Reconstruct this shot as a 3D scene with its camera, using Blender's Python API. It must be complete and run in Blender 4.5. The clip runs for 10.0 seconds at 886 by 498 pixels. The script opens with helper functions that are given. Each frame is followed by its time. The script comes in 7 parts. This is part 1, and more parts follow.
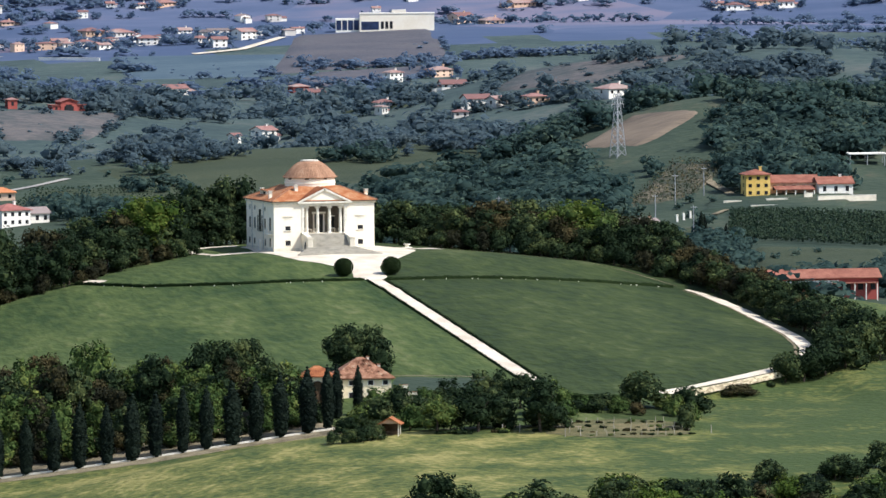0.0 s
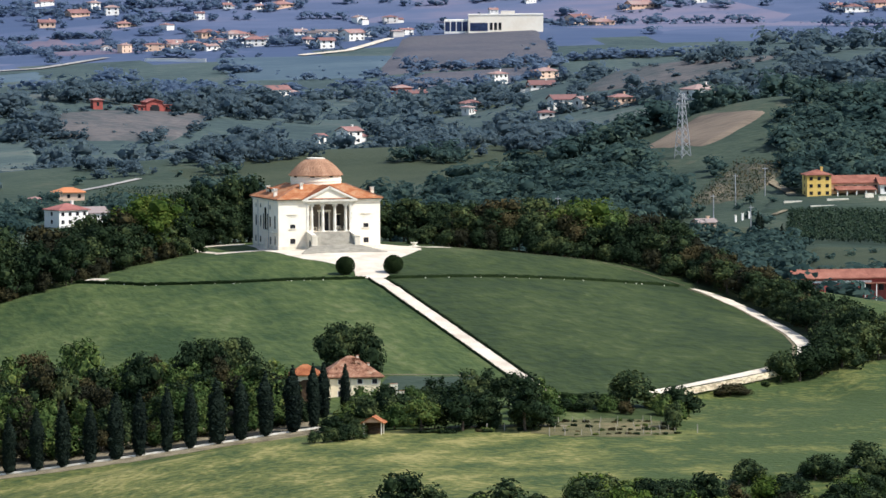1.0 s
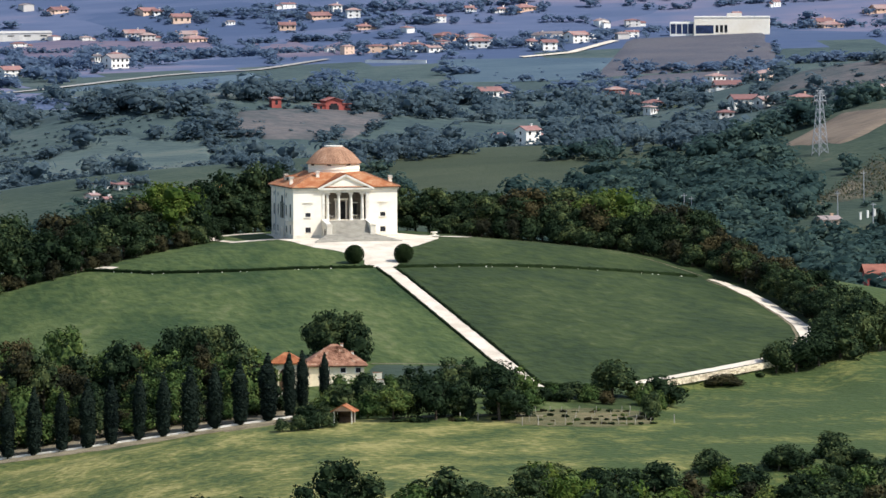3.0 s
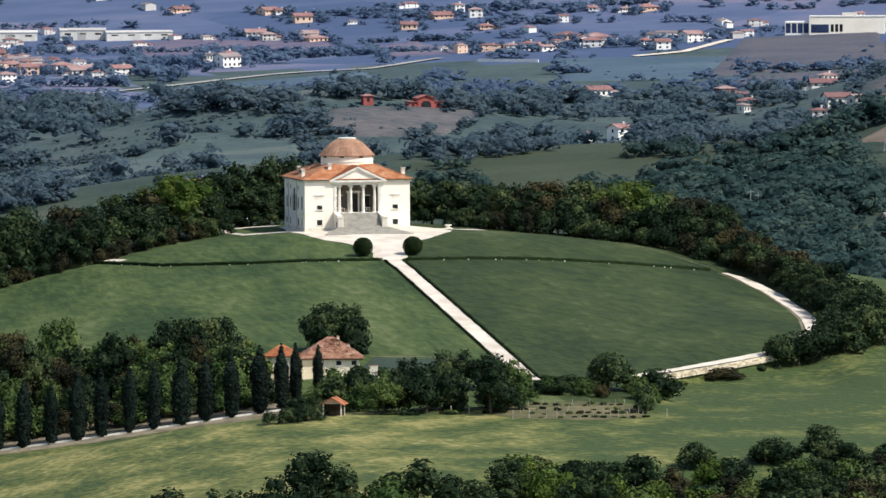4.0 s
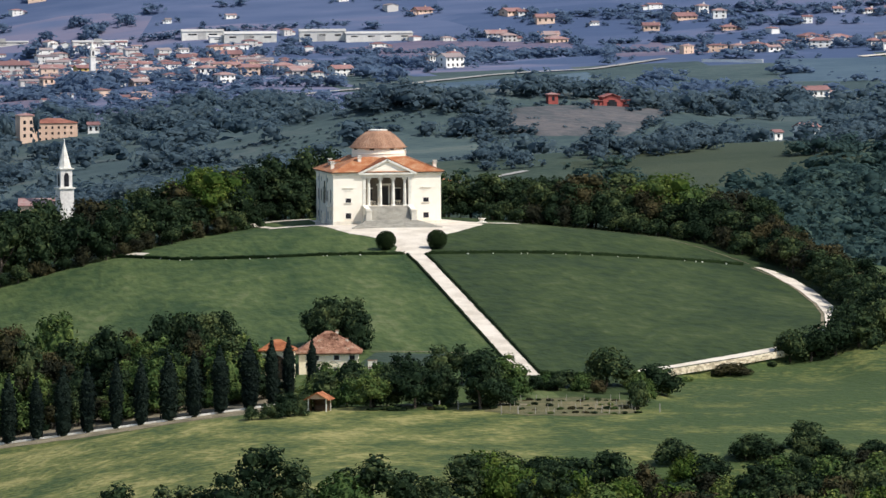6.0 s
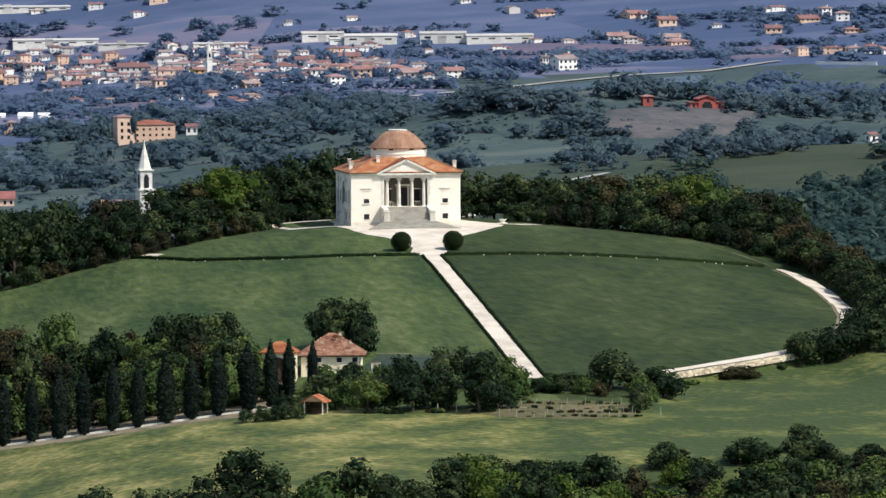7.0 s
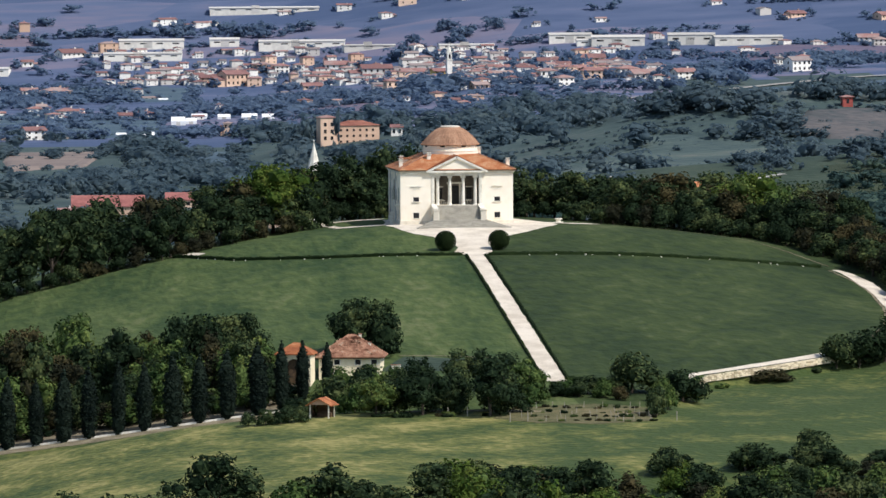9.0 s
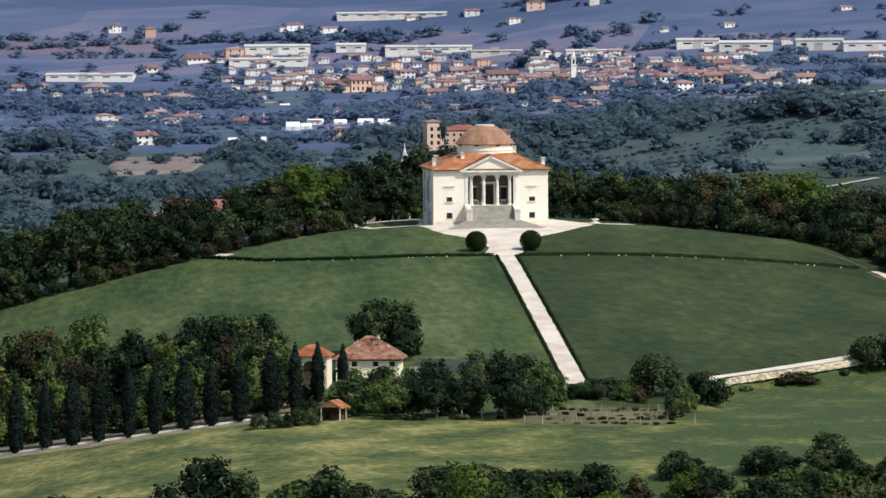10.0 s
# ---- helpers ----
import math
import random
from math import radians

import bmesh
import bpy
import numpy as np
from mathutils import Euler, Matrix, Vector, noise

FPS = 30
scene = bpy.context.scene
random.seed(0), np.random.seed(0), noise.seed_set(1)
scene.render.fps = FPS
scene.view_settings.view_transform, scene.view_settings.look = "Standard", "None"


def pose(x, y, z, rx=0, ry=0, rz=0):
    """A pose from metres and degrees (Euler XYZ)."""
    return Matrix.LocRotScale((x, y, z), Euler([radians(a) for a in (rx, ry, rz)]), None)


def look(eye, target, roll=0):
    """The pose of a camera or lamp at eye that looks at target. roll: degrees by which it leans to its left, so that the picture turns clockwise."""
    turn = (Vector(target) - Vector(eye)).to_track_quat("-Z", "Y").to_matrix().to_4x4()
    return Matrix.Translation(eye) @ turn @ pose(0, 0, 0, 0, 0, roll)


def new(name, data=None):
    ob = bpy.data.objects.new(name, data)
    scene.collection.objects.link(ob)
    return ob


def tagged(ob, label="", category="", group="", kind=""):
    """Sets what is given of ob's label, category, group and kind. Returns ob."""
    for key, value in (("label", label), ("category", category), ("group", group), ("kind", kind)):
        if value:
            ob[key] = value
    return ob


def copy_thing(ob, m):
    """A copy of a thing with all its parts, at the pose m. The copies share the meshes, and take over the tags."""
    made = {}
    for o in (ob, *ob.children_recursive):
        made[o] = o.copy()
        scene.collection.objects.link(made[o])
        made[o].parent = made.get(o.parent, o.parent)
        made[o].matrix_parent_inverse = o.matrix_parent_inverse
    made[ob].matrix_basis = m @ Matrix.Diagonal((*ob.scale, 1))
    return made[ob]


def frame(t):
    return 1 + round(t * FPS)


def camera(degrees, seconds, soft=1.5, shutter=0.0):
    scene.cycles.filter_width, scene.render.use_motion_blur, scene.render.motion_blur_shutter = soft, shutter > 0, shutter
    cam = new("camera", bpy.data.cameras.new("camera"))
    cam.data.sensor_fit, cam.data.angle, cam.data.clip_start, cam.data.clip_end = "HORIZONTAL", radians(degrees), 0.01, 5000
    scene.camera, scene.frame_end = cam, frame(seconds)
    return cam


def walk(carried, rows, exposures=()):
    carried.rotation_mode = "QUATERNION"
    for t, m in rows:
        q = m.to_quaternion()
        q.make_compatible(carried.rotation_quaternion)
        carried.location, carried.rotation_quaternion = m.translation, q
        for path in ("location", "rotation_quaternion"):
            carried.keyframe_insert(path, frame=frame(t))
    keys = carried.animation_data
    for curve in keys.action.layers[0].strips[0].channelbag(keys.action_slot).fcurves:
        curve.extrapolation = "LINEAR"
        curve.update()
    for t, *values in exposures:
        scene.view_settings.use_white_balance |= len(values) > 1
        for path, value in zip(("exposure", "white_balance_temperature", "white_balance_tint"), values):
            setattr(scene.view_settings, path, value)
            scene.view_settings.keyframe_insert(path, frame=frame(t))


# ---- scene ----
cam = camera(5.200, 10.0)
PATH = [
    (0, pose(-500.74, -1809.78, 91.68, 87.1922, 0.4764, -16.2685)),
    (0.5, pose(-482.44, -1809.02, 90.88, 87.2087, 0.5465, -15.7238)),
    (1, pose(-464.01, -1808.12, 89.69, 87.2276, 0.4656, -15.1591)),
    (1.5, pose(-445.56, -1806.96, 88.25, 87.2523, 0.4057, -14.5954)),
    (2, pose(-427.17, -1805.42, 86.65, 87.2784, 0.3403, -14.0246)),
    (3.5, pose(-372.86, -1797.82, 81.75, 87.3459, 0.3650, -12.3369)),
    (4, pose(-355.16, -1794.12, 80.27, 87.3612, 0.3279, -11.7752)),
    (4.5, pose(-337.70, -1789.80, 78.92, 87.3770, 0.3440, -11.2268)),
    (5, pose(-320.48, -1784.84, 77.71, 87.3859, 0.2909, -10.6700)),
    (5.5, pose(-303.52, -1779.21, 76.65, 87.4027, 0.3566, -10.1263)),
    (7, pose(-254.18, -1758.24, 74.12, 87.4543, 0.3475, -8.5043)),
    (7.5, pose(-238.28, -1749.80, 73.37, 87.4640, 0.3691, -7.9691)),
    (8, pose(-222.66, -1740.56, 72.59, 87.4723, 0.3363, -7.4239)),
    (8.5, pose(-207.37, -1730.45, 71.71, 87.4842, 0.3810, -6.8935)),
    (9, pose(-192.43, -1719.40, 70.64, 87.5010, 0.3433, -6.3551)),
    (9.5, pose(-177.90, -1707.29, 69.32, 87.5258, 0.3741, -5.8277)),
    (10, pose(-163.83, -1693.98, 67.64, 87.5671, 0.3555, -5.2894)),
]
walk(cam, PATH, [(0, 0.36), (2, 0.30), (3.5, 0.25), (5, 0.10), (8, 0.06), (10, -0.04)])

# ---- daylight ----
SUN_AZIMUTH, SUN_HEIGHT = 130.0, 49.0          # degrees: compass from +y towards +x, and above the horizon
world = bpy.data.worlds.new("World")
scene.world = world
world.use_nodes = True
sky = world.node_tree.nodes.new("ShaderNodeTexSky")
sky.sky_type, sky.sun_disc = "NISHITA", False
sky.sun_elevation, sky.sun_rotation = radians(SUN_HEIGHT), radians(SUN_AZIMUTH)
world.node_tree.links.new(sky.outputs[0], world.node_tree.nodes["Background"].inputs[0])
world.node_tree.nodes["Background"].inputs[1].default_value = 0.14
sun = new("sun", bpy.data.lights.new("sun", "SUN"))
sun.data.energy, sun.data.angle, sun.data.color = 4.3, radians(0.5), (1.0, 0.965, 0.91)
sun_way = Vector((math.sin(radians(SUN_AZIMUTH)) * math.cos(radians(SUN_HEIGHT)), math.cos(radians(SUN_AZIMUTH)) * math.cos(radians(SUN_HEIGHT)), math.sin(radians(SUN_HEIGHT))))
sun.matrix_world = look(sun_way * 900, (0, 0, 0))
scene.view_settings.exposure = 0.0


# ---- the land ----
def ease(a, b, v):
    u = min(1.0, max(0.0, (v - a) / (b - a)))
    return u * u * (3 - 2 * u)


def bump(x, y, cx, cy, rx, ry, h):
    return h * math.exp(-((x - cx) / rx) ** 2 - ((y - cy) / ry) ** 2)


def wall_line(x):
    """Distance ahead of the villa at which the lawn ends."""
    return 166 - 0.74 * max(0.0, x - 23)


def ground(x, y):
    """Height of the land at (x, y)."""
    s = -y
    # the villa's hill: terrace, lawn, meadow, and the valley towards the viewer
    front = -3.9 * ease(14, 56, s) - 1.3 * ease(46, 66, s) - 13.4 * min(1.0, max(0.0, (s - 62) / 106))
    front -= 3.7 * min(1.0, max(0.0, (s - 168) / 45)) + 7.2 * min(1.0, max(0.0, (s - 213) / 122)) + 30 * ease(330, 900, s)
    front -= 13 * ease(270, 335, s) * ease(-45, 5, x)
    if 8 < x < 62:
        front -= 1.9 * ease(0.9, 2.4, s - wall_line(x)) * ease(10, 20, x) * ease(60, 50, x) * ease(60, 10, s - wall_line(x))
    back = -44 * ease(16, 300, y) - 30 * ease(300, 1200, y)
    low = ease(60, 150, s)
    if x < 0:
        meadow = ease(185, 212, s)
        side = (1 - meadow) * (0.0023 - 0.0010 * low) * x * x + meadow * 0.0035 * max(0.0, -x - 45) ** 2
    else:
        side = (0.0013 - 0.0012 * low) * x * x
    side = 34 * (1 - math.exp(-side / 34))
    hill = front + back - side
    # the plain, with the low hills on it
    plain = -39.0 + 2.0 * math.sin(x / 190 + 1) * math.sin(y / 260) * ease(250, 700, y)
    plain -= 12 * ease(220, 60, x - 0.11 * (y - 1400)) * ease(300, 700, y)
    plain += bump(x, y, 300, 1090, 190, 110, 15) + bump(x, y, 275, 1465, 85, 70, 21) + bump(x, y, 520, 1430, 110, 110, 20)
    plain += bump(x, y, 640, 1300, 180, 330, 22) + bump(x, y, 760, 2310, 330, 160, 20)
    plain += bump(x, y, 335, 705, 110, 110, 12) + bump(x, y, 380, 860, 110, 105, 34) + bump(x, y, 188, 245, 60, 60, 13) + bump(x, y, 126, 765, 70, 70, 9)
    plain += bump(x, y, 45, 1330, 90, 120, 2.6) + bump(x, y, 348, 852, 26, 24, 2.4) - bump(x, y, 369, 1388, 13, 22, 2.2)
    plain += bump(x, y, 154, 1695, 48, 75, 6.4)
    plain += 42 * ease(4600, 4930, math.hypot(x + 330, y + 1780))
    d = hill - plain
    return plain + 0.5 * (d + math.sqrt(d * d + 16))

# ---- materials ----
def material(name, dark, light, scale=1.0, fine=8.0, rough=0.85, bump=0.15, vary=0.0, island=0.0, metal=0.0, stretch=(1, 1, 1), third=None, cells=None, thin=0.0, lean=None, span=(0.36, 0.60, 0.78)):
    """Two noises, coarse and fine, between two base colours, with relief; vary: by object, island: by loose piece."""
    m = bpy.data.materials.new(name)
    m.use_nodes = True
    nodes, links = m.node_tree.nodes, m.node_tree.links
    shader = nodes["Principled BSDF"]
    shader.inputs["Roughness"].default_value, shader.inputs["Metallic"].default_value = rough, metal
    shader.inputs["Specular IOR Level"].default_value = 0.06 if island else 0.25
    place = nodes.new("ShaderNodeNewGeometry")
    mapping = nodes.new("ShaderNodeMapping")
    mapping.inputs["Scale"].default_value = stretch
    links.new(place.outputs["Position"], mapping.inputs[0])
    coarse, grain = nodes.new("ShaderNodeTexNoise"), nodes.new("ShaderNodeTexNoise")
    for n, s, d in ((coarse, scale, 5), (grain, scale * fine, 3)):
        n.inputs["Scale"].default_value, n.inputs["Detail"].default_value = s, d
        links.new(mapping.outputs[0], n.inputs["Vector"])
    blend = nodes.new("ShaderNodeMath")
    blend.operation = "MULTIPLY_ADD"
    links.new(grain.outputs[0], blend.inputs[0])
    blend.inputs[1].default_value = 0.45
    half = nodes.new("ShaderNodeMath")
    half.operation = "MULTIPLY_ADD"
    half.inputs[1].default_value, half.inputs[2].default_value = 0.8, -0.12
    links.new(coarse.outputs[0], half.inputs[0])
    links.new(half.outputs[0], blend.inputs[2])
    last = blend.outputs[0]
    if cells:
        # a patchwork of fields, each with a tone of its own
        spread = nodes.new("ShaderNodeMapping")
        spread.inputs["Scale"].default_value, spread.inputs["Rotation"].default_value = cells, (0, 0, 0.25)
        links.new(place.outputs["Position"], spread.inputs[0])
        fields = nodes.new("ShaderNodeTexVoronoi")
        fields.inputs["Scale"].default_value = 1.0
        links.new(spread.outputs[0], fields.inputs["Vector"])
        tone = nodes.new("ShaderNodeSeparateColor")
        links.new(fields.outputs["Color"], tone.inputs[0])
        patch = nodes.new("ShaderNodeMath")
        patch.operation = "MULTIPLY_ADD"
        patch.inputs[1].default_value = 0.30
        links.new(tone.outputs[0], patch.inputs[0])
        shift = nodes.new("ShaderNodeMath")
        shift.operation = "SUBTRACT"
        shift.inputs[1].default_value = 0.15
        links.new(last, shift.inputs[0])
        links.new(shift.outputs[0], patch.inputs[2])
        last = patch.outputs[0]
    if lean:
        # the growth changes slowly along a direction of the land: (direction, from, to, amount)
        way = nodes.new("ShaderNodeVectorMath")
        way.operation = "DOT_PRODUCT"
        way.inputs[1].default_value = lean[0]
        links.new(place.outputs["Position"], way.inputs[0])
        reach = nodes.new("ShaderNodeMapRange")
        reach.inputs[1].default_value, reach.inputs[2].default_value, reach.inputs[4].default_value = lean[1], lean[2], lean[3]
        links.new(way.outputs["Value"], reach.inputs[0])
        lose = nodes.new("ShaderNodeMath")
        lose.operation = "SUBTRACT"
        links.new(last, lose.inputs[0])
        links.new(reach.outputs[0], lose.inputs[1])
        last = lose.outputs[0]
    for kind, amount in (("object", vary), ("island", island)):
        if amount:
            source = nodes.new("ShaderNodeObjectInfo" if kind == "object" else "ShaderNodeNewGeometry")
            add = nodes.new("ShaderNodeMath")
            add.operation = "MULTIPLY_ADD"
            links.new(source.outputs["Random" if kind == "object" else "Random Per Island"], add.inputs[0])
            add.inputs[1].default_value = amount
            low = nodes.new("ShaderNodeMath")
            low.operation = "SUBTRACT"
            low.inputs[1].default_value = amount / 2
            links.new(last, low.inputs[0])
            links.new(low.outputs[0], add.inputs[2])
            last = add.outputs[0]
    ramp = nodes.new("ShaderNodeValToRGB")
    ramp.color_ramp.elements[0].position, ramp.color_ramp.elements[0].color = span[0], (*dark, 1)
    ramp.color_ramp.elements[1].position, ramp.color_ramp.elements[1].color = span[1], (*light, 1)
    if third:
        e = ramp.color_ramp.elements.new(span[2])
        e.color = (*third, 1)
    links.new(last, ramp.inputs[0])
    links.new(ramp.outputs[0], shader.inputs["Base Color"])
    if bump:
        relief = nodes.new("ShaderNodeBump")
        relief.inputs["Strength"].default_value, relief.inputs["Distance"].default_value = bump, 0.6 / (scale * fine) ** 0.5
        links.new(grain.outputs[0], relief.inputs["Height"])
        links.new(relief.outputs[0], shader.inputs["Normal"])
    if thin:
        # leaves let some light through
        leaf, both = nodes.new("ShaderNodeBsdfTranslucent"), nodes.new("ShaderNodeMixShader")
        both.inputs[0].default_value = thin
        links.new(ramp.outputs[0], leaf.inputs[0])
        links.new(shader.outputs[0], both.inputs[1])
        links.new(leaf.outputs[0], both.inputs[2])
        links.new(both.outputs[0], nodes["Material Output"].inputs[0])
    return m


LAWN = material("mown lawn grass", (0.024, 0.048, 0.013), (0.066, 0.094, 0.027), 0.07, 8, 0.95, 0.7, stretch=(1, 0.4, 1), third=(0.133, 0.145, 0.061))
# darker green for the lawn east of the avenue
LAWN_DARK = material("darker lawn grass", (0.016, 0.031, 0.008), (0.038, 0.057, 0.015), 0.06, 8, 0.95, 0.7, stretch=(0.9, 0.5, 1), third=(0.074, 0.090, 0.034), span=(0.36, 0.58, 0.74))
MEADOW = material("mown meadow grass", (0.042, 0.066, 0.018), (0.120, 0.130, 0.036), 0.13, 8, 0.95, 0.9, stretch=(0.62, 0.62, 1), third=(0.25, 0.225, 0.080), lean=((1, -0.25, 0), 25, 75, 0.15), span=(0.36, 0.53, 0.66))
# PLAIN and HILLFIELD: blue of distant haze mixed into the base colours
PLAIN = material("farmland with blue haze tint", (0.054, 0.082, 0.154), (0.087, 0.113, 0.192), 0.007, 10, 0.95, 0.3, stretch=(0.35, 0.9, 1), third=(0.151, 0.144, 0.207), cells=(0.011, 0.020, 0), span=(0.36, 0.54, 0.68))
VALLEY = material("rough valley grass", (0.024, 0.042, 0.030), (0.046, 0.066, 0.044), 0.03, 12, 0.95, 0.4, third=(0.09, 0.085, 0.058))
HILLFIELD = material("rough hillside fields with haze tint", (0.034, 0.056, 0.059), (0.056, 0.084, 0.080), 0.03, 12, 0.95, 0.4, stretch=(0.6, 0.9, 1), third=(0.092, 0.106, 0.100), span=(0.36, 0.55, 0.70))
PASTURE = material("green hillside pasture", (0.029, 0.042, 0.024), (0.048, 0.061, 0.034), 0.02, 24, 0.95, 0.4, stretch=(1, 3, 1), third=(0.067, 0.075, 0.043))
STUBBLE = material("bare brown field", (0.054, 0.058, 0.056), (0.098, 0.090, 0.081), 0.03, 14, 0.95, 0.4, stretch=(1, 2, 1))
TAN = material("dry tan stubble field", (0.106, 0.085, 0.068), (0.178, 0.140, 0.106), 0.03, 14, 0.95, 0.4, stretch=(0.5, 2, 1))
TERRACE = material("dry scrubby terraces", (0.040, 0.050, 0.036), (0.085, 0.080, 0.056), 0.09, 8, 0.95, 0.6, stretch=(1.6, 0.5, 1), third=(0.21, 0.17, 0.115), span=(0.38, 0.56, 0.68))
PLOT = material("dry garden plot grass", (0.065, 0.071, 0.030), (0.137, 0.120, 0.057), 0.35, 9, 0.95, 0.6, third=(0.247, 0.195, 0.115), stretch=(0.5, 1, 1))
BANK = material("dry earth bank", (0.125, 0.105, 0.068), (0.25, 0.21, 0.14), 0.35, 9, 0.95, 0.6)
GRAVEL = material("pale gravel", (0.52, 0.445, 0.35), (0.70, 0.62, 0.51), 0.25, 14, 0.9, 0.3)
PLASTER = material("cream lime plaster", (0.87, 0.775, 0.63), (0.93, 0.85, 0.72), 0.15, 6, 0.85, 0.02)
FARMWALL = material("warm cream farmhouse plaster", (0.78, 0.66, 0.46), (0.88, 0.78, 0.58), 0.4, 6, 0.85, 0.05)
PLASTER_AGED = material("weathered lime plaster", (0.60, 0.55, 0.46), (0.78, 0.72, 0.60), 0.5, 9, 0.88, 0.15)
STONE = material("white limestone", (0.62, 0.58, 0.50), (0.80, 0.76, 0.67), 0.8, 8, 0.75, 0.12)
STEPSTONE = material("worn grey stone", (0.27, 0.25, 0.21), (0.40, 0.37, 0.31), 0.7, 8, 0.85, 0.2)
RUBBLE = material("rubble wall stone", (0.44, 0.36, 0.24), (0.76, 0.66, 0.48), 0.9, 5, 0.9, 0.5, vary=0.5)
TILES = material("terracotta roof tiles", (0.22, 0.068, 0.028), (0.39, 0.145, 0.060), 0.7, 7, 0.9, 0.5, vary=0.25, third=(0.46, 0.27, 0.15))
DOMETILES = material("weathered dome tiles", (0.25, 0.135, 0.085), (0.38, 0.215, 0.135), 0.6, 6, 0.9, 0.35, stretch=(1, 1, 0.35), third=(0.46, 0.34, 0.25))
OLDTILES = material("lichened roof tiles", (0.19, 0.085, 0.052), (0.36, 0.19, 0.12), 0.8, 5, 0.9, 0.5, vary=0.22, third=(0.42, 0.33, 0.24))
DARK = material("dark window pane", (0.012, 0.013, 0.016), (0.03, 0.03, 0.035), 1.0, 6, 0.15, 0.0)
SHUTTER = material("painted shutter", (0.80, 0.735, 0.61), (0.86, 0.80, 0.69), 1.0, 9, 0.6, 0.1)
WOOD = material("dark stained wood", (0.05, 0.032, 0.02), (0.11, 0.07, 0.04), 1.5, 8, 0.7, 0.3)
BARK = material("grey-brown bark", (0.045, 0.035, 0.027), (0.12, 0.095, 0.075), 2.0, 6, 0.95, 0.6)
STEEL = material("galvanised steel", (0.30, 0.31, 0.33), (0.46, 0.47, 0.49), 1.0, 6, 0.5, 0.05, metal=0.6)
IRON = material("painted iron", (0.62, 0.60, 0.56), (0.74, 0.72, 0.68), 2.0, 6, 0.6, 0.05)
LEAF = material("broadleaf foliage", (0.010, 0.021, 0.010), (0.030, 0.050, 0.022), 0.30, 5, 0.7, 0.0, vary=0.35, island=0.26, third=(0.092, 0.114, 0.043), thin=0.18)
LEAF_BRIGHT = material("light green foliage", (0.025, 0.050, 0.014), (0.073, 0.109, 0.031), 0.30, 5, 0.7, 0.0, vary=0.2, island=0.26, third=(0.140, 0.161, 0.042))
LEAF_LIME = material("fresh yellow-green foliage", (0.028, 0.058, 0.010), (0.078, 0.115, 0.022), 0.30, 5, 0.7, 0.0, island=0.26, third=(0.16, 0.18, 0.04), thin=0.2)
LEAF_AUTUMN = material("turning brown foliage", (0.015, 0.017, 0.010), (0.038, 0.036, 0.016), 0.30, 5, 0.75, 0.0, vary=0.4, island=0.26, third=(0.072, 0.058, 0.026))
CYPRESS = material("cypress foliage", (0.0045, 0.009, 0.0075), (0.012, 0.020, 0.014), 0.6, 6, 0.8, 0.0, vary=0.25, island=0.4)
BOXWOOD = material("clipped boxwood", (0.009, 0.018, 0.006), (0.020, 0.034, 0.011), 0.8, 6, 0.75, 0.0, island=0.25)
# leaf colours of the three distant woods are shifted blue to imitate haze
FARLEAF = material("woodland foliage with haze tint", (0.071, 0.112, 0.140), (0.111, 0.159, 0.187), 0.05, 5, 0.9, 0.0, island=0.12, third=(0.130, 0.172, 0.176), thin=0.55, span=(0.34, 0.56, 0.74))
VALLEYLEAF = material("dense valley foliage with slight haze tint", (0.034, 0.067, 0.065), (0.064, 0.108, 0.098), 0.06, 5, 0.9, 0.0, island=0.18, third=(0.104, 0.150, 0.111), thin=0.5, span=(0.34, 0.56, 0.74))
PLAINLEAF = material("plain foliage with blue haze tint", (0.107, 0.160, 0.250), (0.147, 0.209, 0.297), 0.03, 6, 0.9, 0.0, island=0.12, thin=0.55)
VINES = material("vine leaves", (0.012, 0.026, 0.018), (0.030, 0.048, 0.028), 0.4, 6, 0.8, 0.0, island=0.5)
# tile red is dulled towards mauve to paint in the haze of distance
FARTILES = material("far roof tiles dulled for haze", (0.19, 0.100, 0.095), (0.29, 0.155, 0.140), 0.1, 9, 0.9, 0.2, vary=0.5, third=(0.32, 0.24, 0.22))
FARMTILES = material("brownish red farm roof tiles", (0.194, 0.072, 0.051), (0.299, 0.123, 0.086), 0.4, 9, 0.9, 0.3, third=(0.352, 0.194, 0.141))
GREYTILES = material("greyed old roof tiles", (0.17, 0.14, 0.14), (0.27, 0.22, 0.21), 0.1, 9, 0.9, 0.2, vary=0.5)
ORANGETILES = material("new orange roof tiles", (0.44, 0.15, 0.06), (0.56, 0.22, 0.10), 0.2, 9, 0.9, 0.2)
# far field colours, FARBROWN to DRYSLOPE, have aerial haze painted in as blue and mauve
FARBROWN = material("bare hillside with mauve haze tint", (0.066, 0.070, 0.089), (0.100, 0.094, 0.107), 0.03, 14, 0.95, 0.4, stretch=(1, 2, 1), third=(0.070, 0.084, 0.093))
MAUVE = material("plain earth with mauve haze tint", (0.108, 0.094, 0.142), (0.157, 0.128, 0.165), 0.012, 12, 0.95, 0.3, stretch=(0.5, 2, 1))
FARGREEN = material("far crops with blue haze tint", (0.050, 0.084, 0.117), (0.077, 0.116, 0.145), 0.02, 12, 0.95, 0.3, stretch=(0.6, 2, 1))
DRYHILL = material("hillside scrub grass with haze tint", (0.048, 0.062, 0.066), (0.103, 0.097, 0.099), 0.045, 8, 0.95, 0.5, stretch=(0.8, 1.4, 1), third=(0.136, 0.121, 0.114))
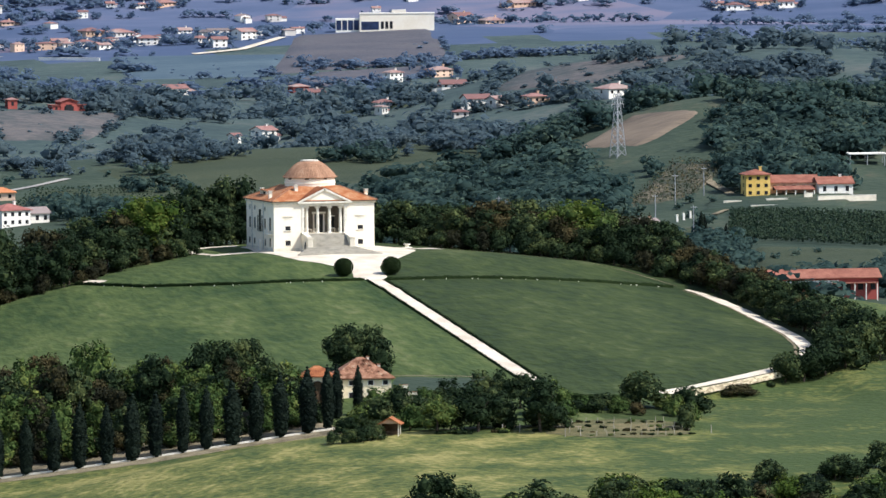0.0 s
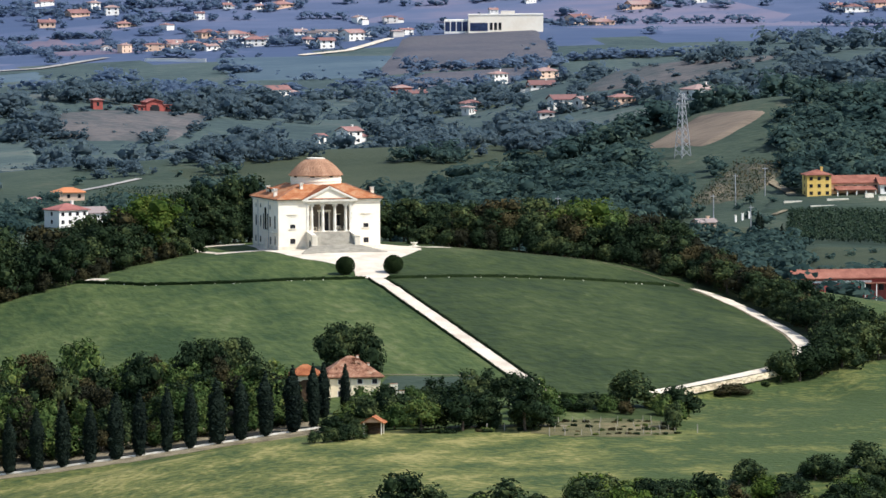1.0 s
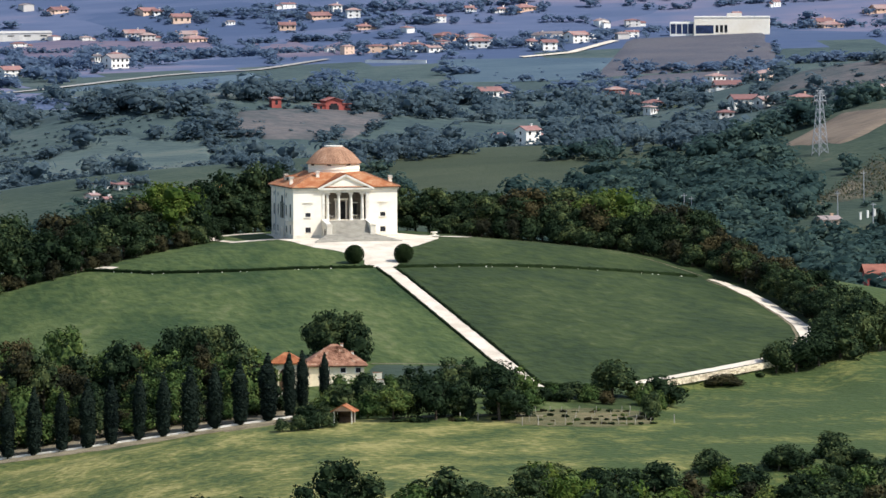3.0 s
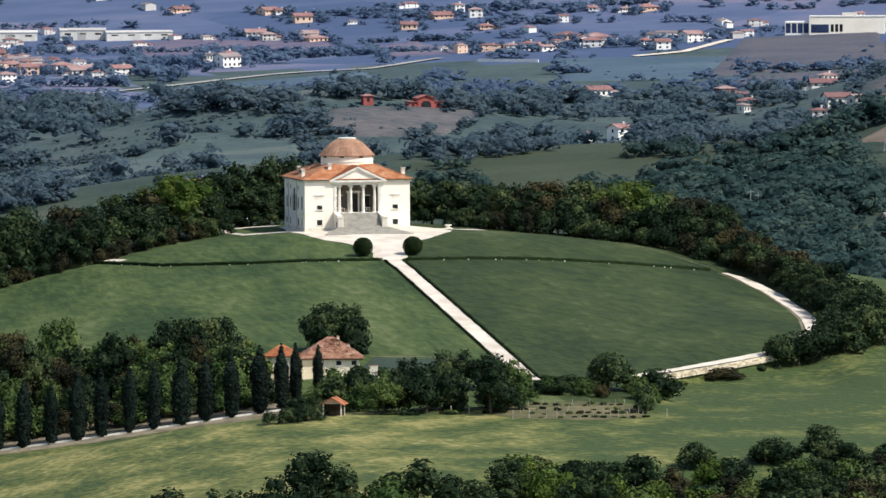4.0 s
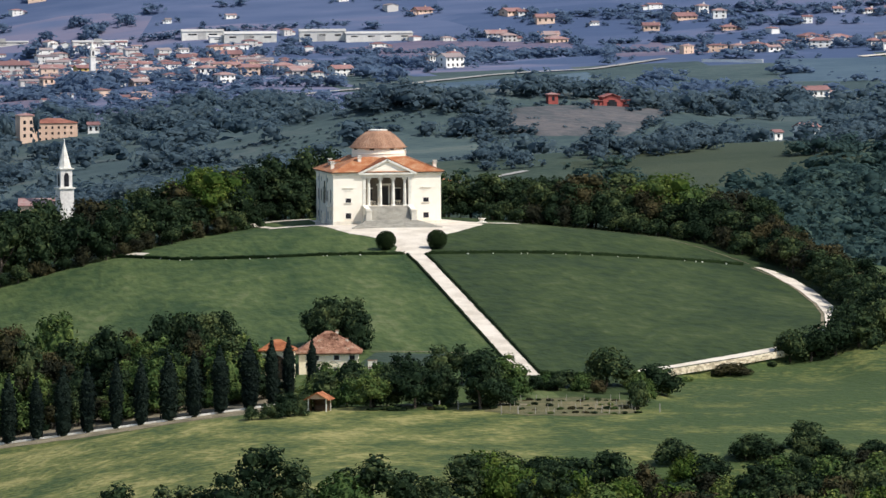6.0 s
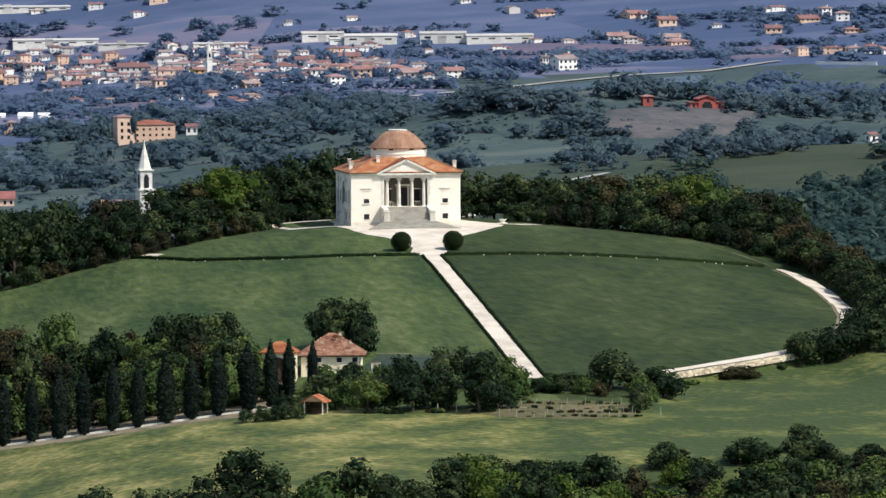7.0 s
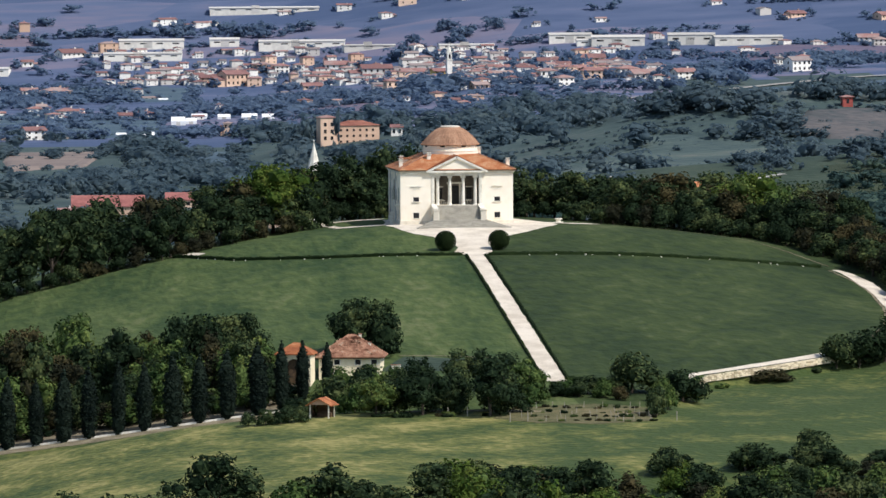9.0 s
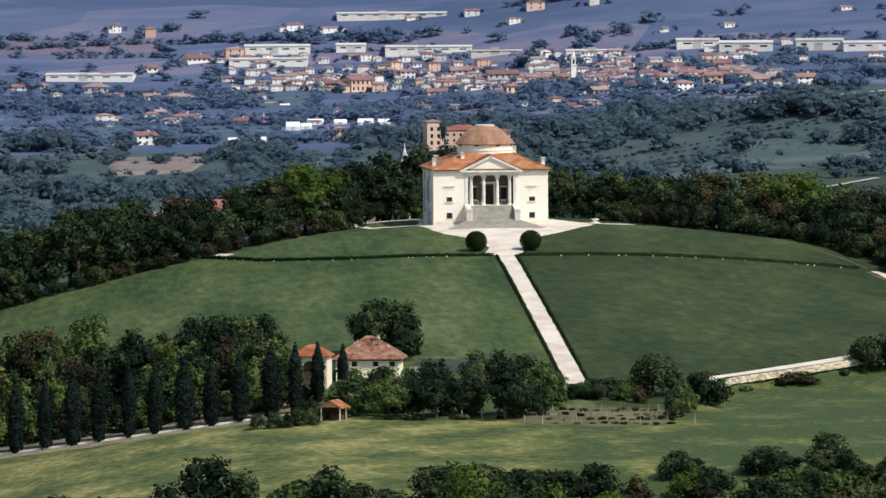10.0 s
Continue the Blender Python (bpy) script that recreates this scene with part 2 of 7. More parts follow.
DRYSLOPE = material("rough dry terraces with haze tint", (0.045, 0.071, 0.074), (0.076, 0.106, 0.099), 0.04, 9, 0.95, 0.5, stretch=(0.5, 2.2, 1), third=(0.123, 0.132, 0.115), span=(0.36, 0.55, 0.70))
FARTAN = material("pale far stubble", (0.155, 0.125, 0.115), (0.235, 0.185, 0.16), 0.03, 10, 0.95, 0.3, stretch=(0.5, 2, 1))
DRYVINES = material("dry straggling vines", (0.018, 0.028, 0.018), (0.046, 0.052, 0.030), 0.4, 6, 0.8, 0.0, island=0.5, third=(0.10, 0.085, 0.05))
BARNTILES = material("dull red barn tiles", (0.23, 0.085, 0.075), (0.34, 0.135, 0.118), 0.2, 9, 0.9, 0.2)
# dark colour stands in for the shade inside the loggia
PLASTER_SHADED = material("loggia plaster with painted shade", (0.105, 0.090, 0.074), (0.175, 0.150, 0.120), 0.5, 9, 0.9, 0.1)
WHITEWALL = material("white house plaster", (0.721, 0.689, 0.636), (0.869, 0.837, 0.774), 0.15, 9, 0.85, 0.05, vary=0.3)
CREAMWALL = material("cream house plaster", (0.583, 0.540, 0.497), (0.821, 0.778, 0.713), 0.15, 9, 0.85, 0.05, vary=0.6)
PEACHWALL = material("peach house plaster", (0.600, 0.398, 0.286), (0.768, 0.543, 0.405), 0.15, 9, 0.85, 0.05, vary=0.4)
YELLOWWALL = material("ochre yellow plaster", (0.62, 0.40, 0.10), (0.74, 0.52, 0.17), 0.15, 9, 0.85, 0.05)
REDWALL = material("brick red plaster", (0.29, 0.065, 0.055), (0.37, 0.095, 0.078), 0.15, 9, 0.85, 0.05)
SHEDWALL = material("pale sheet cladding", (0.649, 0.611, 0.546), (0.857, 0.805, 0.714), 0.05, 12, 0.6, 0.05, vary=0.5)
SHEDROOF = material("grey sheet roof", (0.432, 0.408, 0.372), (0.600, 0.564, 0.516), 0.05, 12, 0.6, 0.05, vary=0.5)
CANVAS = material("white tent canvas", (0.74, 0.74, 0.74), (0.84, 0.84, 0.83), 0.3, 6, 0.7, 0.05)
BLUEGLASS = material("dark blue glazing", (0.02, 0.03, 0.07), (0.04, 0.06, 0.13), 0.3, 6, 0.12, 0.0)
ASPHALT = material("pale country road", (0.24, 0.23, 0.22), (0.36, 0.34, 0.31), 0.08, 10, 0.9, 0.1)


# ---- building blocks ----
def mesh_of(name, bm, mat):
    me = bpy.data.meshes.new(name)
    bm.to_mesh(me)
    bm.free()
    me.materials.append(mat)
    return me


def part(name, bm, mat, parent, label=""):
    """One mesh object under a thing or a part. bm: a bmesh or a finished mesh."""
    ob = new(name, mesh_of(name, bm, mat) if isinstance(bm, bmesh.types.BMesh) else bm)
    ob.parent = parent
    return tagged(ob, label)


def thing(name, m, label, category, group="", kind=""):
    ob = new(name)
    ob.matrix_basis = m
    return tagged(ob, label, category, group, kind)


def add_box(bm, x0, x1, y0, y1, z0, z1, bevel=0.0):
    r = bmesh.ops.create_cube(bm, size=1, matrix=Matrix.Translation(((x0 + x1) / 2, (y0 + y1) / 2, (z0 + z1) / 2)) @ Matrix.Diagonal((x1 - x0, y1 - y0, z1 - z0, 1)))
    if bevel:
        edges = list({e for v in r["verts"] for e in v.link_edges})
        bmesh.ops.bevel(bm, geom=edges, offset=bevel, segments=1, affect="EDGES")
    return bm


def box(x0, x1, y0, y1, z0, z1, bevel=0.0):
    return add_box(bmesh.new(), x0, x1, y0, y1, z0, z1, bevel)


def add_poly(bm, rings, closed=True, caps=True):
    """Skin rings of equally many points."""
    rows = [[bm.verts.new(p) for p in ring] for ring in rings]
    n = len(rows[0])
    for a, b in zip(rows, rows[1:]):
        for i in range(n if closed else n - 1):
            j = (i + 1) % n
            bm.faces.new((a[i], a[j], b[j], b[i]))
    if caps and closed:
        bm.faces.new(rows[0][::-1])
        bm.faces.new(rows[-1])
    return bm


def ring(r, z, n, cx=0.0, cy=0.0, turn=0.0, ry=None):
    return [(cx + r * math.cos(turn + 2 * math.pi * i / n), cy + (ry or r) * math.sin(turn + 2 * math.pi * i / n), z) for i in range(n)]


def lathe(profile, n=24, cx=0.0, cy=0.0, turn=0.0):
    return add_poly(bmesh.new(), [ring(r, z, n, cx, cy, turn) for r, z in profile])


def hip_roof(w, d, z, rise, over, inset=None, thick=0.18):
    """A hipped roof over a w by d body, with its eaves, a ridge along the longer side."""
    a, b = w / 2 + over, d / 2 + over
    inset = min(a, b) if inset is None else inset
    bm = bmesh.new()
    add_poly(bm, [[(-a, -b, z - thick), (a, -b, z - thick), (a, b, z - thick), (-a, b, z - thick)],
                  [(-a, -b, z), (a, -b, z), (a, b, z), (-a, b, z)],
                  [(-a + inset, -b + inset, z + rise), (a - inset, -b + inset, z + rise), (a - inset, b - inset, z + rise), (-a + inset, b - inset, z + rise)]])
    bmesh.ops.remove_doubles(bm, verts=bm.verts, dist=0.01)
    return bm


def gable_roof(w, d, z, rise, over, thick=0.2):
    """Ridge along x."""
    a, b = w / 2 + over, d / 2 + over
    bm = bmesh.new()
    drop = rise * over / (d / 2)
    prof = [(-b, z - drop), (0, z + rise), (b, z - drop), (b, z - drop + thick), (0, z + rise + thick), (-b, z - drop + thick)]
    add_poly(bm, [[(-a, y, h) for y, h in prof], [(a, y, h) for y, h in prof]])
    bmesh.ops.recalc_face_normals(bm, faces=bm.faces)
    return bm


def window_hole(ob_parent, name, cx, cz, w, h, y, frame_mat=None, label=""):
    """A pane with its frame in a wall that faces -y at y."""
    pane = part(name, box(cx - w / 2, cx + w / 2, y - 0.02, y + 0.04, cz - h / 2, cz + h / 2), DARK, ob_parent, label)
    if frame_mat:
        t = 0.12
        for a in (cx - w / 2 - t, cx + w / 2):
            part("jamb", box(a, a + t, y - 0.05, y + 0.03, cz - h / 2, cz + h / 2 + t), frame_mat, pane)
        part("lintel", box(cx - w / 2, cx + w / 2, y - 0.05, y + 0.03, cz + h / 2, cz + h / 2 + t), frame_mat, pane)
        part("sill", box(cx - w / 2 - 0.18, cx + w / 2 + 0.18, y - 0.14, y + 0.03, cz - h / 2 - 0.12, cz - h / 2), frame_mat, pane)
    return pane


# ---- foliage ----
ICO = bmesh.new()
bmesh.ops.create_icosphere(ICO, subdivisions=1, radius=1)
ICO_V = np.array([v.co[:] for v in ICO.verts])
ICO.verts.index_update()
ICO_F = np.array([[v.index for v in f.verts] for f in ICO.faces])
ICO.free()


def tufts(rng, centres, normals, size):
    """Small folded leaf clumps: verts (n*4, 3), quads (n, 4)."""
    n = len(centres)
    nrm = normals + rng.normal(0, 0.40, (n, 3))
    nrm /= np.linalg.norm(nrm, axis=1)[:, None]
    u = np.cross(nrm, rng.normal(0, 1, (n, 3)))
    u /= np.linalg.norm(u, axis=1)[:, None]
    v = np.cross(nrm, u)
    s = (size * rng.uniform(0.55, 1.35, n))[:, None]
    k = rng.uniform(0.35, 0.8, n)[:, None]
    pts = np.stack([centres + u * s, centres + v * s * k + nrm * s * 0.25, centres - u * s * rng.uniform(0.6, 1, n)[:, None], centres - v * s * k + nrm * s * 0.25], 1)
    return pts.reshape(-1, 3), np.arange(n * 4).reshape(-1, 4)


def to_mesh(name, verts, faces, mat):
    me = bpy.data.meshes.new(name)
    me.from_pydata(verts.tolist(), [], faces if isinstance(faces, list) else faces.tolist())
    me.materials.append(mat)
    return me


def crown(name, mat, seed, lobes, count, size, flat=1.0, loose=0.30):
    """A crown of lobes (x, y, z, r), each with a dark core, under a skin of leaf clumps with gaps."""
    rng = np.random.default_rng(seed)
    lobes = np.array(lobes, float)
    verts, faces, base = [], [], 0
    for x, y, z, r in lobes:
        v = ICO_V * (r * (0.64 if loose > 0.2 else 0.98)) * rng.uniform(0.82, 1.12, (len(ICO_V), 1)) * (1, 1, flat) + (x, y, z)
        verts.append(v)
        faces += (ICO_F + base).tolist()
        base += len(v)
    share = rng.choice(len(lobes), count, p=lobes[:, 3] ** 2 / (lobes[:, 3] ** 2).sum())
    d = rng.normal(0, 1, (count, 3))
    d[:, 2] += 0.25
    d /= np.linalg.norm(d, axis=1)[:, None]
    c = lobes[share, :3] + d * (lobes[share, 3] * rng.uniform(1.08 - loose, 1.08, count))[:, None] * (1, 1, flat)
    inside = (np.linalg.norm((c[:, None] - lobes[None, :, :3]) / (1, 1, flat), axis=2) < lobes[None, :, 3] * 0.66).any(1)
    v, f = tufts(rng, c[~inside], d[~inside], size)
    verts.append(v)
    faces += (f + base).tolist()
    return to_mesh(name, np.concatenate(verts), faces, mat)


def broadleaf(seed, mat, height=9.0, wide=3.6, count=1250, size=0.30, trunk=0.22):
    """One tree at the origin: a forked trunk and a lobed crown."""
    rng = np.random.default_rng(seed)
    lobes = [(0, 0, height * 0.62, wide * 0.62)]
    for i in range(15):
        a, h = rng.uniform(0, 2 * math.pi), rng.uniform(0.24, 0.88)
        reach = wide * (0.78 if h < 0.68 else 0.48) * rng.uniform(0.55, 1.05)
        lobes.append((reach * math.cos(a), reach * math.sin(a), height * h, wide * rng.uniform(0.28, 0.46)))
    lobes.append((0.1 * wide, 0, height * 0.90, wide * 0.26))
    tree = thing("tree", Matrix(), "", "tree")
    bm = bmesh.new()
    top = height * 0.6
    add_poly(bm, [ring(trunk * 1.35, -0.6, 8), ring(trunk, 0.6, 8), ring(trunk * 0.8, top * 0.6, 8, 0.1), ring(trunk * 0.35, top, 8, 0.15)])
    for i in range(4):
        a = i * 1.7 + seed
        x, y = math.cos(a), math.sin(a)
        add_poly(bm, [ring(trunk * 0.5, top * 0.45, 5, 0.1, 0), ring(trunk * 0.3, top * 0.8, 5, x * wide * 0.3, y * wide * 0.3), ring(trunk * 0.12, top * 1.1, 5, x * wide * 0.5, y * wide * 0.5)])
    part("trunk", bm, BARK, tree)
    part("crown", crown("crown", mat, seed, lobes, count, size), mat, tree)
    return tree


def cypress(seed, height=11.0, wide=1.05):
    rng = np.random.default_rng(seed)
    lobes = []
    for i in range(22):
        h = 0.03 + 0.93 * i / 21
        r = wide * min(1.0, 0.55 + 4 * h) * (0.88 + 0.2 * math.sin(h * 3.4)) * (1 if h < 0.62 else max(0.22, 1 - (h - 0.62) / 0.44))
        lobes.append((rng.uniform(-0.1, 0.1), rng.uniform(-0.1, 0.1), height * h, r))
    tree = thing("cypress", Matrix(), "", "cypress tree")
    part("trunk", lathe([(0.26, -0.6), (0.2, 0.8), (0.12, height * 0.5)], 8), BARK, tree)
    part("crown", crown("crown", CYPRESS, seed, lobes, 1300, 0.22, 1.15, 0.19), CYPRESS, tree)
    return tree


def shrub(seed, mat, wide=1.6, height=1.6):
    rng = np.random.default_rng(seed)
    lobes = [(0, 0, height * 0.45, height * 0.5)]
    for i in range(7):
        a = rng.uniform(0, 2 * math.pi)
        lobes.append((wide * 0.6 * math.cos(a), wide * 0.6 * math.sin(a), height * rng.uniform(0.3, 0.6), height * rng.uniform(0.28, 0.42)))
    s = thing("shrub", Matrix(), "", "shrub")
    part("stem", lathe([(0.09, -0.4), (0.07, height * 0.4)], 6), BARK, s)
    part("foliage", crown("foliage", mat, seed, lobes, 420, 0.27), mat, s)
    return s


def park(ob):
    """Take the pattern of a copied thing out of the scene."""
    for o in (*ob.children_recursive, ob):
        bpy.data.objects.remove(o)


def stand(pattern, x, y, scale=1.0, turn=0.0, sink=0.0, tall=1.0, wide=1.0):
    return copy_thing(pattern, Matrix.Translation((x, y, ground(x, y) - sink)) @ Matrix.Rotation(turn, 4, "Z") @ Matrix.Diagonal((scale * wide, scale * wide, scale * tall, 1)))
# ---- ground, one sheet ----
def knots(stops):
    out = []
    for a, b, step in stops:
        n = max(1, round((b - a) / step))
        out += [a + (b - a) * i / n for i in range(n)]
    return out + [stops[-1][1]]


def region(x, y):
    s = -y
    if y < 22 and -125 < x < 72:
        if x < -46 and s > 157 and s < 188 - 0.0048 * (x + 50) ** 2:
            return 6
        if s < wall_line(x) or (x < 12 and s < 200 and x > -46):
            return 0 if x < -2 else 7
    if y <= 22:
        return 1
    u = noise.noise(Vector((x / 30, y / 30, 2.0)))
    x, y = x + 22 * u, y + 22 * noise.noise(Vector((x / 30, y / 30, 9.0)))
    if ((x - 345) / 125) ** 2 + ((y - 1032) / 85) ** 2 < 1:
        return 3
    # farther ground takes the materials with haze in their colour
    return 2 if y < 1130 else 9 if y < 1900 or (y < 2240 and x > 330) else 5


XS = knots([(-1800, -400, 100), (-400, -130, 18), (-130, 90, 2.0), (90, 500, 5), (500, 1300, 25), (1300, 2400, 100)])
YS = knots([(-1900, -500, 100), (-500, -345, 15), (-345, 40, 2.0), (40, 400, 9), (400, 640, 14), (640, 880, 5), (880, 1120, 8), (1120, 1340, 14), (1340, 1480, 5), (1480, 1600, 14), (1600, 3160, 24), (3160, 3400, 80)])
ground_verts = [(x, y, ground(x, y)) for x in XS for y in YS]
ground_faces = [(i * len(YS) + j, (i + 1) * len(YS) + j, (i + 1) * len(YS) + j + 1, i * len(YS) + j + 1) for i in range(len(XS) - 1) for j in range(len(YS) - 1)]
ground_mesh = bpy.data.meshes.new("ground")
ground_mesh.from_pydata(ground_verts, [], ground_faces)
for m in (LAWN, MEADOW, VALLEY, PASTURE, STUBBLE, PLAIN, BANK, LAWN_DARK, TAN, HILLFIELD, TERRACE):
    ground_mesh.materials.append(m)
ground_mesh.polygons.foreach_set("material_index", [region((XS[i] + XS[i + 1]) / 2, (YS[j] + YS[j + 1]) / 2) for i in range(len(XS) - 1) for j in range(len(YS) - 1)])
ground_mesh.polygons.foreach_set("use_smooth", [True] * len(ground_faces))
tagged(new("ground", ground_mesh), "rolling grass hill above a wooded farmland plain", "ground", kind="structure")


def ribbon(name, line, width, mat, label, lift=0.06, across=3, step=1.5, category="road"):
    """A draped strip of gravel or road along a line of (x, y) or (x, y, width)."""
    pts = []
    for a, b in zip(line, line[1:]):
        n = max(1, int(math.hypot(b[0] - a[0], b[1] - a[1]) / step))
        pts += [tuple(p + (q - p) * i / n for p, q in zip(a, b)) for i in range(n)]
    pts.append(line[-1])
    verts, faces = [], []
    rough = random.Random(len(pts))
    for i, p in enumerate(pts):
        a, b = pts[max(0, i - 1)], pts[min(len(pts) - 1, i + 1)]
        d = Vector((b[0] - a[0], b[1] - a[1])).normalized()
        w = (p[2] if len(p) > 2 else width) * (1 + 0.06 * rough.uniform(-1, 1))
        for k in range(across + 1):
            o = (k / across - 0.5) * w
            x, y = p[0] - d.y * o, p[1] + d.x * o
            verts.append((x, y, ground(x, y) + lift))
    for i in range(len(pts) - 1):
        for k in range(across):
            a = i * (across + 1) + k
            faces.append((a, a + across + 1, a + across + 2, a + 1))
    ob = new(name, to_mesh(name, np.array(verts), faces, mat))
    return tagged(ob, label, category, kind="structure")


def span_sheet(name, rows, mat, label, lift=0.06):
    """A draped sheet given as rows (y, x left, x right)."""
    verts, faces = [], []
    ys = knots([(rows[-1][0], rows[0][0], 1.0)])[::-1]
    rows_y = [r[0] for r in rows][::-1]
    n = 14
    for y in ys:
        a = np.interp(y, rows_y, [r[1] for r in rows][::-1])
        b = np.interp(y, rows_y, [r[2] for r in rows][::-1])
        for k in range(n + 1):
            x = a + (b - a) * k / n
            verts.append((x, y, ground(x, y) + lift))
    for i in range(len(ys) - 1):
        for k in range(n):
            a = i * (n + 1) + k
            faces.append((a, a + 1, a + n + 2, a + n + 1))
    ob = new(name, to_mesh(name, np.array(verts), faces, mat))
    for poly in ob.data.polygons:
        poly.use_smooth = True
    return tagged(ob, label, "forecourt", kind="structure")


span_sheet("forecourt", [(12, -10.9, 12.5), (4, -11.2, 15.0), (-4, -12.4, 17.5), (-10, -12.6, 18.0), (-16, -12.0, 16.5), (-22, -11.2, 13.4), (-27, -9.6, 10.2), (-31, -6.6, 6.6), (-36, -4.2, 3.6), (-42, -3.4, 2.3), (-47, -4.6, 2.0), (-50, -3.2, 0.6)], GRAVEL, "pale gravel forecourt sweeping round the villa's steps")
ribbon("garden_path", [(-10.5, 15.5), (-15, 18.0), (-21, 17)], 3.2, GRAVEL, "pale gravel garden path beside the villa", 0.07)
ribbon("garden_path", [(-11.0, -7.0), (-16, -5.7), (-21, -4.0)], 3.6, GRAVEL, "pale gravel garden path edging a grass parterre", 0.07)
ribbon("garden_path", [(-20.5, -2.5), (-21.5, 8), (-20.8, 17)], 1.4, GRAVEL, "pale gravel garden path edging a grass parterre", 0.075)
ribbon("garden_path", [(16, -3), (21, -3.2), (26, 0.5)], 3.0, GRAVEL, "pale gravel garden path beside the villa", 0.07)
ribbon("crest_path", [(24.5, -1.5), (32, -4.5), (41, -9), (50, -17.5), (56.4, -29), (61.8, -39)], 0.3, BANK, "thin pale gravel path along the crest of the lawn", 0.07)
ribbon("avenue", [(-1.3, -49, 2.6), (-1.4, -80, 2.7), (-1.8, -130, 2.9), (-2.2, -172, 3.2)], 2.8, GRAVEL, "straight pale gravel avenue running down the lawn", 0.08)
ribbon("hill_road", [(62.6, -42, 1.6), (64.2, -44.5, 2.6), (66, -52, 3.4), (67.2, -66, 3.2), (66.4, -84, 3.0), (64.0, -102, 3.0), (60, -122, 3.0), (55, -138, 3.0), (46.5, -147.6, 2.6), (38, -154.2, 2.4), (30, -160, 2.2), (23, -165, 1.9), (17, -168, 1.6)], 2.6, GRAVEL, "white gravel road curving down round the lawn", 0.08)

ribbon("road_verge", [(61.2, -43.4, 0.4), (64.3, -53, 0.5), (65.3, -66, 0.5), (64.5, -84, 0.5), (62.1, -102, 0.5), (58.1, -121, 0.5), (53.7, -135, 0.5)], 0.5, BANK, "bare brown verge beside the white road", 0.07, category="verge")
# retaining wall under the road, in courses of rubble
def rubble_wall(line, height, depth, label):
    wall = thing("retaining_wall", Matrix(), label, "wall", kind="structure")
    rng = random.Random(5)
    shapes = []
    for k in range(6):
        bm = box(-0.5, 0.5, -depth / 2, depth / 2, 0, 1, 0.06)
        for v in bm.verts:
            v.co += Vector((rng.uniform(-0.05, 0.05), rng.uniform(-0.04, 0.04), rng.uniform(-0.05, 0.05)))
        shapes.append(mesh_of("stone", bm, RUBBLE))
    for a, b in zip(line, line[1:]):
        length = math.hypot(b[0] - a[0], b[1] - a[1])
        turn = math.atan2(b[1] - a[1], b[0] - a[0])
        for course in range(4):
            d = rng.uniform(0, 0.4)
            while d < length:
                w = rng.uniform(0.42, 0.8)
                x, y = a[0] + (b[0] - a[0]) * d / length, a[1] + (b[1] - a[1]) * d / length
                z = ground(x - 0.62, y + 0.9) + 0.12 - height + course * height / 4
                st = part("stone", rng.choice(shapes), RUBBLE, wall)
                st.matrix_basis = Matrix.Translation((x, y, z)) @ Matrix.Rotation(turn, 4, "Z") @ Matrix.Diagonal((w * 1.04, 1, height / 4 * 1.03, 1))
                d += w
    return wall


# ---- hedges ----
def hedge(line, width, height, label, per_metre=26, seed=1):
    rng = np.random.default_rng(seed)
    verts, faces, base = [], [], 0
    pts, cents, nrms = [], [], []
    for a, b in zip(line, line[1:]):
        n = max(1, int(math.hypot(b[0] - a[0], b[1] - a[1]) / 0.8))
        pts += [(a[0] + (b[0] - a[0]) * i / n, a[1] + (b[1] - a[1]) * i / n) for i in range(n)]
    pts.append(line[-1])
    rows = []
    for i, p in enumerate(pts):
        a, b = pts[max(0, i - 1)], pts[min(len(pts) - 1, i + 1)]
        d = Vector((b[0] - a[0], b[1] - a[1])).normalized()
        h, w = height * rng.uniform(0.85, 1.1), width * rng.uniform(0.85, 1.1)
        z = ground(*p)
        prof = [(-0.5, -0.25), (-0.5, 0.75), (-0.3, 1.0), (0.3, 1.0), (0.5, 0.75), (0.5, -0.25)]
        rows.append([(p[0] - d.y * o * w, p[1] + d.x * o * w, z + k * h) for o, k in prof])
        for _ in range(int(per_metre * 0.8)):
            o, k = rng.uniform(-0.5, 0.5), rng.uniform(0.1, 1.02)
            if rng.random() < 0.6:
                o = math.copysign(0.5, o)
            else:
                k = 1.0
            j = rng.uniform(-0.4, 0.4)
            cents.append((p[0] - d.y * o * w + d.x * j, p[1] + d.x * o * w + d.y * j, z + k * h))
            nrms.append((-d.y * o * 2, d.x * o * 2, 0.3 if k < 1 else 1.2))
    for r in rows:
        verts += r
    n = 6
    for i in range(len(rows) - 1):
        for k in range(n - 1):
            a = i * n + k
            faces.append((a, a + n, a + n + 1, a + 1))
    v, f = tufts(rng, np.array(cents), np.array(nrms, float), 0.14)
    me = to_mesh("hedge", np.concatenate([np.array(verts), v]), faces + (f + len(verts)).tolist(), BOXWOOD)
    return tagged(new("hedge", me), label, "hedge", "clipped hedges of the lawn")


upper_hedges = [
    hedge([(-50.5, -15), (-47, -23), (-41.5, -31.5), (-34, -37.5), (-27, -42.3), (-17, -46.6), (-8, -49.6), (-3.6, -50.2)], 0.55, 0.5, "low clipped dark green boxwood hedge along the lawn terrace", seed=1),
    hedge([(0.9, -50.6), (8, -50), (18, -48.5), (29, -47), (40, -45.2), (51, -43.2), (60, -41.2)], 0.5, 0.5, "low clipped dark green boxwood hedge along the lawn terrace", seed=2),
]
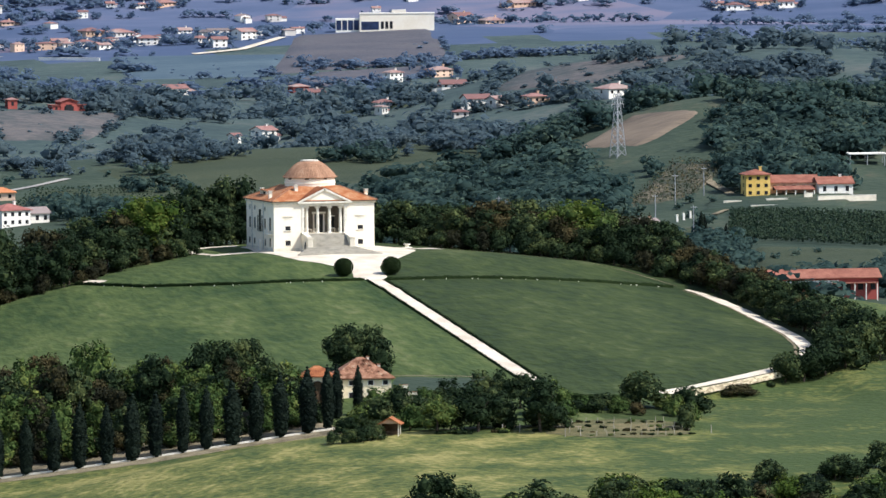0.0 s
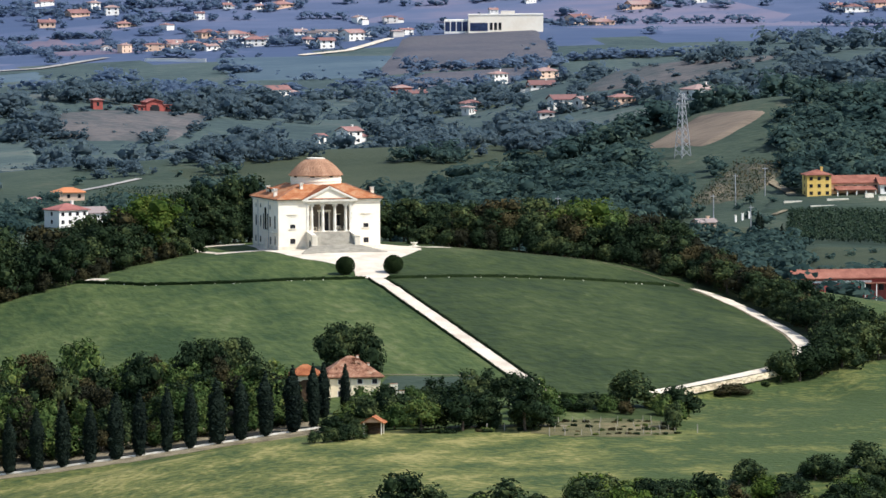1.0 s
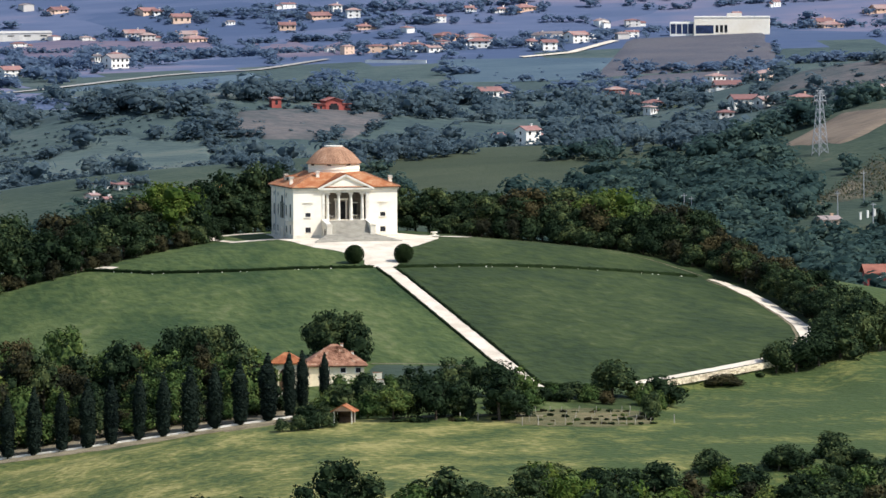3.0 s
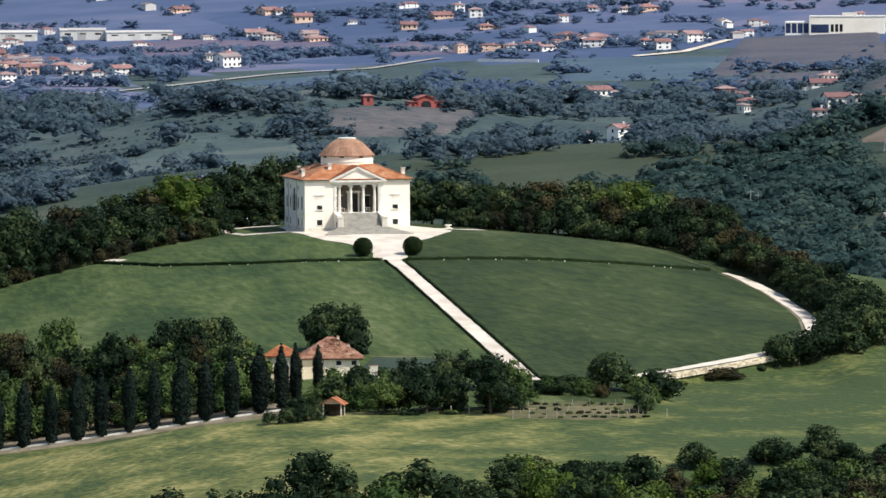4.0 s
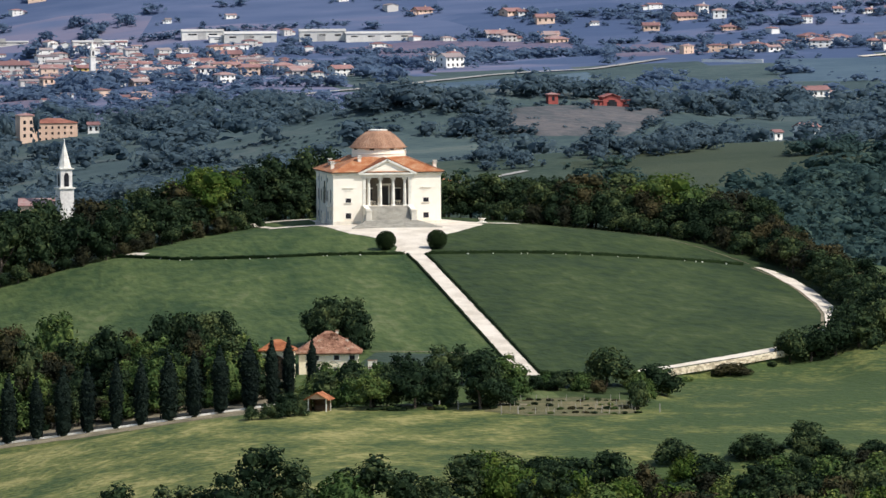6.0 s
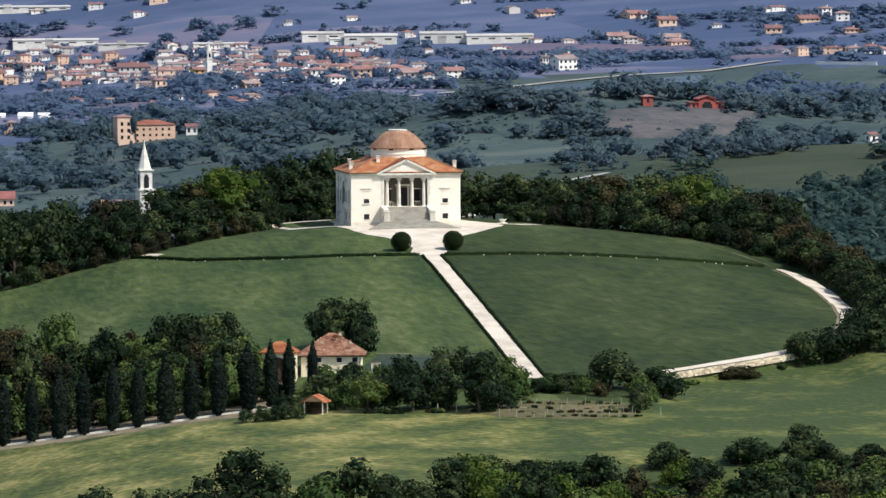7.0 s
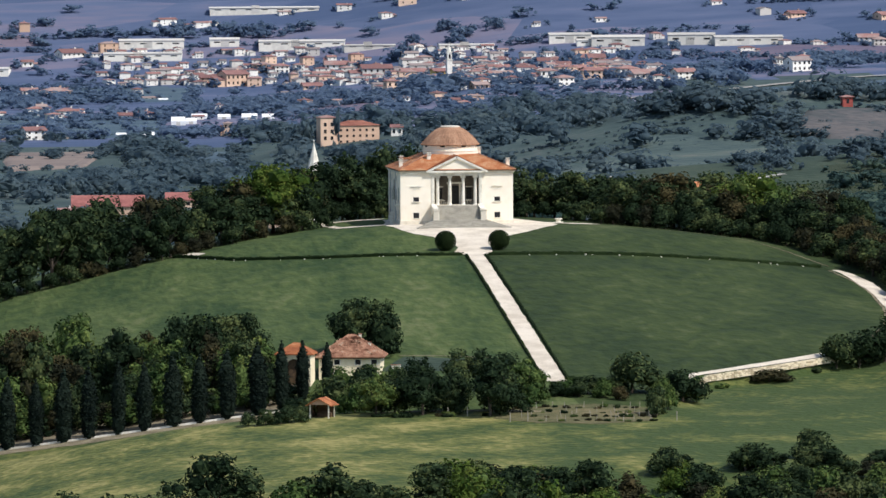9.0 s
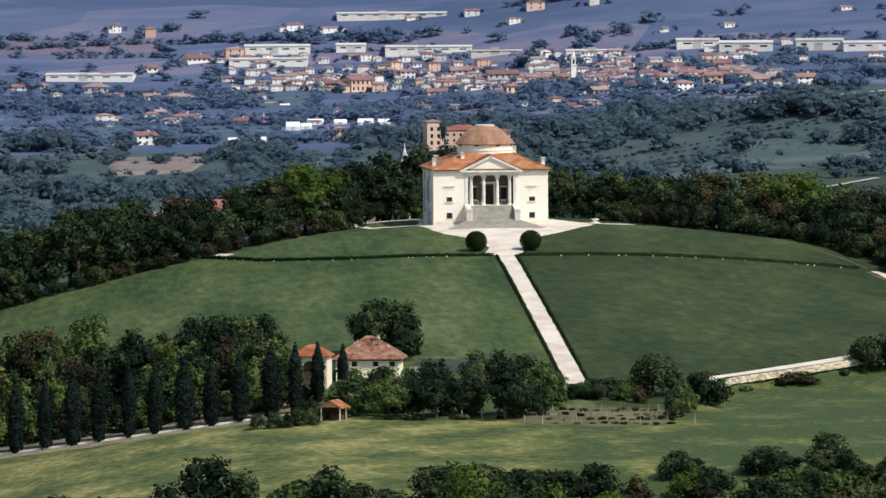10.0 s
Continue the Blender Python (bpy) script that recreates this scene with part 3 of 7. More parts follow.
hedge([(-3.0, -50.6), (-3.2, -80), (-3.7, -130), (-4.2, -170)], 0.32, 0.34, "narrow boxwood edging beside the gravel avenue", 18, 3)
hedge([(0.4, -51), (0.4, -80), (0.2, -130), (-0.2, -171)], 0.32, 0.34, "narrow boxwood edging beside the gravel avenue", 18, 4)
hedge([(-0.5, -173.5), (4, -177), (8, -178)], 1.3, 1.1, "untrimmed low hedge at the foot of the lawn", 20, 5)


ribbon("stone_slab", [(-48.6, -13.6), (-46.6, -20.1)], 2.6, GRAVEL, "pale stone landing at the end of the hedge", 0.16, category="paving")
edging = mesh_of("edging_stone", box(-0.11, 0.11, -0.09, 0.09, -0.1, 0.16, 0.04), STONE)
pebble = random.Random(8)


def edge_stones(ob, line):
    """Pale stones at the foot of a hedge."""
    for (ax, ay), (bx, by) in zip(line, line[1:]):
        d, length = 0.0, math.hypot(bx - ax, by - ay)
        while d < length:
            x, y = ax + (bx - ax) * d / length, ay + (by - ay) * d / length - 0.5
            st = part("edging_stone", edging, STONE, ob)
            st.matrix_basis = Matrix.Translation((x, y, ground(x, y))) @ Matrix.Rotation(pebble.uniform(0, 3), 4, "Z") @ Matrix.Scale(pebble.uniform(0.6, 1.15), 4)
            d += pebble.choice((1.2, 2.4, 4.8, 9.0))


edge_stones(upper_hedges[0], [(-47, -23), (-41.5, -31.5), (-34, -37.5), (-27, -42.3), (-17, -46.6), (-8, -49.6)])
edge_stones(upper_hedges[1], [(8, -50), (18, -48.5), (29, -47), (40, -45.2), (51, -43.2), (60, -41.2)])


# ---- the villa ----
def villa():
    v = thing("villa", Matrix(), "cream square Palladian villa with terracotta roof and dome on the hilltop", "villa")
    W, EAVE, FLOOR, OPEN, TOP = 10.0, 9.25, 3.3, 3.95, 8.5
    part("wall", box(-W, W, -6, W, -0.8, EAVE), PLASTER, v)
    for a, b in ((-W, -OPEN), (OPEN, W)):
        part("wall", box(a, b, -W, -6, -0.8, EAVE), PLASTER, v, "cream lime plaster front wall")
    part("wall", box(-OPEN, OPEN, -W, -6, -0.8, FLOOR), PLASTER, v)
    part("wall", box(-OPEN, OPEN, -W, -6, TOP, EAVE), PLASTER, v)
    for a, b, c, d in ((-W - 0.06, -4.9, -W - 0.06, -W + 0.2), (4.9, W + 0.06, -W - 0.06, -W + 0.2), (-W - 0.06, -W + 0.2, -W + 0.2, W)):
        part("plinth", box(a, b, c, d, -0.8, 0.55), PLASTER_AGED, v, "weathered plaster base of the wall")
    # eaves cornice
    for turn in range(4):
        c = bmesh.new()
        for o, z0, z1 in ((0.14, 8.95, 9.16), (0.28, 9.16, 9.43)):
            ends = W + o if turn % 2 == 0 else W - 0.1
            add_box(c, -ends, ends, -W - o, -W + 0.1, z0, z1)
        part("cornice", c, STONE, v).matrix_basis = Matrix.Rotation(turn * math.pi / 2, 4, "Z")
    # main roof: four slopes up to the drum
    r, up = W + 0.5, 4.5
    bm = bmesh.new()
    add_poly(bm, [[(-r, -r, 9.44), (r, -r, 9.44), (r, r, 9.44), (-r, r, 9.44)], [(-r, -r, 9.58), (r, -r, 9.58), (r, r, 9.58), (-r, r, 9.58)], [(-up, -up, 12.15), (up, -up, 12.15), (up, up, 12.15), (-up, up, 12.15)]])
    roof = part("roof", bm, TILES, v, "hipped terracotta tile roof")
    # dark strips round the roof edge imitate the shadow line under the eaves
    for turn in range(4):
        ends = r + 0.03 if turn % 2 == 0 else r - 0.03
        part("gutter", box(-ends, ends, -r - 0.05, -r + 0.04, 9.36, 9.53), WOOD, roof, "dark brown strip painted in for the eaves shadow").matrix_basis = Matrix.Rotation(turn * math.pi / 2, 4, "Z")
    for sx in (-1, 1):
        for sy in (-1, 1):
            bm = bmesh.new()
            a, b = Vector((sx * r, sy * r, 9.58)), Vector((sx * up, sy * up, 12.15))
            side = Vector((sy, -sx, 0)).normalized() * 0.16
            add_poly(bm, [[a + side, a - side, a + Vector((0, 0, 0.16))], [b + side, b - side, b + Vector((0, 0, 0.16))]])
            part("hip_tiles", bm, OLDTILES, roof)
    # drum and dome
    drum = part("drum", lathe([(4.85, 11.3), (4.85, 12.55), (4.95, 12.58), (4.95, 12.72), (4.85, 12.75), (4.85, 13.7)], 40), PLASTER, v, "round plastered drum under the dome")
    for k in range(8):
        a = 2 * math.pi * (k + 0.5) / 8
        w = box(-0.42, 0.42, -4.89, -4.80, 13.36, 13.60)
        part("drum_window", w, DARK, drum).matrix_basis = Matrix.Rotation(a, 4, "Z")
    dome = part("dome", lathe([(5.16, 13.62), (5.2, 13.74), (5.05, 13.92), (4.55, 14.55), (3.85, 15.32), (3.05, 16.02), (2.25, 16.56), (1.7, 16.82)], 40), DOMETILES, v, "weathered brown tiled dome")
    for k in range(40):
        a = 2 * math.pi * k / 40
        prof = [(5.34, 13.74), (5.05, 13.92), (4.55, 14.55), (3.85, 15.32), (3.05, 16.02), (2.25, 16.56)]
        bm = add_poly(bmesh.new(), [[(rr, -0.05, z), (rr, 0.05, z), (rr + 0.03, 0, z + 0.02)] for rr, z in prof])
        part("tile_rib", bm, DOMETILES, dome).matrix_basis = Matrix.Rotation(a, 4, "Z")
    part("oculus", lathe([(1.74, 16.74), (1.78, 16.95), (1.5, 17.02), (1.2, 17.02)], 32), STONE, v, "pale stone ring crowning the dome")
    # loggia: columns, antae, ceiling, back wall
    for x in (-3.35, -1.18, 1.18, 3.35):
        col = part("column", lathe([(0.40, FLOOR), (0.42, FLOOR + 0.12), (0.33, FLOOR + 0.26), (0.31, FLOOR + 0.3), (0.32, FLOOR + 2.0), (0.26, TOP - 0.42), (0.30, TOP - 0.36), (0.28, TOP - 0.28)], 20, x, -9.5), STONE, v)
        bm = box(x - 0.40, x + 0.40, -9.88, -9.12, TOP - 0.12, TOP)
        add_box(bm, x - 0.32, x + 0.32, -9.85, -9.15, TOP - 0.28, TOP - 0.12)
        for s in (-1, 1):
            bmesh.ops.create_cone(bm, segments=10, radius1=0.15, radius2=0.15, depth=0.72, cap_ends=True, matrix=Matrix.Translation((x + s * 0.3, -9.5, TOP - 0.27)) @ Matrix.Rotation(math.pi / 2, 4, "X"))
        part("capital", bm, STONE, col)
        part("plinth_block", box(x - 0.43, x + 0.43, -9.93, -9.07, FLOOR - 0.02, FLOOR + 0.1), STONE, col)
    for x in (-4.25, 4.25):
        anta = part("anta", box(x - 0.24, x + 0.24, -10.09, -9.9, FLOOR, TOP - 0.25), STONE, v)
        part("capital", box(x - 0.34, x + 0.34, -10.16, -9.9, TOP - 0.28, TOP), STONE, anta)
    part("architrave", add_box(box(-4.95, 4.95, -10.14, -9.95, TOP, TOP + 0.28), -5.0, 5.0, -10.2, -9.95, TOP + 0.28, EAVE - 0.2), STONE, v)
    door = part("door", box(-0.85, 0.85, -6.09, -5.95, FLOOR, FLOOR + 3.3), DARK, v, "tall dark doorway at the back of the loggia")
    part("door_surround", add_box(add_box(box(-1.15, -0.85, -6.14, -5.9, FLOOR, FLOOR + 3.6), 0.85, 1.15, -6.14, -5.9, FLOOR, FLOOR + 3.6), -1.35, 1.35, -6.2, -5.9, FLOOR + 3.6, FLOOR + 3.95), STONE, door)
    for x in (-2.6, 2.6):
        p = part("loggia_window", box(x - 0.45, x + 0.45, -6.09, -5.95, FLOOR + 0.9, FLOOR + 3.0), DARK, v)
        part("lintel", box(x - 0.62, x + 0.62, -6.13, -5.93, FLOOR + 3.0, FLOOR + 3.2), STONE, p)
        part("sill", box(x - 0.62, x + 0.62, -6.13, -5.93, FLOOR + 0.72, FLOOR + 0.9), STONE, p)
    # darkened back and side linings paint in the loggia's shade
    part("loggia_back", box(-OPEN, OPEN, -6.06, -5.98, FLOOR, TOP), PLASTER_SHADED, v, "loggia back wall with shade painted into its plaster")
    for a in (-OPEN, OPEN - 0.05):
        part("loggia_side", box(a, a + 0.05, -9.4, -6.06, FLOOR, TOP), PLASTER_SHADED, v)
    # pediment
    z0, apex, half = 9.27, 11.75, 5.15
    tri = [(-half, z0), (half, z0), (0, apex)]
    ped = part("pediment", add_poly(bmesh.new(), [[(x, -10.3, z) for x, z in tri], [(x, -9.6, z) for x, z in tri]]), PLASTER, v, "plain triangular pediment over the loggia")
    part("base_cornice", add_box(box(-half - 0.25, half + 0.25, -10.62, -10.0, z0 - 0.2, z0 + 0.12), -half - 0.1, half + 0.1, -10.45, -10.0, z0 - 0.36, z0 - 0.2), STONE, ped)
    for s in (-1, 1):
        a, b = Vector((s * (half + 0.3), 0, z0 + 0.1)), Vector((0, 0, apex + 0.22))
        n = Vector((-(b - a).z, 0, (b - a).x)).normalized() * (0.36 * s)
        if n.z > 0:
            n = -n
        bm = add_poly(bmesh.new(), [[(p.x, y, p.z) for p in (a, b, b + n, a + n)] for y in (-10.66, -9.6)])
        part("raking_cornice", bm, STONE, ped)
        slope = [a + Vector((0, 0, 0.04)), b + Vector((0, 0, 0.04)), b + Vector((0, 0, 0.18)), a + Vector((0, 0, 0.18))]
        part("gable_tiles", add_poly(bmesh.new(), [[(p.x, y, p.z) for p in slope] for y in (-10.6, -5.2)]), TILES, ped, "terracotta tiles over the pediment")
    # front windows
    for x in (-7.2, 7.2):
        low = window_hole(v, "window", x, 1.55, 1.0, 0.95, -W, None, "small square dark basement window")
        part("sill", box(x - 0.62, x + 0.62, -W - 0.12, -W + 0.05, 0.95, 1.07), STONE, low)
        mid = window_hole(v, "window", x, 5.05, 1.0, 2.1, -W, None, "tall window with a pale half-lowered blind")
        part("blind", box(x - 0.51, x + 0.51, -W - 0.05, -W + 0.02, 4.75, 6.12), PLASTER, mid, "pale lowered blind")
        part("sill", box(x - 0.72, x + 0.72, -W - 0.2, -W + 0.05, 3.86, 4.0), STONE, mid)
        part("window_cornice", add_box(box(x - 0.98, x + 0.98, -W - 0.2, -W + 0.05, 6.62, 6.74), x - 0.6, x + 0.6, -W - 0.1, -W + 0.05, 6.12, 6.2), STONE, mid)
    # shaded flank
    spin = Matrix.Rotation(-math.pi / 2, 4, "Z")
    for cx, cz, w, h in ((-7.6, 1.5, 0.9, 1.1), (-4.0, 1.5, 0.9, 1.1), (3.9, 1.5, 0.9, 1.3), (7.4, 1.6, 0.9, 1.6), (-7.3, 5.0, 0.9, 2.0), (7.4, 5.1, 1.0, 2.4), (3.7, 5.0, 0.9, 2.0), (-3.7, 5.0, 0.9, 2.0), (-7.3, 7.9, 0.7, 0.7), (-3.7, 7.9, 0.7, 0.7), (3.7, 7.9, 0.7, 0.7)):
        window_hole(v, "window", cx, cz, w, h, -W, STONE).matrix_basis = spin
    serliana = window_hole(v, "window", 0, 5.6, 1.5, 4.2, -W, STONE, "tall dark central window of the flank")
    serliana.matrix_basis = spin
    for cx in (-1.5, 1.5):
        window_hole(v, "window", cx, 5.0, 0.8, 3.0, -W, STONE).matrix_basis = spin
    for cx in (-5.6, 2.7):
        bm = bmesh.new()
        bmesh.ops.create_cone(bm, segments=8, radius1=0.07, radius2=0.07, depth=9.0, cap_ends=True, matrix=Matrix.Translation((cx, -W - 0.1, 4.6)))
        part("downpipe", bm, STEEL, v, "grey downpipe").matrix_basis = spin
    bal = part("balcony", box(6.4, 8.6, -W - 0.9, -W, 3.15, 3.32), STONE, v, "small stone balcony with a white rail")
    bal.matrix_basis = spin
    part("rail", add_box(box(6.4, 8.6, -W - 0.9, -W - 0.84, 4.2, 4.28), 6.4, 8.6, -W - 0.88, -W - 0.86, 3.7, 3.75), IRON, bal)
    for k in range(8):
        x = 6.43 + k * 0.305
        part("baluster", box(x - 0.025, x + 0.025, -W - 0.89, -W - 0.85, 3.3, 4.22), IRON, bal)
    # chimneys and the flank dormer
    for x, y, zb, zt in ((-9.4, -5.4, 9.6, 11.35), (-4.5, -6.2, 11.0, 12.4), (9.6, -5.6, 9.6, 11.35), (5.6, 4.5, 11.2, 13.0), (-8.2, 5.0, 10.0, 11.5)):
        ch = part("chimney", box(x - 0.3, x + 0.3, y - 0.3, y + 0.3, zb, zt - 0.35), PLASTER, v)
        part("cap", add_box(add_box(box(x - 0.42, x + 0.42, y - 0.42, y + 0.42, zt - 0.35, zt - 0.25), x - 0.26, x + 0.26, y - 0.26, y + 0.26, zt - 0.25, zt), x - 0.42, x + 0.42, y - 0.42, y + 0.42, zt, zt + 0.1), STONE, ch)
    dorm = part("dormer", add_poly(bmesh.new(), [[(-8.4, 0.8, 10.3), (-8.4, 4.2, 10.3), (-8.4, 4.2, 11.15), (-8.4, 0.8, 11.15)], [(-5.0, 0.8, 10.3), (-5.0, 4.2, 10.3), (-5.0, 4.2, 11.15), (-5.0, 0.8, 11.15)]]), PLASTER, v, "low plastered dormer on the flank roof")
    part("dormer_roof", box(-8.7, -4.9, 0.5, 4.5, 11.15, 11.3), TILES, dorm)
    part("dormer_window", box(-8.44, -8.36, 1.6, 3.4, 10.5, 11.0), DARK, dorm)
    # stair: a landing, a flight between low walls, then broad steps that flare at the foot
    stair = part("stair", box(-4.0, 4.0, -11.4, -9.9, -0.8, FLOOR - 0.02), STEPSTONE, v, "broad stone stair between low flank walls")
    for k in range(13):
        z, y0 = FLOOR - (k + 1) * 0.18, -11.4 - k * 0.28
        part("step", box(-3.75, 3.75, y0 - 0.28, y0 + 0.03, -1.2, z, 0.015), STEPSTONE, stair)
    for k in range(9):
        z, y0 = 0.90 - k * 0.125, -15.1 - k * 0.74
        w = 4.95 + k * 0.42
        part("step", box(-w, w, y0 - 0.74, y0 + 0.03, -1.6, z, 0.02), STEPSTONE, stair)
    for s in (-1, 1):
        fl = add_poly(bmesh.new(), [[(s * a, -9.95, -0.8), (s * a, -14.2, -1.0), (s * a, -14.2, 2.75), (s * a, -9.95, 3.38)] for a in (3.75, 4.55)])
        bmesh.ops.recalc_face_normals(fl, faces=fl.faces)
        flank = part("flank_wall", fl, PLASTER_AGED, stair)
        cop = add_poly(bmesh.new(), [[(s * a, -9.95, 3.39), (s * a, -14.3, 2.76), (s * a, -14.3, 2.88), (s * a, -9.95, 3.51)] for a in (3.68, 4.62)])
        bmesh.ops.recalc_face_normals(cop, faces=cop.faces)
        part("coping", cop, STONE, flank)
        part("arch_recess", add_box(box(s * 4.56 - 0.02, s * 4.56 + 0.02, -13.4, -12.2, -0.3, 1.5), s * 4.56 - 0.02, s * 4.56 + 0.02, -13.2, -12.4, 1.5, 1.8), DARK, flank)
        part("pedestal", add_box(add_box(box(s * 4.2 - 0.52, s * 4.2 + 0.52, -15.2, -14.2, -1.0, 2.5, 0.03), s * 4.2 - 0.6, s * 4.2 + 0.6, -15.28, -14.15, -1.0, 0.95, 0.03), s * 4.2 - 0.62, s * 4.2 + 0.62, -15.3, -14.15, 2.5, 2.68, 0.03), PLASTER_AGED, stair)
    return v


villa()


def globe_bush(x, y, seed):
    b = thing("globe_bush", Matrix.Translation((x, y, ground(x, y))), "large clipped dark green globe bush on the forecourt", "topiary", "pair of globe bushes")
    part("stem", lathe([(0.12, -0.3), (0.1, 1.0)], 8), BARK, b)
    part("foliage", crown("foliage", BOXWOOD, seed, [(0, 0, 1.66, 1.72), (0.12, 0.08, 1.72, 1.64), (-0.12, -0.08, 1.60, 1.66)], 5200, 0.10, 0.96, 0.08), BOXWOOD, b)


globe_bush(-5.9, -44.6, 31)
globe_bush(3.4, -44.6, 32)


def stone_post(x, y, h, label):
    p = thing("stone_post", Matrix.Translation((x, y, ground(x, y))), label, "post")
    part("shaft", box(-0.28, 0.28, -0.28, 0.28, -0.3, h, 0.03), STONE, p)
    part("cap", add_box(box(-0.38, 0.38, -0.38, 0.38, h, h + 0.14, 0.02), -0.22, 0.22, -0.22, 0.22, h + 0.14, h + 0.3, 0.05), STONE, p)


stone_post(-10.75, -2.6, 1.9, "white stone gate post beside the villa wall")
well = thing("stone_trough", Matrix.Translation((19.2, -0.6, ground(19.2, -0.6))), "small white stone well-head on the terrace", "well")
part("basin", lathe([(0.45, -0.2), (0.42, 0.55), (0.7, 0.62), (0.7, 0.8), (0.5, 0.8), (0.45, 0.6)], 12), STONE, well)
part("base", box(-0.8, 0.8, -0.8, 0.8, -0.3, 0.15, 0.03), STONE, well)


def garden_table(x, y, z):
    t = thing("garden_table", Matrix.Translation((x, y, z)), "white garden table in the loggia", "table", "loggia furniture")
    part("tabletop", lathe([(0.5, 0.70), (0.52, 0.74), (0.5, 0.76)], 16), SHUTTER, t)
    for a in range(4):
        part("leg", box(-0.03, 0.03, -0.03, 0.03, 0, 0.71), SHUTTER, t).matrix_basis = Matrix.Translation((0.32 * math.cos(a * 1.571 + 0.8), 0.32 * math.sin(a * 1.571 + 0.8), 0))
    return t


def garden_chair(x, y, z, turn):
    c = thing("garden_chair", Matrix.Translation((x, y, z)) @ Matrix.Rotation(turn, 4, "Z"), "white garden chair in the loggia", "chair", "loggia furniture")
    part("seat", box(-0.24, 0.24, -0.24, 0.24, 0.42, 0.46, 0.01), SHUTTER, c)
    part("backrest", box(-0.24, 0.24, 0.2, 0.24, 0.46, 0.92, 0.01), SHUTTER, c)
    for a in (-0.2, 0.2):
        for b in (-0.2, 0.2):
            part("leg", box(a - 0.025, a + 0.025, b - 0.025, b + 0.025, 0, 0.42), SHUTTER, c)
    return c


for x in (-2.35, 2.35):
    garden_table(x, -8.2, 3.31)
    garden_chair(x - 0.75, -8.1, 3.31, 1.4)
    garden_chair(x + 0.75, -8.3, 3.31, -1.5)
# ---- tree patterns ----
OAKS = [broadleaf(100 + i, LEAF, 9.0, 3.9, 1400, 0.32) for i in range(6)]
LIMES = [broadleaf(120 + i, LEAF_BRIGHT, 9.0, 3.8, 1500, 0.29) for i in range(2)]
LINDENS = [broadleaf(126, LEAF_LIME, 9.0, 4.2, 2000, 0.27)]
RUSTS = [broadleaf(130 + i, LEAF_AUTUMN, 8.5, 3.8, 1450, 0.29) for i in range(3)]
CYPRESSES = [cypress(140 + i) for i in range(4)]
SHRUBS = [shrub(150, LEAF), shrub(151, LEAF_BRIGHT), shrub(152, LEAF_AUTUMN), shrub(153, LEAF)]


def big_bush(seed, mat, wide=3.6, height=6.0):
    rng = np.random.default_rng(seed)
    lobes = [(0, 0, height * 0.5, wide * 0.72)]
    for i in range(12):
        a = rng.uniform(0, 2 * math.pi)
        h = rng.uniform(0.16, 0.78)
        lobes.append((wide * 0.66 * math.cos(a) * (1.2 - h), wide * 0.66 * math.sin(a) * (1.2 - h), height * h, wide * rng.uniform(0.3, 0.44)))
    s = thing("bush", Matrix(), "", "bush")
    part("stem", lathe([(0.2, -0.5), (0.14, height * 0.4)], 7), BARK, s)
    part("foliage", crown("foliage", mat, seed, lobes, 1080, 0.31), mat, s)
    return s


BUSHES = [big_bush(160, LEAF), big_bush(161, LEAF), big_bush(162, LEAF_BRIGHT), big_bush(163, LEAF_AUTUMN), big_bush(164, LEAF_LIME)]
dice = random.Random(11)


def plant(x, y, height, kind="mixed", group="", label="", wide=1.0):
    """One tree of the given height."""
    roll = dice.random()
    if kind == "mixed":
        kind = "oak" if roll < 0.86 else "rust" if roll < 0.95 else "lime"
    pool, tall = {"oak": (OAKS, 9.0), "lime": (LIMES, 9.0), "linden": (LINDENS, 9.0), "rust": (RUSTS, 8.5), "bush": (BUSHES[:2], 6.0), "rustbush": (BUSHES[3:4], 6.0), "limebush": (BUSHES[2:3], 6.0), "cypress": (CYPRESSES, 11.0), "shrub": (SHRUBS, 1.6), "dryshrub": (SHRUBS[2:3], 1.6), "goldbush": (BUSHES[4:], 6.0)}[kind]
    words = {"oak": "dark green broadleaf tree with a dense lobed crown", "lime": "light green broadleaf tree in full leaf", "linden": "bright yellow-green linden with a broad rounded crown", "rust": "broadleaf tree turning rusty brown in autumn", "bush": "large dense dark green bush reaching the ground", "rustbush": "large bush turning brown", "limebush": "large light green bush", "cypress": "slender dark Italian cypress", "shrub": "low leafy green shrub", "dryshrub": "low withered reddish-brown plant", "goldbush": "bright yellow-green bush in the thicket"}[kind]
    s = height / tall
    ob = stand(dice.choice(pool), x, y, 1.0, dice.uniform(0, 6.28), 0.1, s, wide * (s ** 0.5 if kind != "cypress" else s ** 0.3) * dice.uniform(0.9, 1.12))
    return tagged(ob, label or words, group=group)


# ---- the wooded belt behind and beside the lawn ----
def belt_front(x):
    """Nearest y of the wood at x."""
    if x < -52:
        return -14 + 0.16 * (x + 52)
    if x < -22:
        return -14 + (x + 52) / 30 * 21
    if x < 20:
        return 23
    return 14 - 0.42 * max(0.0, x - 34)


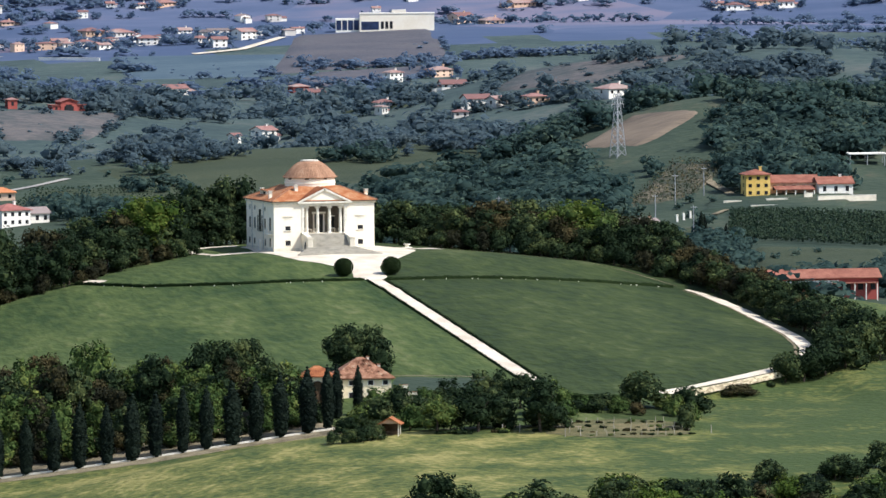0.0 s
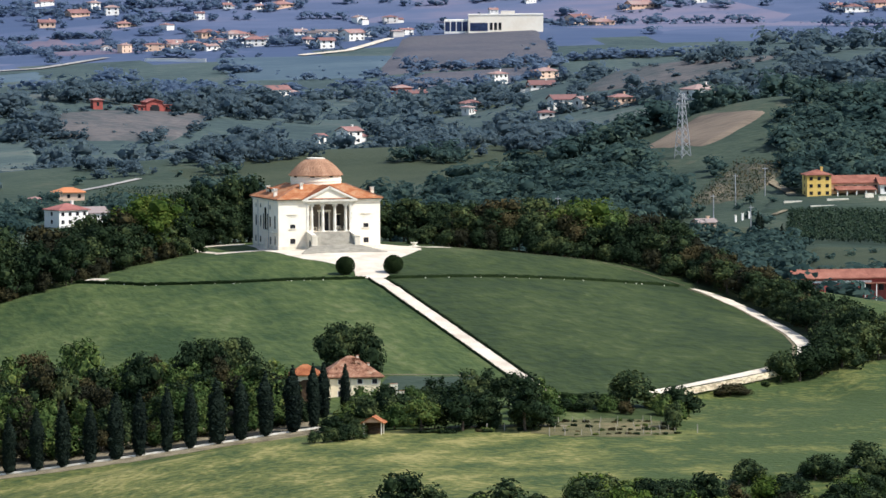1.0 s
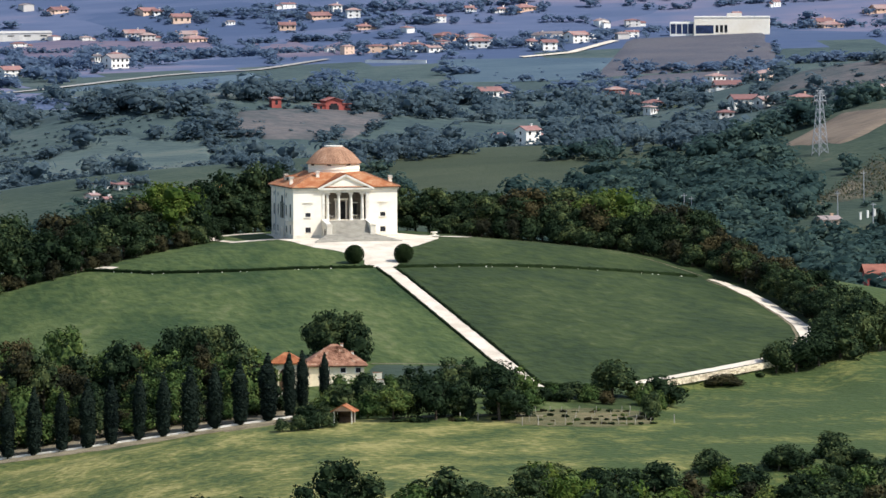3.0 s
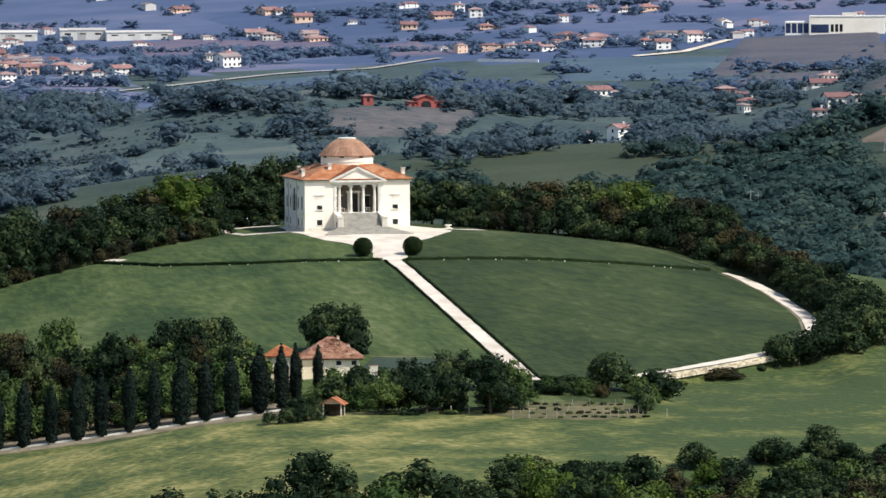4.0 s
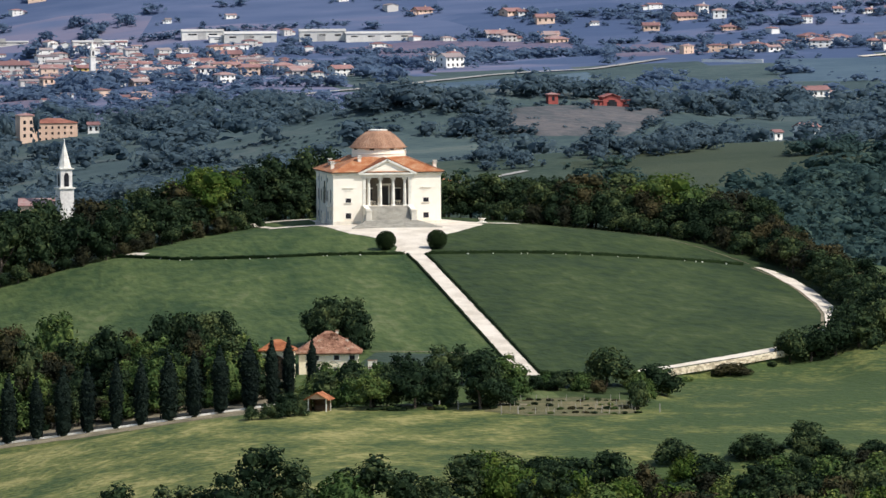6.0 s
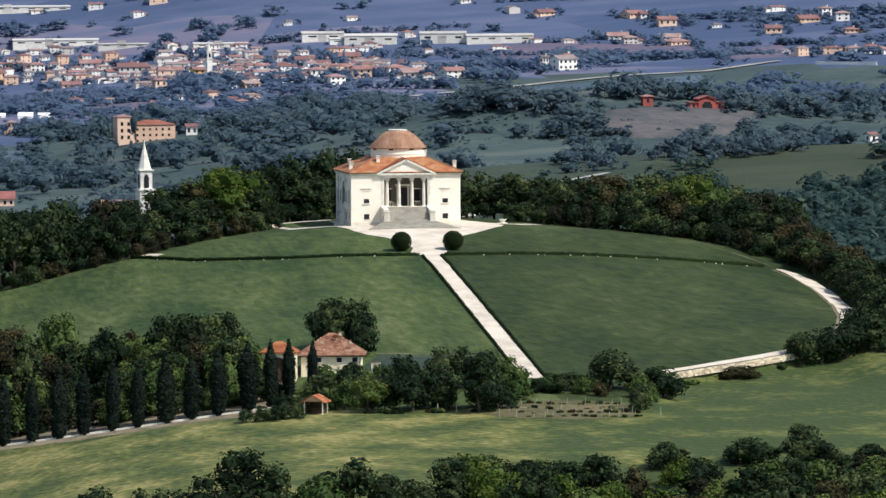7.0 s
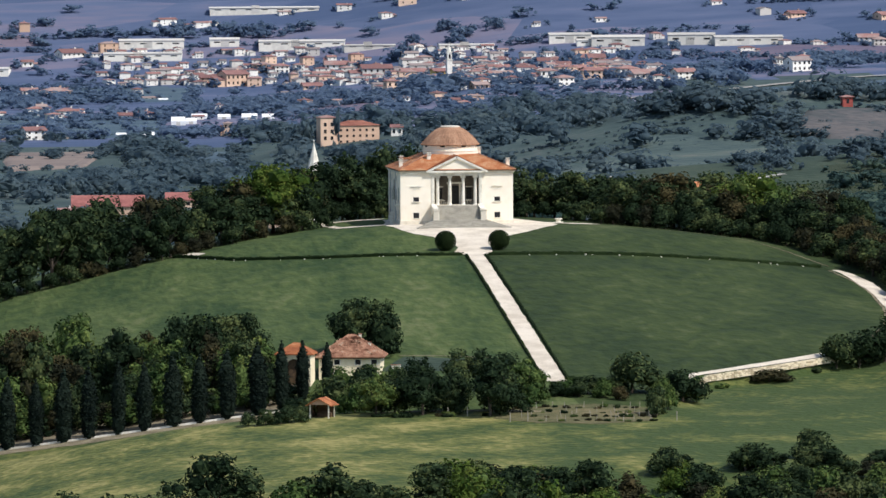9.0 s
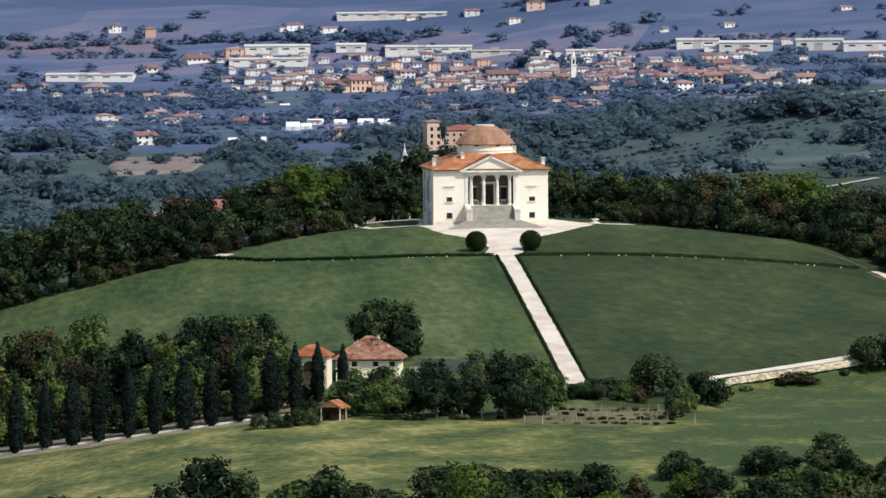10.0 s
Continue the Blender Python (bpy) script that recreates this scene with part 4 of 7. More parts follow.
for x, y, h, k in ((-31, 6.5, 12.0, "linden"), (-29, 8, 10.6, "linden"), (-26, 13, 10.6, "oak"), (-37.5, 6, 10.4, "rust"), (-15, 30, 12.0, "oak"), (-9, 34, 13.0, "oak"), (-4, 37, 12.8, "oak"), (-20, 26, 11.0, "oak"), (-34, 3, 7.5, "oak"), (-44, 0, 7.5, "oak"), (42, 18, 9.8, "rust"), (53, 0, 10.4, "lime"), (58, -6, 9.8, "lime"), (55.5, 3, 11.4, "linden"), (50.5, 4, 9.6, "lime"), (53, 12, 10.6, "oak"), (63, 2, 9.0, "rust"), (32, 22, 7.8, "oak"), (24, 25, 7.6, "oak")):
    plant(x, y, h, k, "belt of woodland on the hilltop", wide=1.32 if k in ("linden", "rust") else 1.1)
x = -128.0
while x < 72:
    y0 = belt_front(x)
    for row in range(3):
        px, py = x + dice.uniform(-1.8, 1.8), y0 + row * 6.2 + dice.uniform(0.5, 4.5)
        if -22 < px < 22 and py < 24:
            continue
        h = dice.uniform(7.2, 9.6) + (2.6 if px < -62 else 0) + (0.6 * row if abs(px) > 24 else 0.0) - (1.3 if 18 < px < 40 else 0)
        plant(px, py, h, "mixed", "belt of woodland on the hilltop", wide=1.18)
    x += 5.4
x = -126.0
while x < 72:
    if not -21 < x < 21:
        plant(x + dice.uniform(-1, 1), belt_front(x) + dice.uniform(-2.2, 0.6), dice.uniform(2.6, 4.2), dice.choice(("bush", "bush", "bush", "rustbush")), "undergrowth along the belt", wide=0.85)
    else:
        plant(x, 22.5 + dice.uniform(-0.5, 1.5), dice.uniform(2.6, 3.8), "bush", "undergrowth along the belt", wide=0.85)
    x += 3.3
for (ax, ay), (bx, by) in zip(((24, 2), (32, -1.5), (41, -6), (50, -14), (57, -26)), ((32, -1.5), (41, -6), (50, -14), (57, -26), (64, -38))):
    for k in range(3):
        f = (k + dice.uniform(0.1, 0.9)) / 3
        px, py = ax + (bx - ax) * f, ay + (by - ay) * f
        plant(px + 2.2, py + 3.4, dice.uniform(3.4, 5.0), dice.choice(("bush", "bush", "bush", "rustbush")), "undergrowth along the belt", wide=1.0)
        plant(px + 5.5, py + 8.5, dice.uniform(6.4, 8.6), "rust" if dice.random() < (0.5 if 30 < px < 46 or px > 58 else 0.15) else "oak", "belt of woodland on the hilltop", wide=1.15)
for k in range(34):
    y = -8 - k * 4.0
    for row in range(2):
        px = float(np.interp(y, (-138, -122, -102, -84, -66, -52, -42, -8), (62.5, 66, 69.5, 71.6, 72.2, 71, 69.5, 66))) + row * 5.0 + dice.uniform(-0.8, 1.2)
        plant(px, y + dice.uniform(-1.5, 1.5), dice.uniform(5.4, 7.4), "rust" if dice.random() < (0.65 if -64 < y < -14 else 0.2) else "oak", "trees beside the white road", wide=1.1)

# ---- bushes at the foot of the lawn ----
ROAD_BUSHES = ((46, -152, 6.0, "bush", 1.1), (50, -150.5, 6.4, "bush", 1.2), (54.5, -149, 6.4, "bush", 1.2), (59, -147, 6.2, "bush", 1.2), (63.5, -143, 7.8, "bush", 1.2), (66, -134, 8.8, "oak", 1.2), (70, -139, 8.4, "oak", 1.1), (63, -128, 5.0, "rustbush", 0.9), (62.5, -131, 7.8, "bush", 1.1), (58, -140, 6.4, "bush", 1.1), (66.5, -126, 8.4, "oak", 1.1))
LAWN_BUSHES = ((8, -186, 6.8, "bush", 1.25), (15.6, -190, 5.4, "bush", 1.25), (11.4, -196, 4.0, "limebush", 0.7), (8.6, -211, 4.6, "bush", 0.7), (11.2, -205, 4.2, "limebush", 0.65), (-1, -190, 2.8, "bush", 0.9), (-4.5, -189, 2.5, "bush", 0.9), (2.6, -191, 2.6, "limebush", 0.8), (5, -194, 2.4, "rustbush", 0.8), (-7.5, -190, 3.0, "bush", 0.8), (0.8, -187, 3.2, "bush", 1.0), (3.6, -188, 3.0, "limebush", 0.9), (5.4, -187, 3.4, "bush", 0.9), (-2.8, -187, 2.8, "limebush", 1.0), (12.4, -187, 3.0, "limebush", 1.0), (17.2, -187, 3.2, "limebush", 0.9))
for x, y, h, k, w in ROAD_BUSHES + LAWN_BUSHES:
    plant(x, y, h, k, "bushes at the foot of the lawn", wide=w)
plant(33.4, -162.6, 2.2, "rustbush", "", "dark reddish bush hanging over the retaining wall", 1.9)
plant(25.0, -168.2, 0.9, "shrub", "low scrub along the road")
plant(42.5, -155.0, 0.9, "shrub", "low scrub along the road")

# ---- cypress row and the wood behind it ----
def row_y(x):
    return -182.5 + 0.0048 * (x + 50) ** 2


for k in range(15):
    x = -51.6 - 4.36 * k
    plant(x + dice.uniform(-0.3, 0.3), row_y(x) - 0.4 - 0.07 * max(0.0, -56 - x), dice.uniform(10.6, 12.0), "cypress", "row of cypresses along the kerb", wide=dice.uniform(1.16, 1.32))
for x, y, h in ((-47.4, -181.6, 11.6), (-43.2, -172.5, 9.8), (-39.2, -172, 9.0)):
    plant(x, y, h, "cypress", "", "slender dark cypress beside the farmhouse", 0.95)
for k in range(62):
    x = dice.uniform(-112, -47)
    y = dice.uniform(row_y(x) + 10.5, -138)
    plant(x, y, dice.uniform(6.8, 9.4) + (1.6 if x < -84 else 0), dice.choice(("oak", "lime", "lime", "bush", "lime", "rust", "limebush")), "small wood behind the cypresses")
for k in range(34):
    x = dice.uniform(-122, -76)
    plant(x, dice.uniform(row_y(x) + 8, -124), dice.uniform(9.5, 12.5), dice.choice(("lime", "oak", "limebush", "rust")), "small wood behind the cypresses")
for x, y, h in ((-61.8, -148, 11.6), (-70, -150, 11.4), (-84, -150, 11.6), (-57.5, -146, 11.2), (-52.5, -141, 9.2), (-48.5, -136, 8.2)):
    plant(x, y, h, "oak", "small wood behind the cypresses")
for k in range(20):
    x = -49.5 - 3.2 * k
    plant(x + dice.uniform(-1, 1), row_y(x) + dice.uniform(6.0, 9.0), dice.uniform(3.2, 5.4), dice.choice(("bush", "bush", "limebush", "rustbush")), "undergrowth behind the cypresses")


def kerb_y(x):
    return row_y(x) - 0.72 - 0.07 * max(0.0, -56 - x)


kerb = thing("kerb", Matrix(), "low white stone kerb along the cypress row", "kerb", kind="structure")
block = mesh_of("kerb_stone", box(-0.5, 0.5, -0.16, 0.16, -0.4, 1.0, 0.04), STONE)
x = -46.5
while x > -112:
    a, b = [Vector((u, kerb_y(u), ground(u, kerb_y(u)))) for u in (x, x - 1.5)]
    st = part("kerb_stone", block, STONE, kerb)
    st.matrix_basis = Matrix.Translation((a + b) / 2) @ (b - a).to_track_quat("X", "Z").to_matrix().to_4x4() @ Matrix.Diagonal(((b - a).length * 0.985, 0.9, 0.34, 1))
    x -= 1.5
ribbon("earth_bank", [(-47, -184.0, 5.0), (-60, -183.6, 7.0), (-77, -181.6, 8.6), (-90, -177.2, 9.6), (-112, -167.0, 10.6)], 3.2, BANK, "dry earth verge below the cypress row", 0.05, category="verge")

# ---- the farmhouse, its wing, and the shed ----
def farmhouse():
    z = ground(-34, -153) - 1.5
    f = thing("farmhouse", Matrix.Translation((-33.4, -153.2, z)) @ Matrix.Rotation(radians(-10), 4, "Z") @ Matrix.Diagonal((1.13, 1, 1, 1)), "cream two-storey farmhouse with a hipped terracotta roof", "farmhouse")
    part("wall", box(-4.4, 4.4, -4.2, 4.2, -1.0, 4.3), FARMWALL, f)
    roof = part("roof", hip_roof(8.8, 8.4, 4.35, 3.4, 0.6, 4.5), OLDTILES, f, "mottled terracotta hipped roof with lichen")
    part("eaves_board", add_box(box(-4.8, 4.8, -4.6, -4.15, 4.0, 4.17), 4.35, 4.8, -4.15, 4.6, 4.0, 4.17), WOOD, f)
    rng = random.Random(3)
    tile = mesh_of("tile", box(-0.22, 0.22, -0.22, 0.22, -0.02, 0.045), OLDTILES)
    for k in range(250):
        u, t = rng.uniform(-0.96, 0.96), rng.uniform(0.03, 0.90)
        side = rng.random() < 0.6
        if side:
            x, y = u * (5.0 - 4.5 * t), -4.8 + 4.5 * t
            tilt = Matrix.Rotation(math.atan2(3.4, 4.5), 4, "X")
        else:
            x, y = 5.0 - 4.5 * t, u * (4.8 - 4.5 * t)
            tilt = Matrix.Rotation(math.atan2(3.4, 4.5), 4, "Y")
        part("tile", tile, OLDTILES, roof).matrix_basis = Matrix.Translation((x, y, 4.35 + 3.4 * t)) @ tilt
    for cx in (-1.8, 1.2, 3.5):
        window_hole(f, "window", cx, 3.45, 0.75, 0.8, -4.2, STONE)
        window_hole(f, "window", cx, 1.2, 0.8, 1.1, -4.2, STONE)
    for cx in (-2.2, 2.0):
        window_hole(f, "window", cx, 3.3, 0.75, 0.9, -4.4, STONE).matrix_basis = Matrix.Rotation(-math.pi / 2, 4, "Z")
    for x, y, h in ((1.2, 1.0, 7.7), (2.7, -1.6, 6.5)):
        ch = part("chimney", box(x - 0.2, x + 0.2, y - 0.2, y + 0.2, 5.0, h), PLASTER_AGED, f)
        part("cap", box(x - 0.27, x + 0.27, y - 0.27, y + 0.27, h, h + 0.12), OLDTILES, ch)
    return f


def arched_wing():
    z = ground(-43, -158) + 0.9
    w = thing("farm_wing", Matrix.Translation((-42.9, -158.5, z)) @ Matrix.Rotation(radians(-14), 4, "Z"), "cream plastered farm wing with a large dark arch", "farm building")
    bm = bmesh.new()
    add_box(bm, -2.7, -1.3, -2.4, -1.9, -1.5, 4.1)
    add_box(bm, 1.3, 2.7, -2.4, -1.9, -1.5, 4.1)
    add_box(bm, -2.7, 2.7, -1.9, 2.4, -1.5, 4.1)
    arch = [(1.3 * math.cos(a), 2.0 + 1.3 * math.sin(a)) for a in [math.pi * k / 12 for k in range(13)]]
    for (x0, z0), (x1, z1) in zip(arch, arch[1:]):
        add_poly(bm, [[(x0, -2.4, z0), (x1, -2.4, z1), (x1, -2.4, 4.1), (x0, -2.4, 4.1)], [(x0, -1.9, z0), (x1, -1.9, z1), (x1, -1.9, 4.1), (x0, -1.9, 4.1)]])
    bmesh.ops.recalc_face_normals(bm, faces=bm.faces)
    part("wall", bm, FARMWALL, w)
    # dark sheet added at the back of the arch in place of its shade
    part("arch_shadow_door", box(-1.3, 1.3, -1.94, -1.88, -1.0, 3.3), WOOD, w, "dark panel painted in for the shade inside the arch")
    part("roof", hip_roof(5.4, 4.8, 4.15, 1.7, 0.45, 2.7), TILES, w)
    return w


def shed():
    x0, y0 = -43.6, -208.0
    z = ground(x0, y0)
    s = thing("open_shed", Matrix.Translation((x0, y0, z)) @ Matrix.Rotation(radians(-22), 4, "Z"), "small open shed with a terracotta gable roof on posts", "shed")
    for x in (-1.5, 1.5):
        for y in (-1.6, 1.6):
            part("post", box(x - 0.09, x + 0.09, y - 0.09, y + 0.09, -0.6, 2.1), STONE, s)
    gable = part("gable", add_poly(bmesh.new(), [[(-1.75, y, 2.05), (1.75, y, 2.05), (0, y, 2.95)] for y in (-1.75, -1.6)]), PEACHWALL, s)
    r = gable_roof(3.9, 3.4, 2.05, 0.95, 0.35, 0.14)
    bmesh.ops.rotate(r, verts=r.verts, cent=(0, 0, 0), matrix=Matrix.Rotation(math.pi / 2, 3, "Z"))
    part("roof", r, TILES, s)
    part("back_wall", box(-1.6, 1.6, 1.55, 1.68, -0.6, 2.1), WOOD, s)
    part("side_wall", box(-1.62, -1.52, -0.4, 1.6, -0.6, 2.1), WOOD, s)
    part("workbench", box(-1.0, 1.2, 0.6, 1.4, 0, 0.8), WOOD, s)


farmhouse()
arched_wing()
shed()
for x, y, w, h in ((-26.6, -157, 1.5, 1.3), (-27.5, -165, 2.2, 1.6), (-44.8, -166, 3.2, 1.6)):
    gw = thing("garden_wall", Matrix.Translation((x, y, ground(x, y))) @ Matrix.Rotation(radians(-10), 4, "Z"), "short white plastered garden wall beside the farmhouse", "wall")
    part("wall", box(-w / 2, w / 2, -0.15, 0.15, -0.5, h), PLASTER_AGED, gw)
    part("coping", box(-w / 2 - 0.08, w / 2 + 0.08, -0.22, 0.22, h, h + 0.1), OLDTILES, gw)
ribbon("yard", [(-36, -201, 1.6), (-27, -202, 2.0), (-14, -204, 1.6), (-8, -206, 1.2)], 2.0, BANK, "pale farm track below the trees", 0.06)
HOUSE_TREES = ((-29.5, -139, 7.8, "oak"), (-40.4, -179, 3.6, "limebush"), (-37, -177, 5.6, "limebush"), (-34, -181, 5.8, "bush"), (-46, -188, 2.8, "bush"), (-40, -187, 5.6, "bush"), (-9, -196, 4.0, "limebush"), (-10.6, -189, 4.6, "oak"), (-31.6, -136, 8.6, "oak"), (-27.4, -137.5, 8.6, "oak"), (-26.6, -141.5, 7.0, "bush"), (-31.5, -140.5, 8.2, "oak"), (-28.4, -138, 8.0, "oak"), (-30.2, -135, 8.6, "oak"))
YARD_TREES = ((-32.4, -174, 5.0, "limebush"), (-28.6, -177, 4.8, "limebush"), (-25, -182, 6.4, "oak"), (-35, -192, 5.6, "bush"), (-29.5, -190, 6.0, "oak"), (-44.5, -170, 2.6, "bush"), (-50.6, -160, 6.4, "oak"), (-53, -166, 6.4, "oak"), (-15.0, -178, 6.6, "oak"), (-12.0, -180, 6.0, "oak"), (-18.4, -179, 6.8, "oak"), (-22.6, -202, 6.4, "oak"), (-22.4, -205, 3.8, "bush"), (-31.8, -204, 4.4, "bush"), (-13.4, -206, 3.6, "bush"), (-9.5, -190, 6.6, "lime"), (-21, -192, 5.6, "oak"), (-31.5, -196, 4.8, "bush"), (-37.6, -199, 5.0, "limebush"), (-12.6, -196, 5.2, "bush"))
for x, y, h, k in HOUSE_TREES + YARD_TREES:
    plant(x, y, h, k, "trees round the farmhouse")
for x, y, h, w in ((-35.1, -207.4, 7.0, 1.0), (-27.8, -207.4, 8.2, 1.1), (-17.4, -209.6, 9.4, 1.18)):
    plant(x, y, h, "lime" if x < -30 else "oak", "row of round trees at the meadow edge", wide=w)
    # bush added behind each tree to imitate the dark shade below its crown
    plant(x + 1.2, y + 4.5, h * 0.5, "bush", "trees round the farmhouse", wide=1.1)
for x, y, h in ((281.8, 632.7, 7.6), (283.2, 634.5, 6.4), (280.6, 607.8, 7.2)):
    plant(x, y, h, "cypress", "cypresses below the ochre farm", wide=0.8)
for x, y, h, k in ((-55.8, -215.2, 2.4, "bush"), (-53.2, -215.7, 2.7, "bush"), (-50.8, -215.4, 2.6, "bush"), (-49.4, -214.5, 3.0, "bush"), (-47.4, -213.4, 2.6, "bush"), (-45.6, -206.0, 2.8, "bush")):
    plant(x, y, h, k, "thicket beside the shed", wide=0.75)
for k in range(14):
    plant(-40 + dice.uniform(0, 30), -209 + dice.uniform(-1.2, 0.8), dice.uniform(0.5, 0.9), "shrub", "weeds along the meadow edge")

ribbon("rough_grass", [(-26.5, -149.0, 12.0), (-18, -153, 11.5), (-9.5, -156, 10.0)], 10, VALLEY, "unmown olive grass below the lawn", 0.05, 6, category="grass")
ribbon("lawn_path", [(-24.5, -142.4), (-16.4, -145.7), (-9.0, -149.6)], 0.4, BANK, "narrow trodden path along the foot of the lawn", 0.09, category="path")

# ---- the vegetable plot ----
ribbon("plot_soil", [(-15.5, -207, 12), (-9, -209, 20), (1, -210, 23), (8, -211, 15)], 16, PLOT, "dry grass and earth of the vegetable plot", 0.05, 8, category="plot")
stake = mesh_of("stake", box(-0.035, 0.035, -0.035, 0.035, -0.4, 1.0), STEPSTONE)
for row in range(4):
    for k in range(14):
        x, y = -12.5 + k * 1.5 + dice.uniform(-0.3, 0.3), -201.5 - row * 5.2 - 0.1 * k + dice.uniform(-0.5, 0.5)
        if dice.random() < 0.5:
            st = tagged(new("stake", stake), "pale wooden garden stake in the plot", "stake", "stakes of the vegetable plot")
            st.matrix_basis = Matrix.Translation((x, y, ground(x, y))) @ Matrix.Rotation(dice.uniform(-0.12, 0.12), 4, "Y")
        if dice.random() < 0.8:
            plant(x + dice.uniform(0.3, 0.9), y + dice.uniform(-1, 1), dice.uniform(0.3, 0.7), "dryshrub" if dice.random() < 0.3 else "shrub", "plants of the vegetable plot", wide=0.7)
for x, y, h in ((-15.2, -217.2, 1.5), (10.9, -217.6, 1.4), (-12.4, -217.0, 1.3), (-21, -209.5, 1.4), (-24, -209.2, 1.4)):
    st = tagged(new("fence_post", mesh_of("fence_post", box(-0.07, 0.07, -0.07, 0.07, -0.4, h, 0.02), STEPSTONE)), "pale wooden fence post at the meadow edge", "fence post", "meadow fence posts")
    st.matrix_basis = Matrix.Translation((x, y, ground(x, y)))

# ---- the thicket in front of the meadow ----
for x, y, top in ((-92, -322, -25.2), (-86, -330, -25.0), (-78, -334, -23.0), (-71, -330, -19.7), (-67, -332, -21.6), (-60, -334, -22.8), (-55, -330, -20.9), (-50, -334, -23.0), (-46, -332, -23.9), (-39, -322, -21.7), (-32, -316, -23.5), (-25, -310, -22.8), (-19, -306, -23.7), (-14, -304, -23.0), (-8, -300, -24.7), (1, -280, -22.3), (5, -290, -24.2), (13, -278, -22.3), (15, -290, -24.4), (25, -268, -20.7), (27, -282, -23.8), (34, -276, -23.4), (37, -280, -23.6)):
    plant(x, y, max(2.0, top - ground(x, y)), "rust" if -12 < x < 0 else "bush" if x > 20 else "oak" if top - ground(x, y) > 7 else "limebush" if x % 3 == 0 else "bush", "thicket in front of the meadow", wide=1.2)
for k in range(125):
    x = dice.uniform(-34, 72)
    y = dice.uniform(-336, -273 if x > 0 else -288)
    plant(x, y, max(2.0, min(dice.uniform(7.0, 10.0), 0.16 * (-y - 262) + dice.uniform(1.0, 2.6) - (2.6 if x < 8 else 1.6 if x > 30 else 0.6))), dice.choice(("oak", "rust", "limebush", "bush", "limebush", "rustbush", "limebush", "goldbush")), "thicket in front of the meadow", wide=1.15)

for k in range(34):
    x = dice.uniform(2, 70)
    y = dice.uniform(-322, -284)
    plant(x, y, dice.uniform(2.6, 4.2) + 0.05 * max(0, -y - 290), dice.choice(("bush", "limebush", "rustbush", "bush", "goldbush")), "thicket in front of the meadow", wide=1.2)
rubble_wall([(20.4, -169.0), (24.2, -167.1), (31.0, -162.2), (39.0, -156.4), (46.6, -150.5)], 1.05, 0.5, "low rubble retaining wall below the white road")
for pattern in OAKS + LIMES + LINDENS + RUSTS + CYPRESSES + SHRUBS + BUSHES:
    park(pattern)
# ---- houses of the valley and the plain ----
WALLS = {"w": (WHITEWALL, "white"), "c": (CREAMWALL, "cream"), "p": (PEACHWALL, "peach"), "y": (YELLOWWALL, "ochre yellow"), "r": (REDWALL, "brick red")}


def house(w, d, h, colour, roof="gable", rows=2, cols=3, chimney=True, label="", category="house", roofing=None, annex=0, flank=True):
    """A plastered house; annex: -1 or 1 for a low wing on that side."""
    roofing = roofing or FARTILES
    mat, word = WALLS[colour]
    o = thing("house", Matrix(), label or f"{word} plastered country house with a terracotta {roof} roof", category)
    rise = min(w, d) * 0.2
    bm = box(-w / 2, w / 2, -d / 2, d / 2, -2.5, h)
    if roof == "gable":
        add_poly(bm, [[(x, -d / 2, h), (x, d / 2, h), (x, 0, h + rise)] for x in (-w / 2, w / 2)])
    part("wall", bm, mat, o)
    part("roof", gable_roof(w, d, h, rise, 0.5) if roof == "gable" else hip_roof(w, d, h + 0.1, rise, 0.5), roofing, o)
    wide = min(0.9, w / cols * 0.42)
    for r in range(rows):
        z = h * (r + 0.52) / rows
        for c in range(cols):
            x = -w / 2 + w * (c + 0.5) / cols
            part("window", box(x - wide / 2, x + wide / 2, -d / 2 - 0.05, -d / 2 + 0.05, z - 0.24 * h / rows, z + 0.24 * h / rows), DARK, o)
        if flank:
            part("window", box(-w / 2 - 0.05, -w / 2 + 0.05, -wide / 2, wide / 2, z - 0.24 * h / rows, z + 0.24 * h / rows), DARK, o)
    if chimney:
        part("chimney", add_box(box(w * 0.2 - 0.3, w * 0.2 + 0.3, -0.3, 0.3, h, h + rise + 0.6), w * 0.2 - 0.42, w * 0.2 + 0.42, -0.42, 0.42, h + rise + 0.6, h + rise + 0.75), mat, o)
    if annex:
        x0, x1 = sorted((annex * w / 2, annex * (w / 2 + w * 0.4)))
        wing = part("wing", box(x0, x1, -d * 0.4, d * 0.25, -2.5, h * 0.55), mat, o)
        part("wing_roof", add_poly(bmesh.new(), [[(x0 - 0.3, -d * 0.4 - 0.4, h * 0.52), (x1 + 0.3, -d * 0.4 - 0.4, h * 0.52), (x1 + 0.3, -d * 0.4 - 0.4, h * 0.58), (x0 - 0.3, -d * 0.4 - 0.4, h * 0.58)], [(x0 - 0.3, d * 0.25, h * 0.78), (x1 + 0.3, d * 0.25, h * 0.78), (x1 + 0.3, d * 0.25, h * 0.84), (x0 - 0.3, d * 0.25, h * 0.84)]]), roofing, wing)
    return o


GARDEN_TREES = []   # (x, y, height, spread) beside the houses
CLEAR = []          # (x, y, half width, reach towards the viewer) kept free of trees


def settle(ob, x, y, turn=0.0, scale=(1, 1, 1), clear=None, z=None):
    ob.matrix_basis = Matrix.Translation((x, y, ground(x, y) if z is None else z)) @ Matrix.Rotation(turn, 4, "Z") @ Matrix.Diagonal((*scale, 1))
    if clear:
        CLEAR.append((x, y, clear[0], clear[1]))
    return ob


dice2 = random.Random(23)
